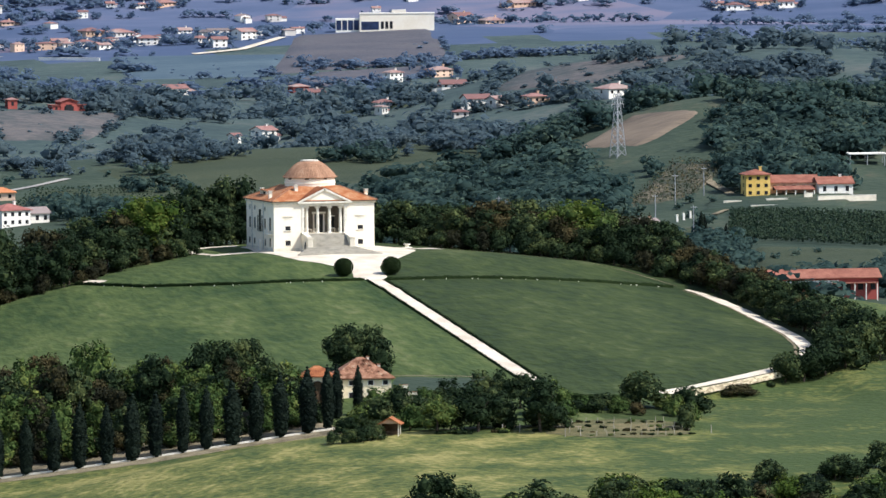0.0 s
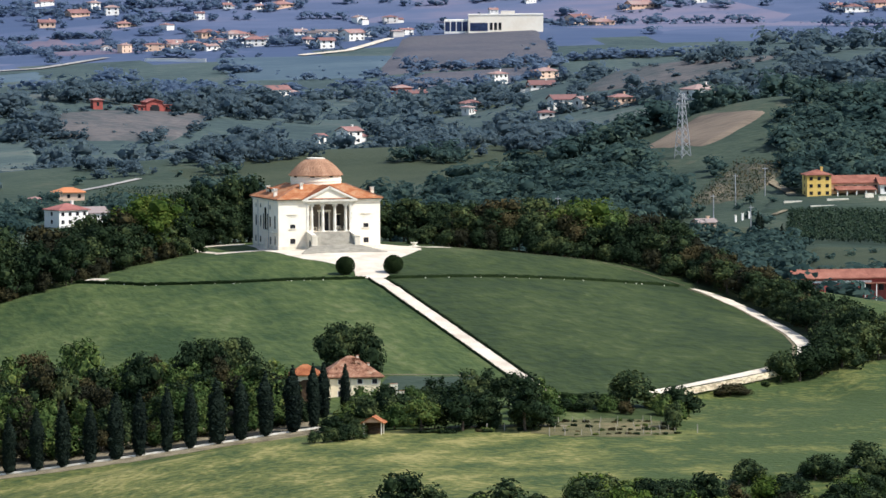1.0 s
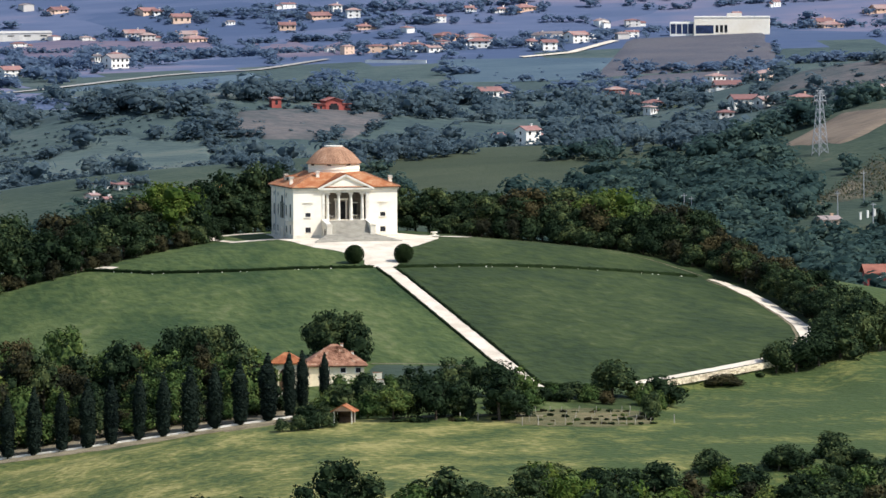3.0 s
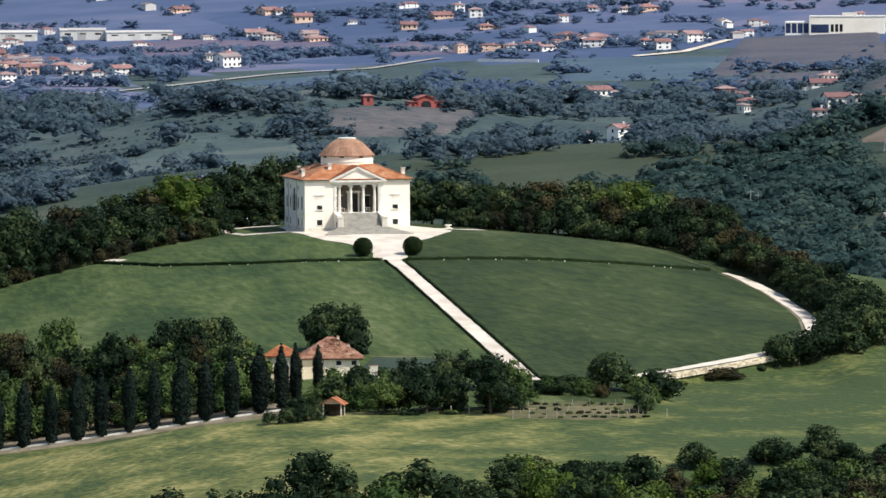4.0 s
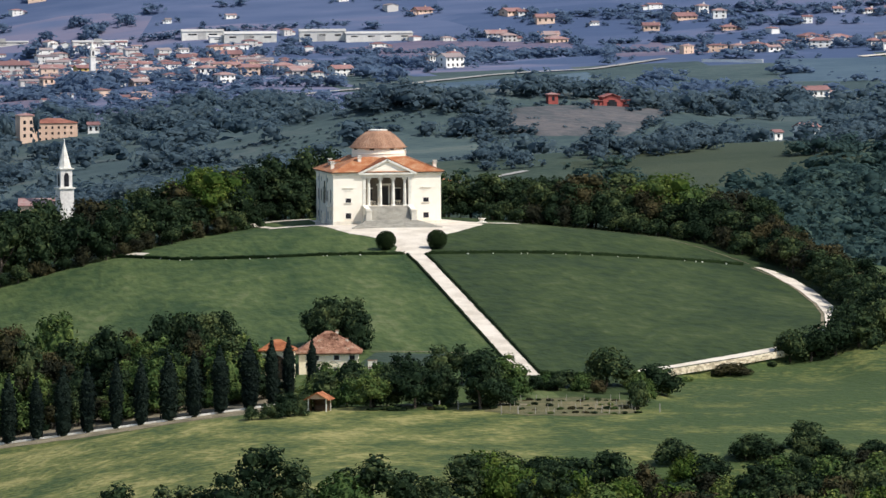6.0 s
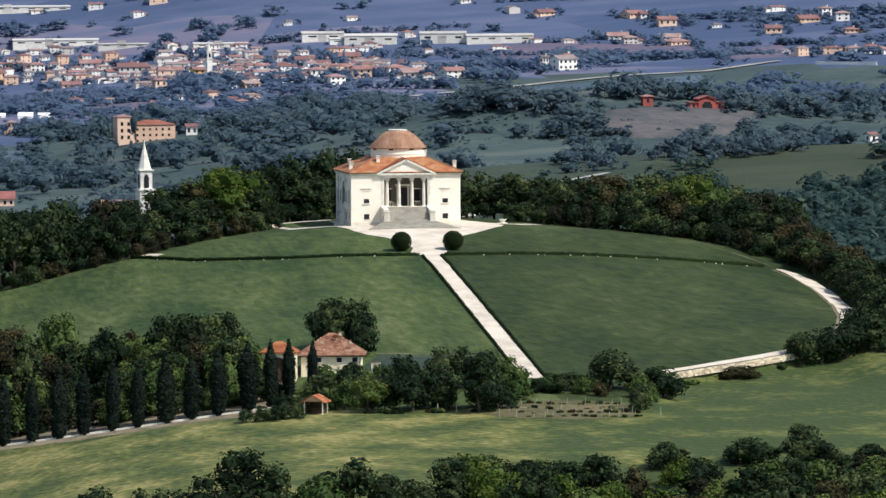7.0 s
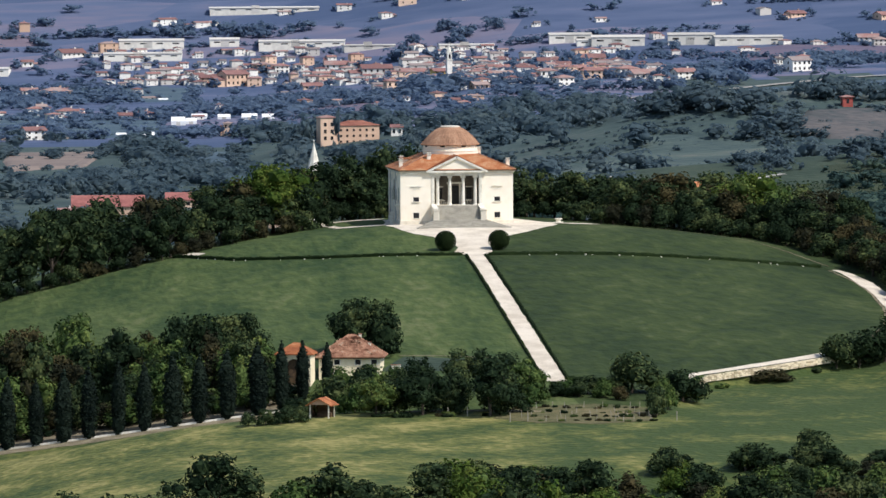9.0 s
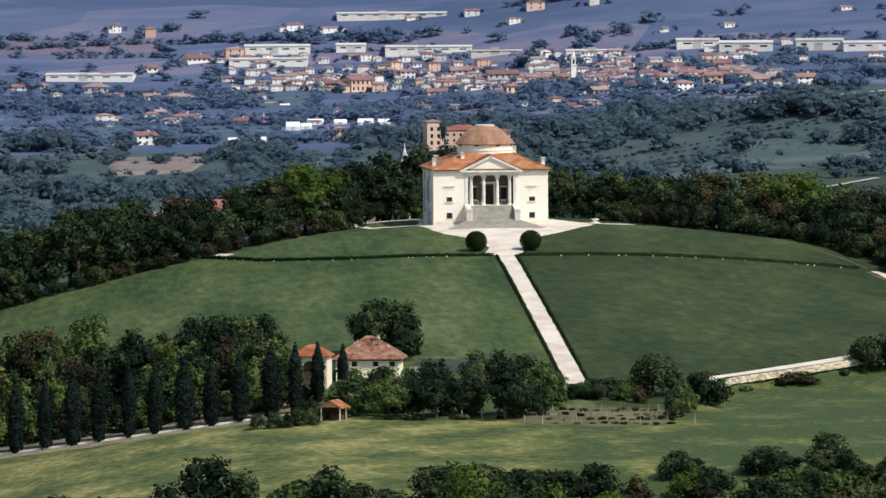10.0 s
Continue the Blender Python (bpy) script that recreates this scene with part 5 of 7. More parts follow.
# single houses, district by district: x, y, width, height over all, colour
RIDGE = ((625, 2702, 8.6, 3.2, "c"), (528, 2300, 6.4, 3.2, "w"), (533, 2288, 7.3, 4.2, "w"), (538, 2278, 7.1, 3.2, "w"), (654, 2755, 11.5, 4.4, "p"), (667, 2751, 13.6, 3.8, "c"), (561, 2287, 9.8, 4.4, "w"), (700, 2755, 8.2, 2.7, "w"), (583, 2281, 7.6, 3.2, "c"), (584, 2254, 7.3, 4.6, "w"), (604, 2285, 10.1, 4.9, "w"))
SLOPE = ((616, 2093, 7.8, 5.4, "w"), (643, 2115, 10.4, 4.5, "p"), (456, 1457, 9.9, 3.0, "w"), (422, 1426, 8.2, 3.3, "w"), (416, 1409, 2.7, 3.3, "w"), (559, 2034, 8.1, 3.9, "r"), (554, 1993, 9.1, 3.4, "w"), (505, 2028, 11.0, 4.4, "c"), (441, 1377, 10.0, 4.2, "w"), (446, 1369, 7.1, 3.5, "c"), (456, 1359, 7.7, 3.5, "p"), (431, 1364, 5.8, 2.7, "c"), (480, 1343, 12.4, 4.0, "w"), (880, 2784, 13.9, 2.5, "p"), (839, 2750, 11.6, 5.0, "p"), (728, 2324, 11.0, 3.0, "p"))
TOPS = ((972, 2757, 6.7, 3.1, "w"), (978, 2748, 10.0, 3.9, "w"), (1004, 2747, 8.9, 4.2, "w"), (995, 2757, 15.6, 2.8, "p"), (710, 2830, 11.7, 3.1, "p"), (684, 2836, 4.4, 2.8, "w"), (699, 2831, 6.1, 2.2, "w")) + ((411, 2336, 4.4, 5.6, "w"), (620, 2849, 6.1, 4.7, "w"), (535, 2866, 5.5, 3.0, "w"), (588, 2812, 8.8, 3.8, "p"), (609, 2836, 11.6, 3.0, "p"), (624, 2804, 7.7, 2.5, "p"), (536, 2799, 10.9, 3.8, "c"), (513, 2813, 11.5, 3.3, "c"))
LOW = ((158, 1049, 5.1, 2.2, "w"), (162, 1040, 4.7, 1.5, "c"), (147, 1010, 2.7, 3.5, "w"), (149, 997, 3.0, 3.3, "c"), (170, 994, 4.0, 2.7, "r"), (161, 975, 3.6, 2.3, "c"))
EAST = ((346, 2686, 10.5, 3.7, "c"), (372, 2729, 12.2, 3.7, "p"), (294, 2264, 8.1, 6.2, "c"), (319, 2353, 7.8, 4.4, "p"), (316, 2294, 7.7, 4.6, "p"), (327, 2329, 8.7, 3.4, "c"), (329, 2279, 9.8, 5.3, "c"), (332, 2262, 6.2, 3.6, "w"), (348, 2244, 10.0, 4.7, "w"), (542, 2844, 10.1, 4.4, "p"), (530, 2868, 10.7, 3.3, "p"), (516, 2796, 7.8, 4.3, "c"), (536, 2783, 12.4, 3.8, "p"), (626, 2836, 7.4, 4.7, "w"), (489, 2883, 9.3, 2.7, "p"))
WHITES = ((394, 2290, 2.9, 6.2, "w"), (401, 2282, 10.5, 6.2, "w"))
TOWN = ((278, 2789, 16.1, 6.6, "c"), (241, 2375, 6.2, 6.9, "p"), (289, 2734, 11.7, 4.2, "w"), (291, 2635, 8.9, 4.8, "y"), (267, 2275, 7.9, 3.0, "p"), (242, 2728, 10.1, 3.1, "p"), (214, 2818, 13.8, 7.4, "p"), (203, 2829, 8.8, 4.5, "p"), (232, 2864, 8.6, 4.8, "p"), (240, 2858, 8.0, 4.5, "c"), (266, 2852, 12.5, 3.7, "w"), (295, 2218, 8.3, 4.6, "c"), (342, 2603, 8.6, 3.5, "p"), (314, 2275, 9.6, 5.1, "p"), (333, 2259, 12.8, 4.2, "c"))
GARDENS = ((237, 2097, 3.8, 3.6, "w"), (238, 2075, 5.1, 3.1, "w"), (23, 1263, 5.6, 4.2, "w"), (139, 2007, 3.5, 5.7, "p")) + ((93, 2834, 13.1, 4.7, "c"), (112, 2726, 8.2, 3.8, "w"), (123, 2711, 14.3, 4.3, "p"), (97, 2278, 9.5, 4.2, "w"), (97, 2440, 5.8, 2.4, "w"), (63, 1988, 9.2, 5.1, "w"), (127, 2262, 10.8, 2.8, "c"), (58, 2851, 7.4, 2.9, "w"), (68, 2856, 8.2, 2.4, "c"), (123, 2898, 5.9, 3.2, "w"), (145, 2917, 13.9, 3.7, "c"), (118, 2249, 7.3, 2.3, "w"))
for district, group in ((RIDGE, "houses on the ridge"), (SLOPE, "houses on the wooded slope"), (TOPS, "houses of the plain"), (LOW, "houses of the low village"), (EAST, "houses of the town"), (WHITES, "pair of white villas"), (TOWN, "houses of the town"), (GARDENS, "houses of the plain")):
    for x, y, w, tall, c in district:
        across = w * 0.88
        deep = max(4.0, min(8.5, across * 0.75))
        h = max(1.5, tall - min(across, deep) * 0.2 - 0.2)
        ob = house(across, deep, h, c, "hip" if dice2.random() < 0.45 else "gable", 2 if h > 2.9 else 1, max(2, round(w / 3)), dice2.random() < 0.6, annex=dice2.choice((-1, 0, 0, 1)), roofing=GREYTILES if district is WHITES else None)
        settle(ob, x, y + deep / 2, dice2.uniform(-0.1, 0.5), clear=(w * 0.42, 40))
        GARDEN_TREES += [(x + s * (w * 0.5 + dice2.uniform(1.0, 4.5)), y + dice2.uniform(-6, 9), dice2.uniform(2.4, 5.0), dice2.uniform(1.0, 1.6)) for s in (-1, 1, 1, -1)]
        GARDEN_TREES += [(x + dice2.uniform(-0.7, 0.7) * w, y - dice2.uniform(3, 12), dice2.uniform(0.8, 1.6), dice2.uniform(1.6, 2.6)) for s in range(3)]
        tagged(ob, group=group)

white = house(6.4, 6.0, 4.6, "w", "gable", 2, 2, True, "small white gabled house standing among trees", "house", annex=1)
settle(white, 369, 1392, 0.45, clear=(9, 430))
settle(house(3.2, 3.0, 2.6, "w", "gable", 1, 1, False, "tiny white outbuilding beside the gabled house", "outbuilding"), 358.5, 1391, 0.4, clear=(4, 220))


def red_farm(x, y):
    f = thing("farmhouse", Matrix.Translation((x, y, ground(x, y))) @ Matrix.Rotation(0.1, 4, "Z"), "brick red farmhouse with a dark arched loggia and low wings", "farmhouse")
    part("wall", add_poly(box(-3.0, 3.0, -2.5, 3.0, -2, 3.1), [[(-3.0, yy, 3.1), (3.0, yy, 3.1), (0, yy, 4.1)] for yy in (-2.5, 3.0)]), REDWALL, f)
    r = gable_roof(5.5, 6.0, 3.1, 1.0, 0.4, 0.16)
    bmesh.ops.rotate(r, verts=r.verts, cent=(0, 0, 0), matrix=Matrix.Rotation(math.pi / 2, 3, "Z"))
    part("roof", r, BARNTILES, f)
    part("loggia", add_box(box(-1.7, 1.7, -2.56, -2.4, -0.2, 1.5), -1.2, 1.2, -2.56, -2.4, 1.5, 2.1), DARK, f, "dark arched loggia opening")
    for s in (-1, 1):
        wing = part("wing", box(min(s * 3, s * 6), max(s * 3, s * 6), -2.2, 2.4, -2, 1.9), REDWALL, f)
        part("wing_roof", box(min(s * 2.9, s * 6.4), max(s * 2.9, s * 6.4), -2.7, 2.8, 1.9, 2.1), BARNTILES, wing)
        part("window", box(s * 4.5 - 0.4, s * 4.5 + 0.4, -2.26, -2.1, 0.4, 1.3), DARK, wing)
    return f


red_farm(311, 1436)
CLEAR.append((311, 1436, 7, 34))
settle(house(3.4, 3.0, 2.9, "r", "hip", 1, 1, False, "small brick red tower house beside the farm", "house"), 291, 1434, 0.1, clear=(2.5, 34))
left = house(9.0, 8.0, 4.3, "w", "hip", 2, 4, True, "white two-storey house below the hill", "house", BARNTILES)
settle(left, 123.5, 752, 0.3, clear=(8, 220))
settle(house(7, 7, 2.6, "c", "gable", 1, 3, False, "low grey-roofed barn beside the white house", "barn", GREYTILES), 131.5, 757, 0.1, clear=(7, 150))
settle(house(9.4, 7, 2.2, "p", "hip", 1, 3, False, "low house with a bright orange hipped roof", "house", ORANGETILES), 182, 1004, -0.2, clear=(7, 160))

# the ochre farm on the slope
yh = house(6.6, 7.5, 5.9, "y", "hip", 3, 3, True, "ochre yellow three-storey farmhouse with a terracotta roof", "farmhouse", FARMTILES)
settle(yh, 319.5, 702, -0.12, clear=(9, 200))
settle(house(13.5, 8.5, 3.0, "p", "gable", 1, 5, False, "long peach farm range with a broad terracotta roof", "farm building", FARMTILES), 330.2, 704, -0.12, clear=(9, 160))
settle(house(9.4, 8, 2.9, "w", "gable", 1, 3, True, "white gabled farm range at the end of the row", "farm building", FARMTILES), 340.6, 699, -0.12, clear=(8, 160))
porch = thing("porch", Matrix.Translation((329, 697.5, ground(329, 697.5))) @ Matrix.Rotation(-0.12, 4, "Z"), "tiled porch on white posts before the farm range", "porch")
part("roof", add_poly(bmesh.new(), [[(-5.5, -2.2, 1.7), (5.5, -2.2, 1.7), (5.5, -2.2, 1.9), (-5.5, -2.2, 1.9)], [(-5.5, 2, 2.5), (5.5, 2, 2.5), (5.5, 2, 2.7), (-5.5, 2, 2.7)]]), FARMTILES, porch)
for k in range(5):
    part("post", box(-5.2 + k * 2.6 - 0.14, -5.2 + k * 2.6 + 0.14, -2.0, -1.7, -1, 1.75), WHITEWALL, porch)
for x, y, w, h in ((321, 688, 6, 0.9), (339.5, 684, 17, 1.5), (309, 690, 5, 0.9), (315, 679, 9, 0.6), (330.5, 690, 2.4, 1.6)):
    tw = thing("terrace_wall", Matrix.Translation((x, y, ground(x, y))) @ Matrix.Rotation(-0.1 + (0.05 * x % 0.2), 4, "Z"), "white terrace wall below the ochre farm", "wall")
    part("wall", box(-w / 2, w / 2, -0.3, 0.3, -2, h), PLASTER_AGED, tw)
    part("coping", box(-w / 2, w / 2, -0.36, 0.36, h, h + 0.1), STONE, tw)
CLEAR.extend(((335, 684, 20, 120), (300, 676, 8, 60)))
cp = thing("canopy", Matrix.Translation((367.8, 751, ground(367.8, 751))) @ Matrix.Rotation(-0.2, 4, "Z"), "flat white open canopy on slim posts", "canopy")
part("roof", box(-5.3, 5.3, -3, 3, 2.6, 3.0, 0.05), WHITEWALL, cp)
for x in (-4.8, 0, 4.8):
    for y in (-2.6, 2.6):
        part("post", box(x - 0.12, x + 0.12, y - 0.12, y + 0.12, -1.5, 2.6), STEEL, cp)
CLEAR.append((367.8, 751, 7, 60))

# the long red-roofed range below the hill road
rr = thing("farm_range", Matrix.Translation((184, 243, ground(184, 243) + 1.2)) @ Matrix.Rotation(-0.12, 4, "Z"), "long low farm range with a red tile roof and red walls", "farm building")
part("wall", box(-13, 13, -3.5, 3.5, -3, 3.6), REDWALL, rr)
part("fascia", box(-12.8, 4.0, -3.62, -3.5, 2.4, 2.9), WHITEWALL, rr, "white band under the eaves")
part("roof", gable_roof(26, 7, 3.6, 1.5, 0.7), FARMTILES, rr)
for k in range(9):
    part("window", box(-11.6 + k * 2.85, -10.4 + k * 2.85, -3.56, -3.44, 0.7, 2.2), DARK, rr)
part("porch", box(2, 12.6, -5.4, -3.5, 2.2, 2.4), FARMTILES, rr, "lower red porch roof")
for k in range(5):
    part("porch_post", box(2.1 + k * 2.55, 2.3 + k * 2.55, -5.3, -5.1, -2, 2.2), WHITEWALL, rr)
CLEAR.append((184, 243, 15, 130))

hut = settle(house(5.2, 3.8, 1.6, "p", "gable", 1, 2, True, "low peach garden hut with a greyed roof", "hut", GREYTILES), 275.8, 662, 0.2, clear=(3.5, 60))

# the big pale hilltop building
bw = thing("office_building", Matrix.Translation((669.5, 2296, ground(669.5, 2296))) @ Matrix.Rotation(-0.27, 4, "Z") @ Matrix.Diagonal((0.88, 0.88, 0.88, 1)), "long flat-roofed cream office building with a dark glazed end", "building")
part("wall", box(-12, 25, -8, 8, -3, 8.2), PLASTER, bw)
part("parapet", box(-12.2, 25.2, -8.2, 8.2, 8.2, 8.7), SHEDWALL, bw)
part("glazed_wing", box(-24, -12, -6, 8, -3, 6.0), SHEDWALL, bw)
for k in range(4):
    part("glazing", box(-23.6 + k * 2.9, -21.2 + k * 2.9, -6.08, -5.9, 0.4, 5.2), BLUEGLASS, bw)
part("glazing", box(-11.2, -2.5, -8.08, -7.9, 0.5, 4.6), BLUEGLASS, bw)
for k in range(3):
    part("window", box(-1.5 + k * 2.2, -0.1 + k * 2.2, -8.08, -7.9, 1.0, 4.6), DARK, bw)
part("roof_plant", box(4, 11, -3, 3, 8.7, 10.2), SHEDROOF, bw)
CLEAR.append((672, 2296, 30, 240))

# ---- the town ----
def warehouse(x, y, w, d, h, turn=-0.1):
    o = thing("warehouse", Matrix.Translation((x, y, ground(x, y))) @ Matrix.Rotation(turn, 4, "Z"), "long pale industrial warehouse with a low grey roof", "warehouse", "warehouses of the plain")
    part("wall", box(-w / 2, w / 2, -d / 2, d / 2, -3, h), SHEDWALL, o)
    part("roof", gable_roof(w, d, h, min(0.9, h * 0.25), 0.3), SHEDROOF, o)
    n = max(2, int(w / 7))
    for k in range(n):
        part("window", box(-w / 2 + w * (k + 0.3) / n, -w / 2 + w * (k + 0.7) / n, -d / 2 - 0.06, -d / 2 + 0.05, h * 0.48, h * 0.68), DARK, o)
    part("gate", box(-w * 0.12, -w * 0.12 + 4, -d / 2 - 0.06, -d / 2 + 0.05, -0.3, 3.2), SHEDROOF, o)
    CLEAR.append((x, y, w / 2, 30))


for x, y, w, h in ((185, 2937, 31, 4.9), (179, 2911, 37, 3.8), (220, 2934, 14, 4.9), (256, 2921, 41, 4.1), (328, 2860, 26, 2.7), (286, 2897, 24, 2.2), (246, 3009, 53, 3.0), (376, 2849, 20, 5.4), (385, 2836, 15, 3.8), (397, 2834, 25, 6.0), (431, 2829, 22, 6.8), (457, 2823, 32, 4.9), (93, 2883, 41, 4.0)):
    warehouse(x, y, w, min(14, w * 0.4), h * 0.62, dice2.uniform(-0.16, -0.04))

patterns = []
for k, (w, d, h, c, r, n) in enumerate(((9, 8, 5.6, "w", "gable", 2), (11, 8, 5.4, "c", "hip", 2), (8, 7, 5.8, "w", "gable", 2), (14, 9, 6.4, "c", "gable", 2), (10, 8, 5.4, "w", "hip", 2), (7, 7, 3.6, "w", "gable", 1), (12, 8, 7.6, "p", "hip", 2), (9, 9, 6.6, "c", "hip", 2), (16, 9, 5.2, "w", "gable", 2), (8, 6, 3.4, "c", "gable", 1))):
    patterns.append(house(w, d, h, c, r, n, 2, k % 2 == 0, annex=(0, 1, -1)[k % 3], flank=False, roofing=GREYTILES if k in (3, 5) else None))


def town_house(x, y, group):
    ob = settle(copy_thing(dice2.choice(patterns), Matrix()), x, y, dice2.choice((0, 0, 1.57)) + dice2.uniform(-0.1, 0.4), (dice2.uniform(0.4, 0.8), dice2.uniform(0.45, 0.65), dice2.uniform(0.34, 0.54)))
    tagged(ob, group=group)


placed = [row[:2] for rows in (RIDGE, SLOPE, TOPS, EAST, WHITES, TOWN, GARDENS) for row in rows]


def inside(corners):
    """A random place in a four-cornered plot."""
    u, v = dice2.random(), dice2.random()
    (ax, ay), (bx, by), (cx, cy), (dx, dy) = corners
    return ax * (1 - u) * (1 - v) + bx * u * (1 - v) + cx * u * v + dx * (1 - u) * v, ay * (1 - u) * (1 - v) + by * u * (1 - v) + cy * u * v + dy * (1 - u) * v


def scatter_houses(count, pick, apart, group):
    done = tries = 0
    while done < count and tries < count * 30:
        tries += 1
        x, y = pick()
        if any((x - a) ** 2 + ((y - b) * 0.3) ** 2 < apart * apart for a, b in placed):
            continue
        placed.append((x, y))
        town_house(x, y, group)
        CLEAR.append((x, y, 2.6, 20))
        GARDEN_TREES.extend((x + s * dice2.uniform(3.5, 7), y + dice2.uniform(-5, 7), dice2.uniform(1.5, 3.0), dice2.uniform(1.0, 1.8)) for s in (-1, 1))
        done += 1


scatter_houses(60, lambda: inside(((151, 2838), (243, 2804), (254, 2910), (158, 2931))), 5, "houses of the town")
scatter_houses(90, lambda: inside(((246, 2831), (292, 2417), (344, 2845), (255, 2916))), 5, "houses of the town")
scatter_houses(36, lambda: inside(((277, 2289), (331, 2198), (415, 2809), (343, 2840))), 6, "houses of the town")
scatter_houses(12, lambda: inside(((223, 2249), (249, 2053), (335, 2801), (285, 2860))), 4, "houses of the town")
scatter_houses(4, lambda: inside(((283, 2312), (336, 2166), (400, 2642), (338, 2796))), 6, "houses of the town")
scatter_houses(18, lambda: (dice2.uniform(60, 220), dice2.uniform(2150, 2880)), 14, "houses of the plain")
scatter_houses(22, lambda: (dice2.uniform(300, 1060), dice2.uniform(2780, 2900)), 12, "houses of the plain")
scatter_houses(12, lambda: (dice2.uniform(500, 640), dice2.uniform(2285, 2330)), 8, "houses on the ridge")
scatter_houses(22, lambda: (dice2.uniform(100, 620), dice2.uniform(2880, 3010)), 14, "houses of the plain")
for pattern in patterns:
    park(pattern)


def spire(x, y, z, w, shaft, cone, label, belfry=True, mat=STONE):
    t = thing("bell_tower", Matrix.Translation((x, y, z)) @ Matrix.Rotation(0.2, 4, "Z"), label, "bell tower")
    part("shaft", box(-w / 2, w / 2, -w / 2, w / 2, -6, shaft), mat, t)
    part("cornice", box(-w * 0.6, w * 0.6, -w * 0.6, w * 0.6, shaft, shaft + 0.4), STONE, t)
    top = shaft + 0.4
    if belfry:
        bel = part("belfry", box(-w * 0.42, w * 0.42, -w * 0.42, w * 0.42, top, top + w * 1.25), mat, t)
        for k in range(4):
            part("bell_opening", add_box(box(-w * 0.18, w * 0.18, -w * 0.435, -w * 0.40, top + 0.3, top + w * 0.85), -w * 0.12, w * 0.12, -w * 0.435, -w * 0.40, top + w * 0.85, top + w * 1.0), DARK, bel).matrix_basis = Matrix.Rotation(k * math.pi / 2, 4, "Z")
        top += w * 1.25
        part("upper_cornice", box(-w * 0.52, w * 0.52, -w * 0.52, w * 0.52, top, top + 0.3), STONE, t)
        top += 0.3
    part("spire", lathe([(w * 0.5, top), (w * 0.44, top + 0.6), (0.12, top + cone), (0.1, top + cone + 0.6)], 8, turn=0.39), STONE, t, "slender pale stone spire")
    part("finial", lathe([(0.05, top + cone + 0.4), (0.22, top + cone + 0.8), (0.05, top + cone + 1.2)], 8), IRON, t)
    return t


spire(82.3, 1090, -44.5, 4.3, 9.0, 7.6, "cream stone bell tower with an arched belfry and white spire", True, CREAMWALL)
church = house(14, 9, 6.5, "p", "gable", 1, 4, False, "peach church nave below the white bell tower", "church")
settle(church, 77, 1098, -0.15, z=-47.0)
spire(293.8, 2628, ground(293.8, 2628), 2.4, 8.0, 3.2, "stone bell tower over the town's roofs", True, CREAMWALL)
CLEAR.extend(((82, 1090, 9, 260), (293, 2632, 8, 200)))

# the peach brick mansion
cz = -40.0
cas = thing("mansion", Matrix.Translation((150.8, 1680, cz)) @ Matrix.Rotation(0.12, 4, "Z") @ Matrix.Diagonal((0.92, 0.92, 0.92, 1)), "peach brick mansion with a square corner tower", "mansion")
part("wall", box(-4, 12.5, -5, 6, -4, 5.6), PEACHWALL, cas)
part("roof", hip_roof(16.5, 11, 0, 1.7, 0.4), FARMTILES, cas).matrix_basis = Matrix.Translation((4.25, 0.5, 5.7))
tower = part("tower", box(-10.5, -4.2, -5.4, 2, -4, 8.8), PEACHWALL, cas)
part("tower_roof", hip_roof(6.3, 7.4, 0, 0.9, 0.3), FARTILES, cas).matrix_basis = Matrix.Translation((-7.35, -1.7, 8.8))
for r in range(3):
    for c in range(6):
        part("window", box(-2.9 + c * 2.5, -2.1 + c * 2.5, -5.07, -4.9, -1.0 + r * 2.2, -0.05 + r * 2.2), DARK, cas)
    for c in range(2):
        part("window", box(-9.2 + c * 2.6, -8.2 + c * 2.6, -5.47, -5.3, 0.2 + r * 2.6, 1.6 + r * 2.6), DARK, cas)
CLEAR.append((151.7, 1680, 11.5, 44))
CLEAR.append((54, 1770, 27, 300))
settle(house(4, 4, 3.0, "w", "gable", 1, 2, False, "pale chapel beside the mansion", "chapel"), 170.5, 1692, -0.1, z=cz + 1.0, clear=(3, 60))

# red-roofed barns in the low valley
for x, y, w, h in ((39, 1306, 22, 2.6), (66.2, 1354, 10, 2.4)):
    b = house(w, 15, h, "p", "gable", 1, 5, False, "large barn with a wide dull red roof", "barn", BARNTILES)
    settle(b, x, y, -0.08, clear=(w * 0.55, 300))

# market tents and glasshouses
for x, y, w, h in ((132, 2152, 5.6, 3.4), (138.5, 2168, 4.4, 2.4), (148, 2241, 6.6, 2.0), (157, 2228, 5.2, 2.0), (165, 2202, 6.4, 2.6), (172, 2196, 5.0, 2.2), (108, 2003, 4.6, 2.2), (163, 2602, 4.3, 1.3), (99, 2019, 4.4, 1.5)):
    t = thing("tent", Matrix.Translation((x, y, ground(x, y))) @ Matrix.Rotation(-0.1, 4, "Z"), "long white canvas marquee on the plain", "tent", "white marquees")
    part("canvas", add_poly(bmesh.new(), [[(sx * w / 2, -3, -1), (sx * w / 2, -3, h * 0.5), (sx * w / 2, 0, h), (sx * w / 2, 3, h * 0.5), (sx * w / 2, 3, -1)] for sx in (-1, 1)]), CANVAS, t)
    part("doorway", box(-0.8, 0.8, -3.06, -2.96, -0.5, h * 0.45), SHEDROOF, t)
    CLEAR.append((x, y, w / 2 + 1, 120))

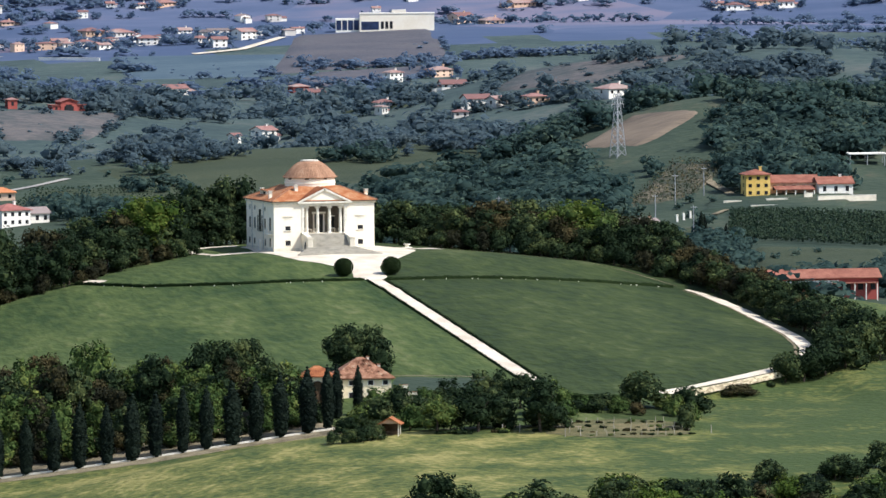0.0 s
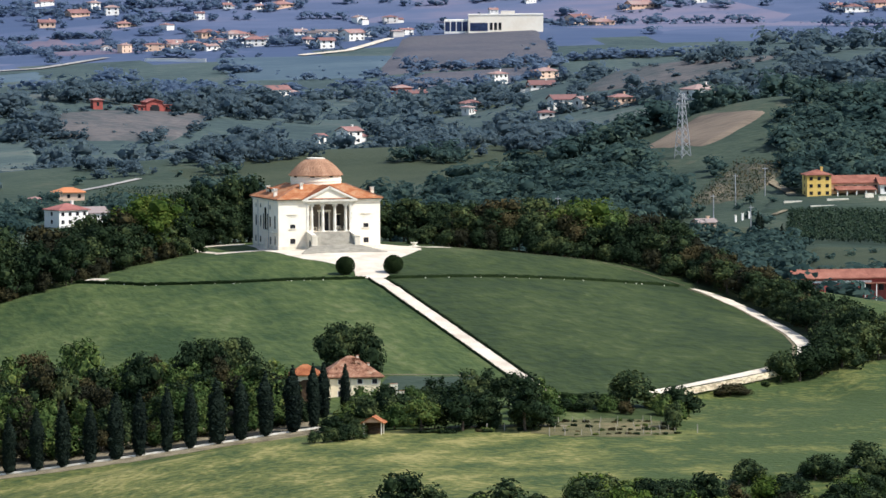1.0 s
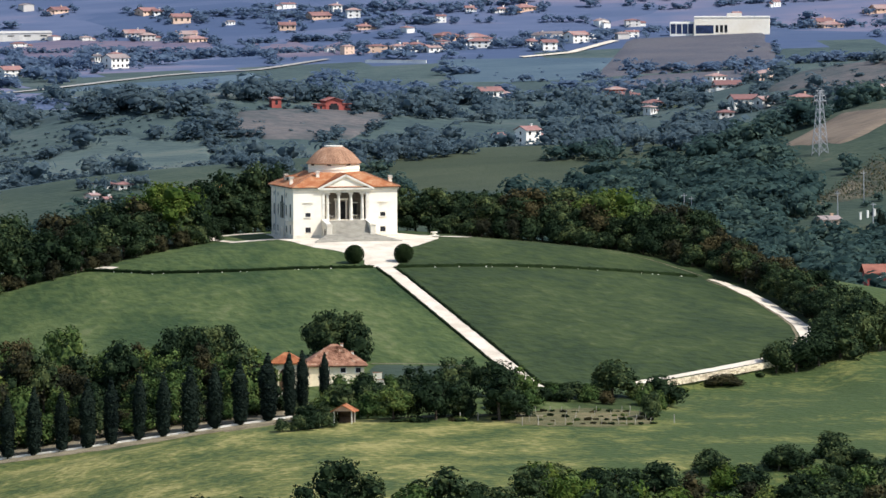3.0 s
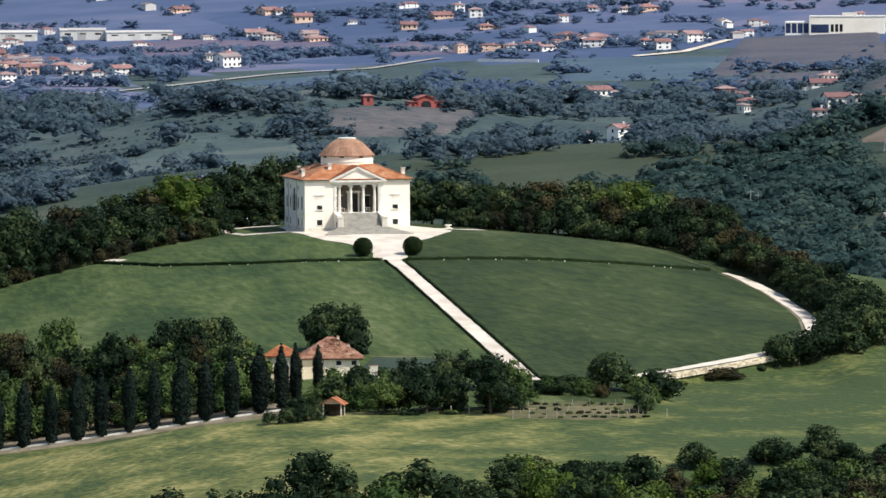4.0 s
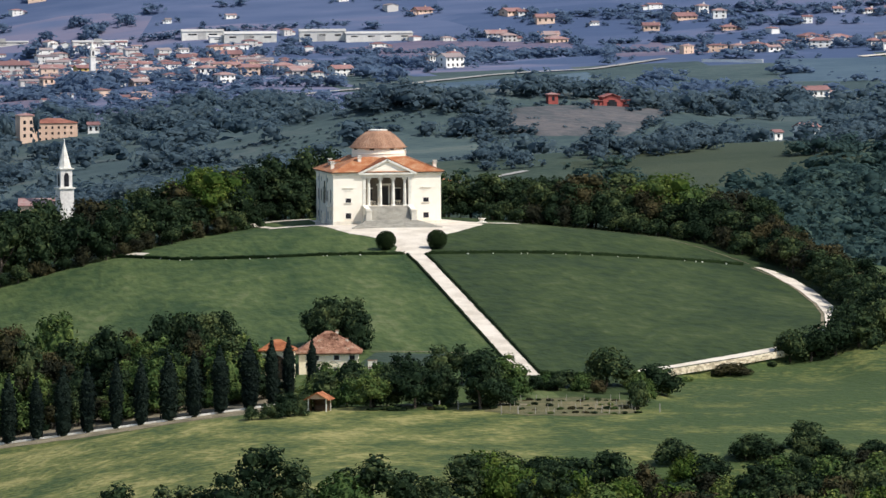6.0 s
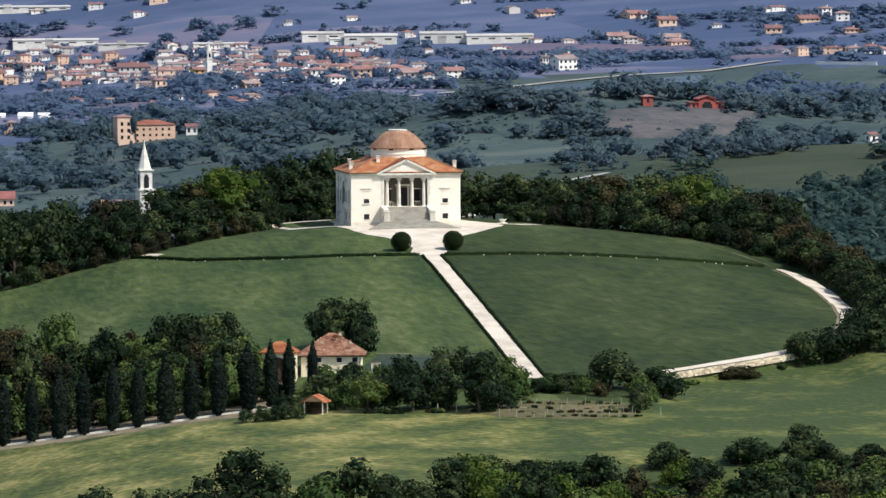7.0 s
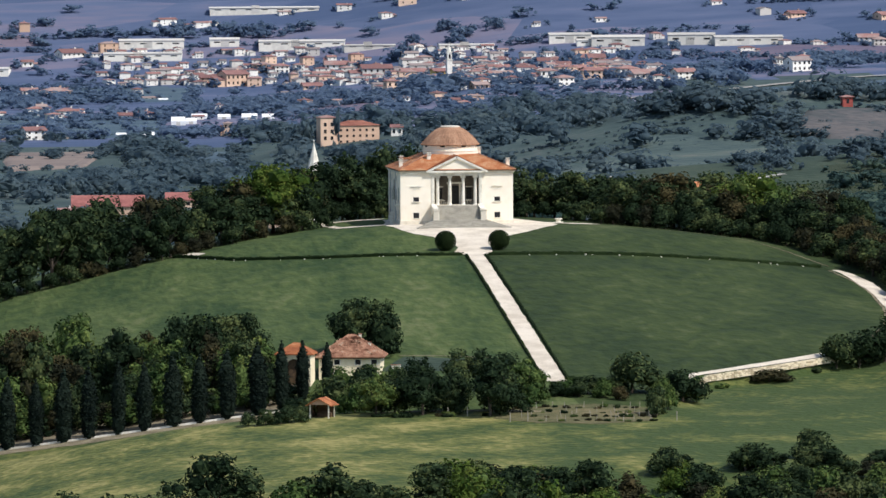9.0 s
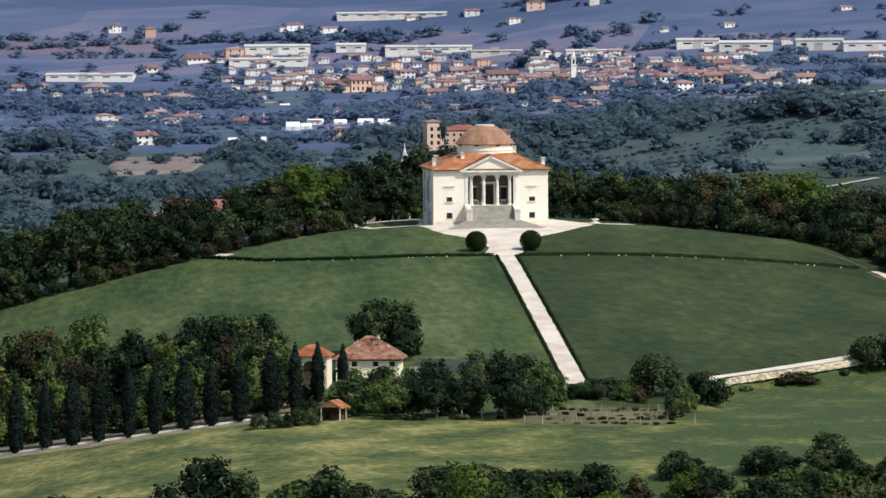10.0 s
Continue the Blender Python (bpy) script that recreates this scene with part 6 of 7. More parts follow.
# ---- roads of the plain ----
ribbon("country_road", [(289, 2045), (322, 2106), (353, 2152), (378, 2185), (405, 2213), (423, 2223), (451, 2228), (490, 2269)], 4.5, ASPHALT, "pale country road crossing the fields", 0.45, 2, 6)
ribbon("country_road", [(566, 2231), (578, 2235), (590, 2240), (604, 2259), (620, 2283)], 4.5, GRAVEL, "pale road climbing to the ridge", 0.4, 2, 4)
ribbon("farm_road", [(298, 672, 1.6), (310, 686, 2), (315, 712, 2.4), (318, 745, 2.6)], 2, BANK, "pale track beside the ochre farm", 0.4, 2, 5)
ribbon("country_lane", [(186, 1019), (198, 1027), (212, 1039)], 2.6, ASPHALT, "pale lane between the fields of the valley", 0.3, 2, 4)
for rx, ry in [(289, 2045), (322, 2106), (353, 2152), (378, 2185), (405, 2213), (423, 2223), (451, 2228), (490, 2269)] + [(186, 1019), (198, 1027), (212, 1039)] + [(566, 2231), (578, 2235), (590, 2240), (604, 2259), (620, 2283)]:
    CLEAR.append((rx, ry, 16 if ry > 1500 else 9, 90))
fw = thing("boundary_wall", Matrix.Translation((512, 2234, ground(512, 2234))) @ Matrix.Rotation(-0.63, 4, "Z"), "long low white boundary wall below the ridge", "wall")
part("wall", box(-14, 14, -0.3, 0.3, -2, 1.1), WHITEWALL, fw)
part("coping", box(-14.1, 14.1, -0.4, 0.4, 1.1, 1.25), STONE, fw)
CLEAR.append((512, 2234, 16, 120))


# ---- fields ----
FIELDS = []


def field(corners, mat, label, rough=0.10, lift=0.55, n=(16, 12)):
    """A draped field between four corners, near edge first, with an uneven border."""
    (ax, ay), (bx, by), (cx, cy), (dx, dy) = corners
    FIELDS.append(corners)
    lift += 0.03 * (len(FIELDS) % 8)
    verts, faces = [], []
    for j in range(n[1] + 1):
        for i in range(n[0] + 1):
            u, v = i / n[0], j / n[1]
            rim = 1.0 if i in (0, n[0]) or j in (0, n[1]) else 0.0
            u += rim * rough * 0.8 * noise.noise(Vector((ax * 0.1 + 5 * u, 5 * v, 1.0)))
            v += rim * rough * noise.noise(Vector((5 * u, ay * 0.1 + 5 * v, 6.0)))
            x = ax * (1 - u) * (1 - v) + bx * u * (1 - v) + cx * u * v + dx * (1 - u) * v
            y = ay * (1 - u) * (1 - v) + by * u * (1 - v) + cy * u * v + dy * (1 - u) * v
            verts.append((x, y, ground(x, y) + (-0.6 if rim else lift)))
    for j in range(n[1]):
        for i in range(n[0]):
            a = j * (n[0] + 1) + i
            faces.append((a, a + 1, a + n[0] + 2, a + n[0] + 1))
    me = to_mesh("field", np.array(verts), faces, mat)
    me.polygons.foreach_set("use_smooth", [True] * len(faces))
    return tagged(new("field", me), label, "field", kind="structure")


# the far fields get their haze from the material colour
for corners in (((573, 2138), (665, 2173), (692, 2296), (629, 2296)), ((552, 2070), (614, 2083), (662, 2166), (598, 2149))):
    field(corners, FARBROWN, "bare brown field on the ridge slope, painted mauve for haze")
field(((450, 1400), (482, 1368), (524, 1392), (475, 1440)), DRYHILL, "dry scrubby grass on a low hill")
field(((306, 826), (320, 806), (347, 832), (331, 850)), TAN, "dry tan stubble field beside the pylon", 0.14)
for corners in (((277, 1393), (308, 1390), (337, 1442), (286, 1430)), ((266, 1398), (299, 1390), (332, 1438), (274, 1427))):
    field(corners, DRYHILL, "dry scrubby grass on a low hill")
field(((170, 955), (222, 929), (238, 1004), (197, 1021)), PASTURE, "green field of low vines in the valley")
field(((408, 1440), (426, 1416), (440, 1424), (432, 1450)), PASTURE, "small green clearing on the wooded slope")
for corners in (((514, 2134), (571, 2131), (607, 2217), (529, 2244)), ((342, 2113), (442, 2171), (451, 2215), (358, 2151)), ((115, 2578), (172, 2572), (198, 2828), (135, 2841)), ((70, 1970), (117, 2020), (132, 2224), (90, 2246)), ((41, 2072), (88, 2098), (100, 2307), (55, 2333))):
    field(corners, FARGREEN, "green field of the plain, painted bluish for haze")
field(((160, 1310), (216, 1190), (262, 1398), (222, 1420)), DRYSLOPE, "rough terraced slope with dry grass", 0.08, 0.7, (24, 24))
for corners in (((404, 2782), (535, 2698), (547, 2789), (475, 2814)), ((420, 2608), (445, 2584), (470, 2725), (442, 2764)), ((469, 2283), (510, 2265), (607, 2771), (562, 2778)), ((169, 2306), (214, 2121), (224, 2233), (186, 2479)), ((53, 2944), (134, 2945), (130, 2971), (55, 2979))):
    field(corners, MAUVE, "brown field of the plain, painted mauve for haze")
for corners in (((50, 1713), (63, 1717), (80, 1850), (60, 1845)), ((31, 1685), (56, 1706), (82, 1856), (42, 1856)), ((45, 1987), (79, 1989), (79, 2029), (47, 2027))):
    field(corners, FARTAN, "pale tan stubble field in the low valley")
field(((86, 1599), (104, 1585), (129, 1824), (117, 1847)), FARGREEN, "green clearing in the low valley, painted bluish for haze")
field(((279, 701), (304, 710), (331, 762), (320, 778)), TERRACE, "dry terraced vineyard slope", 0.16)
field(((295, 679), (335, 667), (347, 696), (308, 710)), VALLEY, "rough grass yard below the ochre farm")
field(((272, 560), (304, 546), (320, 595), (289, 612)), PASTURE, "green field below the vineyard")
field(((250, 622), (281, 612), (290, 649), (264, 666)), PASTURE, "green field with stakes in the valley")


def plot(corners, u, v):
    (ax, ay), (bx, by), (cx, cy), (dx, dy) = corners
    return ax * (1 - u) * (1 - v) + bx * u * (1 - v) + cx * u * v + dx * (1 - u) * v, ay * (1 - u) * (1 - v) + by * u * (1 - v) + cy * u * v + dy * (1 - u) * v


def vine_rows(corners, rows, along, leaves, height, mat, label, seed, upslope=False):
    """Rows of vines in a four-cornered plot, with stakes where they run up the slope."""
    g = np.random.default_rng(seed)
    cents, nrms = [], []
    for row in range(rows):
        for k in range(along):
            a, b = (row + 0.5) / rows, (k + g.uniform(0, 1)) / along
            x, y = plot(corners, a, b) if upslope else plot(corners, b, a)
            for _ in range(leaves):
                px, py = x + g.uniform(-0.5, 0.5), y + g.uniform(-0.3, 0.3)
                cents.append((px, py, ground(px, py) + 0.5 + g.uniform(0.1, height)))
                nrms.append((g.normal() * 0.4, -0.7, 0.7))
    v, f = tufts(g, np.array(cents), np.array(nrms), 0.42)
    tagged(new("vineyard", to_mesh("vineyard", v, f, mat)), label, "vineyard", kind="stuff")


vine_rows(((286, 623), (321, 597), (340, 652), (303, 673)), 16, 110, 5, 1.5, VINES, "dark green vineyard in close parallel rows", 77)
vine_rows(((279, 701), (304, 710), (331, 762), (320, 778)), 15, 34, 2, 1.0, DRYVINES, "dry straggling vineyard on stakes up the slope", 78, True)
vine_rows(((170, 955), (222, 929), (238, 1004), (197, 1021)), 14, 60, 2, 0.7, VINES, "low green vines in rows across the valley field", 79)
stake = mesh_of("stake", box(-0.04, 0.04, -0.04, 0.04, -0.4, 1.7), BARK)
for row in range(15):
    for k in range(3):
        x, y = plot(((279, 701), (304, 710), (331, 762), (320, 778)), (row + 0.5) / 15, (k + dice2.uniform(0.1, 0.9)) / 3)
        st = tagged(new("stake", stake), "pale wooden vineyard stake", "stake", "stakes of the dry vineyard")
        st.matrix_basis = Matrix.Translation((x, y, ground(x, y) + 0.5))
for corners, reach in ((((286, 623), (321, 597), (340, 652), (303, 673)), 30), (((279, 701), (304, 710), (331, 762), (320, 778)), 80), (((295, 679), (335, 667), (347, 696), (308, 710)), 20), (((272, 560), (304, 546), (320, 595), (289, 612)), 30)):
    for v in (0.15, 0.5, 0.85):
        a, b = plot(corners, 0, v), plot(corners, 1, v)
        CLEAR.append(((a[0] + b[0]) / 2, (a[1] + b[1]) / 2, abs(b[0] - a[0]) / 2 - 2, reach))

# ---- pylon and poles ----
def pylon(x, y, h):
    p = thing("pylon", Matrix.Translation((x, y, ground(x, y))) @ Matrix.Rotation(0.4, 4, "Z"), "grey steel lattice electricity pylon", "pylon")

    def strut(a, b, r, name="brace"):
        a, b = Vector(a), Vector(b)
        bm = bmesh.new()
        bmesh.ops.create_cone(bm, segments=5, radius1=r, radius2=r, depth=(b - a).length, cap_ends=True, matrix=Matrix.Translation((a + b) / 2) @ (b - a).to_track_quat("Z", "Y").to_matrix().to_4x4())
        part(name, bm, STEEL, p)

    def half(z):
        return 1.35 * (1 - z / h) + 0.35
    for sx in (-1, 1):
        for sy in (-1, 1):
            strut((sx * half(0), sy * half(0), -1), (sx * half(h), sy * half(h), h), 0.13, "leg")
    n = 8
    for k in range(n):
        a, b = h * k / n, h * (k + 1) / n
        ha, hb = half(a), half(b)
        for s in (-1, 1):
            strut((-ha, s * ha, a), (hb, s * hb, b), 0.07)
            strut((ha, s * ha, a), (-hb, s * hb, b), 0.07)
            strut((s * ha, -ha, a), (s * hb, hb, b), 0.07)
    for z, w in ((h * 0.84, 2.2), (h * 0.92, 1.9), (h, 1.4)):
        strut((-w, 0, z), (w, 0, z), 0.12, "cross_arm")
        for s in (-1, 1):
            strut((s * w, 0, z), (s * w, 0, z - 1.0), 0.07, "insulator")
            strut((s * w, 0, z), (0, 0, z + 0.9), 0.06)
    return p


pylon(311, 800, 17.5)
CLEAR.append((311, 800, 4, 70))
CLEAR.append((329, 838, 17, 66))
for x, y, h in ((249, 709, 7.5), (251.5, 711, 6.2), (279, 664, 8.5), (282, 640, 8.0), (296, 700, 8.5), (308, 712, 8.0)):
    p = thing("utility_pole", Matrix.Translation((x, y, ground(x, y))), "weathered wooden utility pole", "utility pole", "utility poles")
    part("pole", lathe([(0.16, -1), (0.14, h * 0.5), (0.1, h)], 7), STEEL, p)
    part("crossbar", box(-0.8, 0.8, -0.06, 0.06, h - 0.7, h - 0.55), STEEL, p)
    CLEAR.append((x, y, 1.5, 22))
for x, y, h in ((286, 667, 1.8), (288.5, 669, 1.8), (291, 671, 1.8)):
    gp = thing("gate_pillar", Matrix.Translation((x, y, ground(x, y))), "white plastered gate pillar with a small cap", "pillar", "white gate pillars")
    part("shaft", box(-0.26, 0.26, -0.26, 0.26, -1.5, h, 0.03), WHITEWALL, gp)
    part("cap", box(-0.36, 0.36, -0.36, 0.36, h, h + 0.15, 0.03), STONE, gp)
    CLEAR.append((x, y, 1.5, 50))

# ---- woods of the valley and the plain ----
def template(seed, n, cores):
    """A unit tree whose lobed crown comes down to the ground."""
    g = np.random.default_rng(seed)
    turns = g.uniform(0, 6.28, 8)
    lob = [(0, 0, 0.52, 0.36)] + [(0.34 * math.cos(a), 0.34 * math.sin(a), h, g.uniform(0.18, 0.27)) for a, h in zip(turns, (0.16, 0.22, 0.30, 0.42, 0.5, 0.62, 0.70, 0.76))]
    lob = np.array(lob)
    pick = g.choice(len(lob), n, p=lob[:, 3] ** 2 / (lob[:, 3] ** 2).sum())
    d = g.normal(0, 1, (n, 3))
    d[:, 2] += 0.5
    d /= np.linalg.norm(d, axis=1)[:, None]
    c = lob[pick, :3] + d * lob[pick, 3:4] * g.uniform(0.84, 1.08, (n, 1))
    v, f = tufts(g, c, d * 1.9, 1.08 / n ** 0.5)
    few = lob[cores]
    cv = np.concatenate([ICO_V * r * 0.72 * g.uniform(0.8, 1.15, (len(ICO_V), 1)) + (x, y, z) for x, y, z, r in few])
    tris = np.concatenate([ICO_F + k * len(ICO_V) for k in range(len(few))])
    return np.concatenate([cv, v]), tris, f + len(cv)


NEAR_TREES = [template(300 + k, 105, [0, 2, 4, 6]) for k in range(7)]
FAR_TREES = [template(320 + k, 46, [0, 2, 5]) for k in range(7)]
PLAIN_TREES = [template(360 + k, 26, [0, 4]) for k in range(7)]
LOW_BUSHES = [template(340 + k, 22, [0, 2]) for k in range(4)]


def woods(name, spots, mat, label):
    """One object of many small trees: spots are (x, y, height, spread)."""
    g = np.random.default_rng(len(spots))
    vs, fs, base = [], [], 0
    for x, y, h, s in spots:
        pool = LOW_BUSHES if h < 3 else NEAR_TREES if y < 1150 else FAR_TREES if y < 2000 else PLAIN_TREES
        tv, tt, tq = pool[g.integers(len(pool))]
        a = g.uniform(0, 6.28)
        c, sn = math.cos(a), math.sin(a)
        w = h * s
        p = np.stack([(tv[:, 0] * c - tv[:, 1] * sn) * w + x, (tv[:, 0] * sn + tv[:, 1] * c) * w + y, tv[:, 2] * h + ground(x, y)], 1)
        vs.append(p)
        fs.append((tt + base).tolist())
        fs.append((tq + base).tolist())
        base += len(p)
    tagged(new(name, to_mesh(name, np.concatenate(vs), [q for part_list in fs for q in part_list], mat)), label, "woodland", kind="stuff").data.polygons.foreach_set("use_smooth", [True] * (len(fs) and sum(len(q) for q in fs)))


def is_clear(x, y, h):
    for cx, cy, w, reach in CLEAR:
        if cy - reach < y < cy + 8:
            d = cy - y
            ax = cx - d * (cx + 330) / (cy + 1780)
            if abs(x - ax) < w + 1.5 + 0.02 * max(0, d) and h > 0.034 * d:
                return True
    return False


# wooded patches, district by district: x, y, half width, half depth, height of the trees
FAR_LEFT = ((470, 2028, 16, 75, 7), (343, 1452, 12, 16, 8), (472, 1948, 11, 22, 8), (365, 1450, 8, 16, 8), (462, 1816, 7, 22, 8), (253, 1068, 22, 16, 7), (334, 1377, 19, 22, 7), (387, 1388, 16, 29, 7), (305, 1043, 15, 16, 7), (335, 1071, 10, 16, 8), (415, 1346, 9, 22, 8), (342, 1058, 10, 16, 7), (417, 1312, 9, 22, 7), (298, 850, 14, 16, 7), (431, 1293, 13, 22, 7), (297, 812, 10, 13, 7), (602, 2172, 10, 20, 6), (425, 1429, 12, 16, 6), (296, 1453, 8, 16, 6), (445, 2060, 7, 22, 6))
CONIFERS = ((660, 2108, 13, 16, 10), (640, 2140, 5, 10, 8))
RIGHT_SLOPE = ((497, 1342, 25, 16, 7), (525, 1335, 33, 21, 8), (371, 808, 21, 26, 8), (342, 775, 16, 25, 8), (325, 792, 11, 16, 8), (465, 1349, 8, 13, 7), (368, 759, 9, 32, 8), (506, 1402, 12, 12, 7), (322, 858, 6, 16, 6), (463, 1315, 6, 22, 6))
VALLEY_WOODS = ((292, 783, 11, 19, 9), (271, 786, 19, 31, 9), (252, 799, 11, 31, 9), (263, 716, 17, 34, 9), (296, 759, 6, 16, 6), (332, 749, 14, 14, 7), (346, 738, 20, 15, 7), (339, 662, 6, 17, 8), (199, 1031, 12, 10, 5), (220, 1002, 5, 13, 8), (232, 982, 5, 11, 6), (211, 1075, 10, 16, 5), (277, 603, 7, 19, 7), (275, 631, 7, 17, 7))
PYLON_WOODS = ((289, 788, 9, 26, 8.0), (285, 743, 7, 30, 7.0), (317, 779, 11, 12, 7.0), (334, 782, 9, 19, 8.0), (269, 735, 9, 35, 8.0), (308, 782, 5, 7, 5.0))
LANE_TREES = ((235, 1040, 12, 9, 5.0), (210, 1047, 10, 10, 5.0))
EAST_WOODS = ((161, 1416, 17, 16, 8), (190, 1603, 14, 22, 8), (211, 1469, 11, 16, 6), (273, 1835, 10, 22, 6), (229, 1446, 11, 15, 7), (246, 1445, 11, 16, 8), (263, 1430, 14, 14, 8), (265, 1404, 8, 9, 8), (315, 1442, 11, 16, 8), (434, 2029, 11, 22, 8), (253, 1991, 13, 51, 6), (357, 2213, 10, 46, 7), (113, 1121, 20, 75, 8), (439, 2190, 9, 16, 6), (388, 2296, 10, 52, 6), (286, 1447, 11, 12, 8))
WEST_WOODS = ((153, 1607, 12, 36, 8), (173, 1643, 10, 16, 8), (133, 1678, 9, 16, 8), (154, 1891, 8, 22, 8), (149, 1973, 9, 75, 8), (87, 1632, 16, 69, 7), (60, 1580, 13, 74, 7), (113, 1530, 11, 75, 7), (209, 1754, 14, 75, 9), (268, 1898, 19, 67, 7), (244, 1445, 15, 14, 8), (253, 1404, 11, 12, 8), (301, 2843, 9, 18, 10), (250, 2304, 9, 75, 9), (199, 2409, 41, 75, 6), (231, 2958, 57, 11, 7), (327, 2883, 16, 11, 8), (63, 1443, 9, 65, 7))
DARK_HILL = ((9, 1715, 22, 16, 8), (20, 1933, 18, 22, 8), (-12, 1310, 23, 16, 8), (-1, 1524, 19, 22, 8), (94, 1829, 12, 75, 8), (52, 1528, 10, 51, 7), (80, 2481, 15, 75, 7), (59, 2552, 15, 75, 7))
near_spots, mid_spots, far_spots = [], [], []
g2 = random.Random(41)


def sort_in(spot):
    (near_spots if spot[1] < 1040 else mid_spots if spot[1] < 2000 else far_spots).append(spot)


for district in (FAR_LEFT, CONIFERS, RIGHT_SLOPE, VALLEY_WOODS, PYLON_WOODS, LANE_TREES, EAST_WOODS, WEST_WOODS, DARK_HILL):
    for cx, cy, rx, ry, tall in district:
        gap = 5.2 if cy < 1150 else 5.8 if cy < 2000 else 7.0
        for k in range(int(math.pi * rx * ry / (gap * gap * 1.5))):
            r, a = g2.random() ** 0.5, g2.uniform(0, 6.28)
            x, y = cx + rx * r * math.cos(a), cy + ry * r * math.sin(a)
            h = tall * g2.uniform(0.55, 1.0) * (1.0 if r < 0.7 else 0.72)
            if not is_clear(x, y, h):
                sort_in((x, y, h, 0.42 if district is CONIFERS else g2.uniform(1.2, 1.8)))


# tall dark groups of trees between the houses of the town
for cx, cy, count, tall in ((303, 2880, 9, 9), (314, 2833, 8, 9), (244, 2240, 10, 7), (285, 2294, 9, 7), (289, 2250, 10, 7), (357, 2651, 6, 10), (311, 2264, 5, 6), (394, 2760, 8, 7), (363, 2809, 7, 6), (346, 2890, 8, 8), (319, 2911, 9, 8), (420, 2813, 8, 7), (268, 2893, 5, 7), (380, 2865, 7, 7)):
    for k in range(count // 2):
        far_spots.append((cx + g2.uniform(-1, 1) * count * 0.6, cy + g2.uniform(-12, 12), tall * g2.uniform(0.45, 0.8), g2.uniform(0.7, 1.2)))
for spot in GARDEN_TREES:
    sort_in(spot)


def in_field(x, y):
    for c in FIELDS:
        if min(p[0] for p in c) - 2 < x < max(p[0] for p in c) + 2 and min(p[1] for p in c) - 3 < y < max(p[1] for p in c) + 3:
            s = [(c[k - 3][0] - c[k][0]) * (y - c[k][1]) - (c[k - 3][1] - c[k][1]) * (x - c[k][0]) for k in range(4)]
            if min(s) > 0 or max(s) < 0:
                return True
    return False


def density(x, y):
    """How likely a tree is to stand at (x, y), outside the patches."""
    n = noise.noise(Vector((x / 95, y / 210, 0.3))) + 0.5 * noise.noise(Vector((x / 34, y / 80, 7.3)))
    if x > 222 and 850 < y < 1115 and x < (315 if y < 950 else 372):
        return 0.015
    if 150 < x < 222 and 960 < y < 1135:
        return 0.06
    if in_field(x, y):
        return 0.02
    if y < 820:
        return 1.0 if n > -0.45 else 0.6
    if 120 < x < 275 and 1130 < y < 1450:
        return 0.10
    if y < 1350:
        return 0.8 if x > 300 and n > -0.3 else 0.6 if n > 0.1 else 0.12
    if y < 2150:
        return 0.6 if n > 0.18 else 0.10
    if ((x - 270) / 130) ** 2 + ((y - 2680) / 230) ** 2 < 1:
        return 0.14
    strip = noise.noise(Vector((x / 150, y / 26, 4.4)))
    return 0.8 if strip > 0.28 or n > 0.5 else 0.012


y = 52.0
while y < 3020:
    step = 9.6 if y < 900 else 10.8 if y < 1500 else 12.5
    x0, x1 = -190 + (y + 1694) * 0.045, -470 + (y + 1810) * 0.350
    x = x0
    while x < x1:
        px, py = x + g2.uniform(-0.5, 0.5) * step, y + g2.uniform(-0.6, 0.6) * step
        x += step
        h = g2.uniform(5.0, 8.6) * (0.62 if 840 < py < 975 and px < 262 else 0.72 if 760 < py < 860 and px > 215 else 1.0 if py < 2000 else 0.62)
        if g2.random() > density(px, py) * 0.85:
            # low bushes on the open slopes
            if not (1110 < py < 1640 or 640 < py < 850) or g2.random() < 0.55 or is_clear(px, py, 1.6):
                continue
            sort_in((px, py, g2.uniform(1.0, 2.0), g2.uniform(1.6, 2.8)))
            continue
        if is_clear(px, py, h):
            continue
        over = px - py * (px + 330) / (py + 1780)
        if -95 < over < 52 and py < 720:
            continue
        if ((px / 30) ** 2 + (py / 45) ** 2 < 1) or (py < 62 and abs(px) > 100):
            continue
        sort_in((px, py, h, g2.uniform(1.2, 1.75) if py < 2000 else g2.uniform(1.6, 2.6)))
    y += step * (1.35 if y < 900 else 1.8)
# scrub on the slope below the ochre farm
for k in range(240):
    x, y = g2.uniform(252, 350), g2.uniform(590, 800)
    h = g2.uniform(0.7, 2.4)
    if not in_field(x, y) and not is_clear(x, y, h + 1.2):
        near_spots.append((x, y, h, g2.uniform(1.3, 2.2)))
# hedges and scrub along the edges of the fields
for corners in FIELDS:
    if corners[0][1] < 900:
        continue
    for (ax, ay), (bx, by) in zip(corners, corners[1:] + corners[:1]):
        d, length = 0.0, math.hypot(bx - ax, by - ay)
        while d < length:
            d += g2.uniform(1.5, 6.0) if g2.random() < 0.85 else g2.uniform(10, 30)
            x, y = ax + (bx - ax) * d / length + g2.uniform(-1.5, 1.5), ay + (by - ay) * d / length + g2.uniform(-2.5, 2.5)
            h = g2.uniform(0.8, 2.6) if g2.random() < 0.8 else g2.uniform(3, 4.5)
            if not is_clear(x, y, h):
                sort_in((x, y, h, g2.uniform(1.4, 2.4)))
    for k in range(9):
        x, y = plot(corners, g2.uniform(0.08, 0.92), g2.uniform(0.08, 0.92))
        if not is_clear(x, y, 1.6):
            sort_in((x, y, g2.uniform(0.7, 2.4), g2.uniform(1.3, 2.2)))
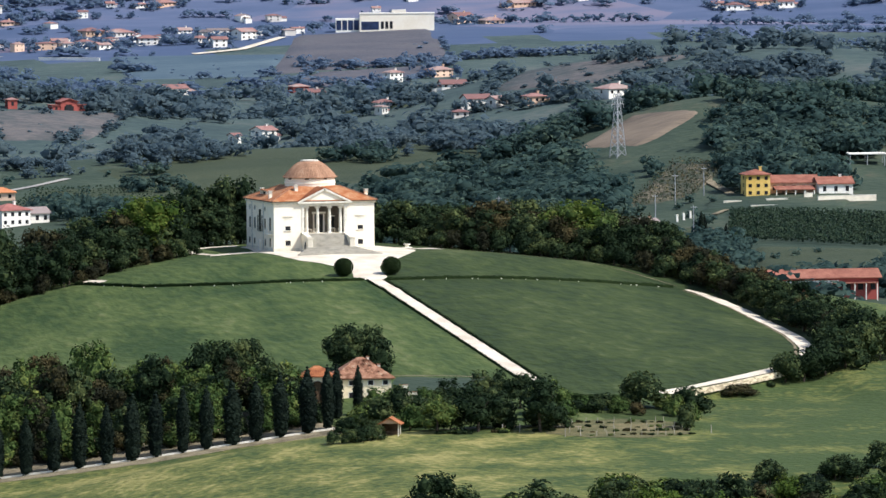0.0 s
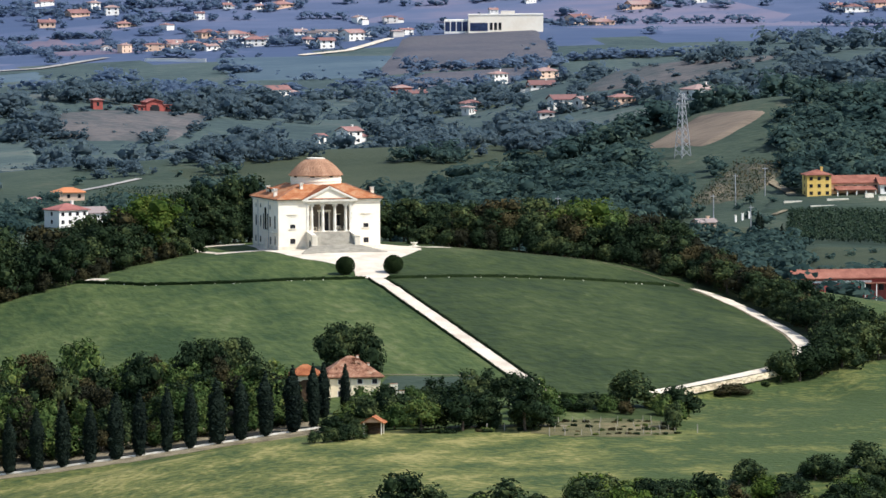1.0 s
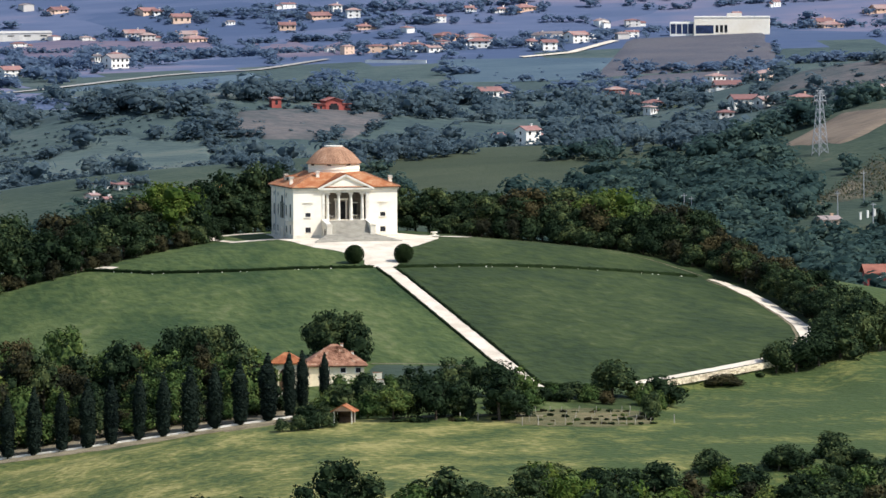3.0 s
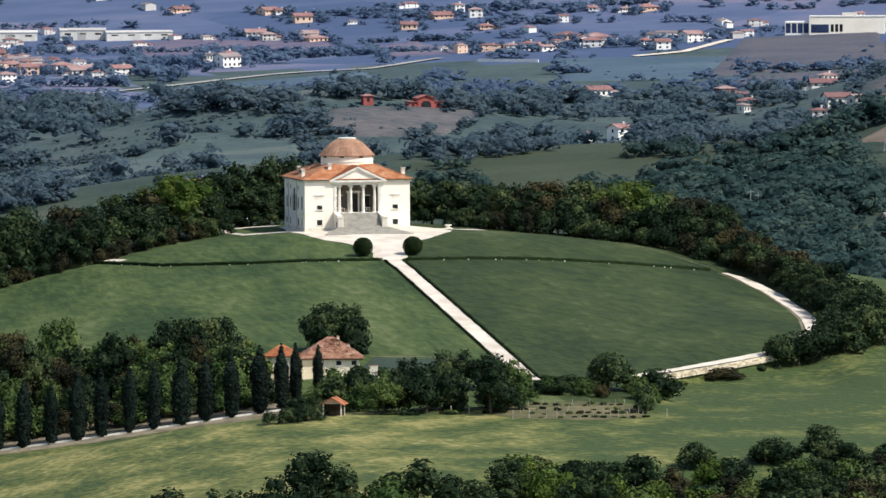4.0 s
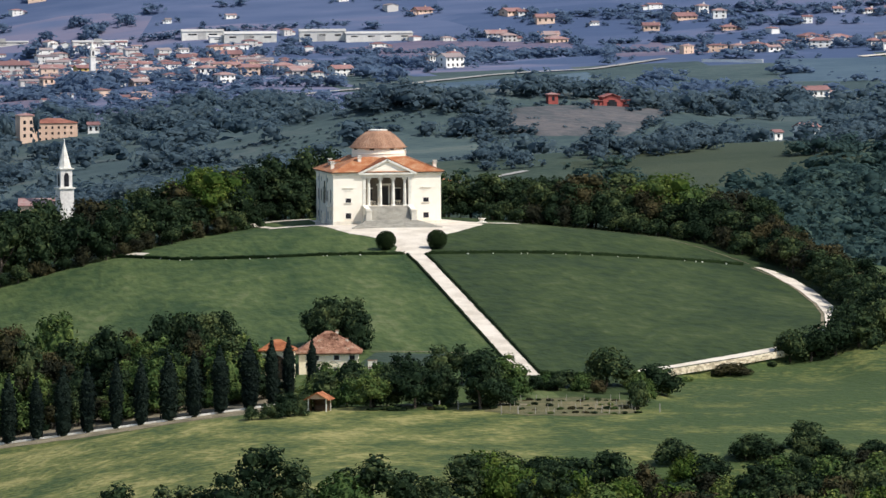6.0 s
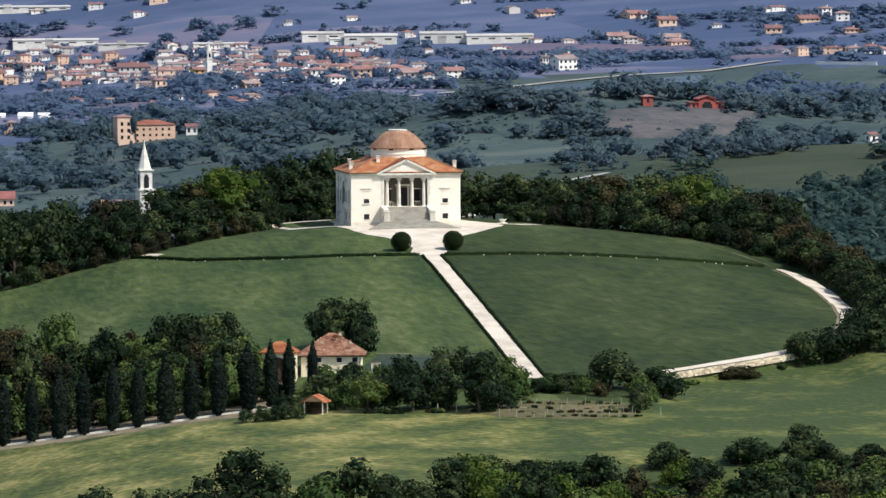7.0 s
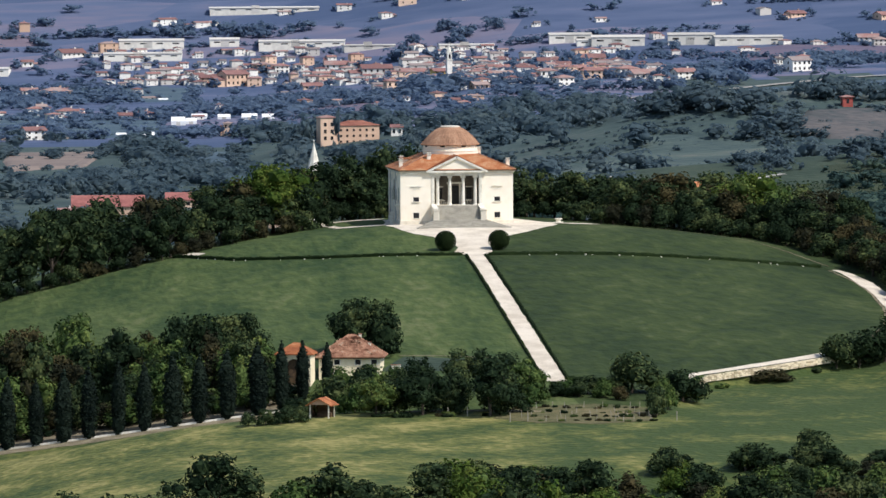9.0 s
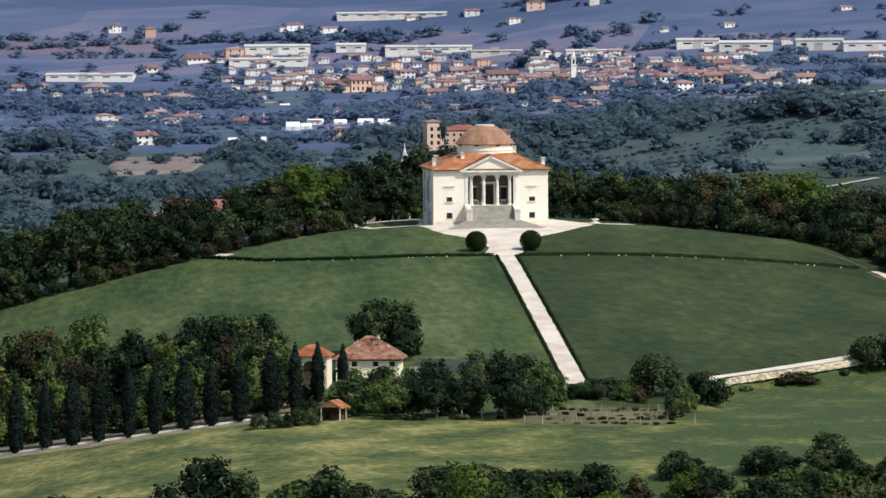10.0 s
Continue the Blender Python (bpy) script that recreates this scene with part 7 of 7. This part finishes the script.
# hedgerows that cross the plain, and lines of low scrub on the terraced slopes
for k in range(130):
    y, x, left_over = g2.uniform(1960, 3010), g2.uniform(0, 1150), g2.uniform(40, 200)
    tilt, tall = g2.uniform(-0.25, 0.1), g2.uniform(2.2, 4.4)
    while left_over > 0:
        gap = g2.uniform(3.0, 6.5)
        x, y, left_over = x + gap, y + gap * tilt + g2.uniform(-1, 1), left_over - gap
        h = tall * g2.uniform(0.6, 1.25)
        if ((x - 270) / 120) ** 2 + ((y - 2680) / 220) ** 2 > 1 and -460 + (y + 1810) * 0.345 > x and not is_clear(x, y, h):
            far_spots.append((x, y, h, g2.uniform(1.5, 2.4)))
for k in range(170):
    y, x, left_over = g2.uniform(1150, 1440), g2.uniform(120, 260), g2.uniform(12, 50)
    while left_over > 0:
        gap = g2.uniform(2.0, 5.0)
        x, y, left_over = x + gap, y + g2.uniform(-1.0, 0.8), left_over - gap
        if not is_clear(x, y, 1.2):
            mid_spots.append((x, y, g2.uniform(0.5, 1.3), g2.uniform(1.6, 2.6)))
mid_spots += [(284, 1441, 6.5, 1.3), (298, 1443, 7.5, 1.2), (303.5, 1447, 7.0, 1.3), (320, 1441, 7.5, 1.3), (288, 1452, 8.5, 1.2), (312, 1452, 8.5, 1.3), (326, 1446, 7.0, 1.4), (278, 1445, 7.0, 1.3), (302, 1428, 2.6, 1.6), (316.5, 1427, 2.4, 1.7)]
mid_spots += [(146.6, 1668, 13.0, 0.24), (137.2, 1672, 11.5, 0.5), (134, 1674, 10.5, 0.6)]
# bushes of the garden below the ochre farm
for x, y, h in ((279.7, 617.6, 3.6), (282.8, 606.6, 4.4), (287.7, 609.3, 3.0), (276.1, 646.1, 3.4), (270.5, 650.4, 4.0), (272.6, 644, 3.6), (278.2, 639.6, 2.2), (291.4, 672.4, 2.6), (289.3, 650.9, 4.2), (286.4, 648, 3.4), (279.3, 685, 3.4), (283, 690, 3.0), (279, 575, 2.6), (285, 581, 2.2), (292, 586, 2.4), (300, 590, 2.2), (276, 596, 1.4), (294, 690, 2.2), (300, 700, 3.0), (305, 694, 2.4), (268, 628, 3.0), (266, 640, 3.6)):
    near_spots.append((x, y, h, 1.3))
# closer wood on the slope round the ochre farm
for k in range(330):
    x, y, h = g2.uniform(236, 430), g2.uniform(560, 872), g2.uniform(4.0, 8.5)
    if in_field(x, y) or ((x - 331) / 24) ** 2 + ((y - 825) / 32) ** 2 < 1 or is_clear(x, y, h):
        continue
    near_spots.append((x, y, h, g2.uniform(1.2, 1.8)))
near_spots.append((145.7, 756, 9.5, 0.42))
# haze over these woods is in the leaf colour, stronger with distance
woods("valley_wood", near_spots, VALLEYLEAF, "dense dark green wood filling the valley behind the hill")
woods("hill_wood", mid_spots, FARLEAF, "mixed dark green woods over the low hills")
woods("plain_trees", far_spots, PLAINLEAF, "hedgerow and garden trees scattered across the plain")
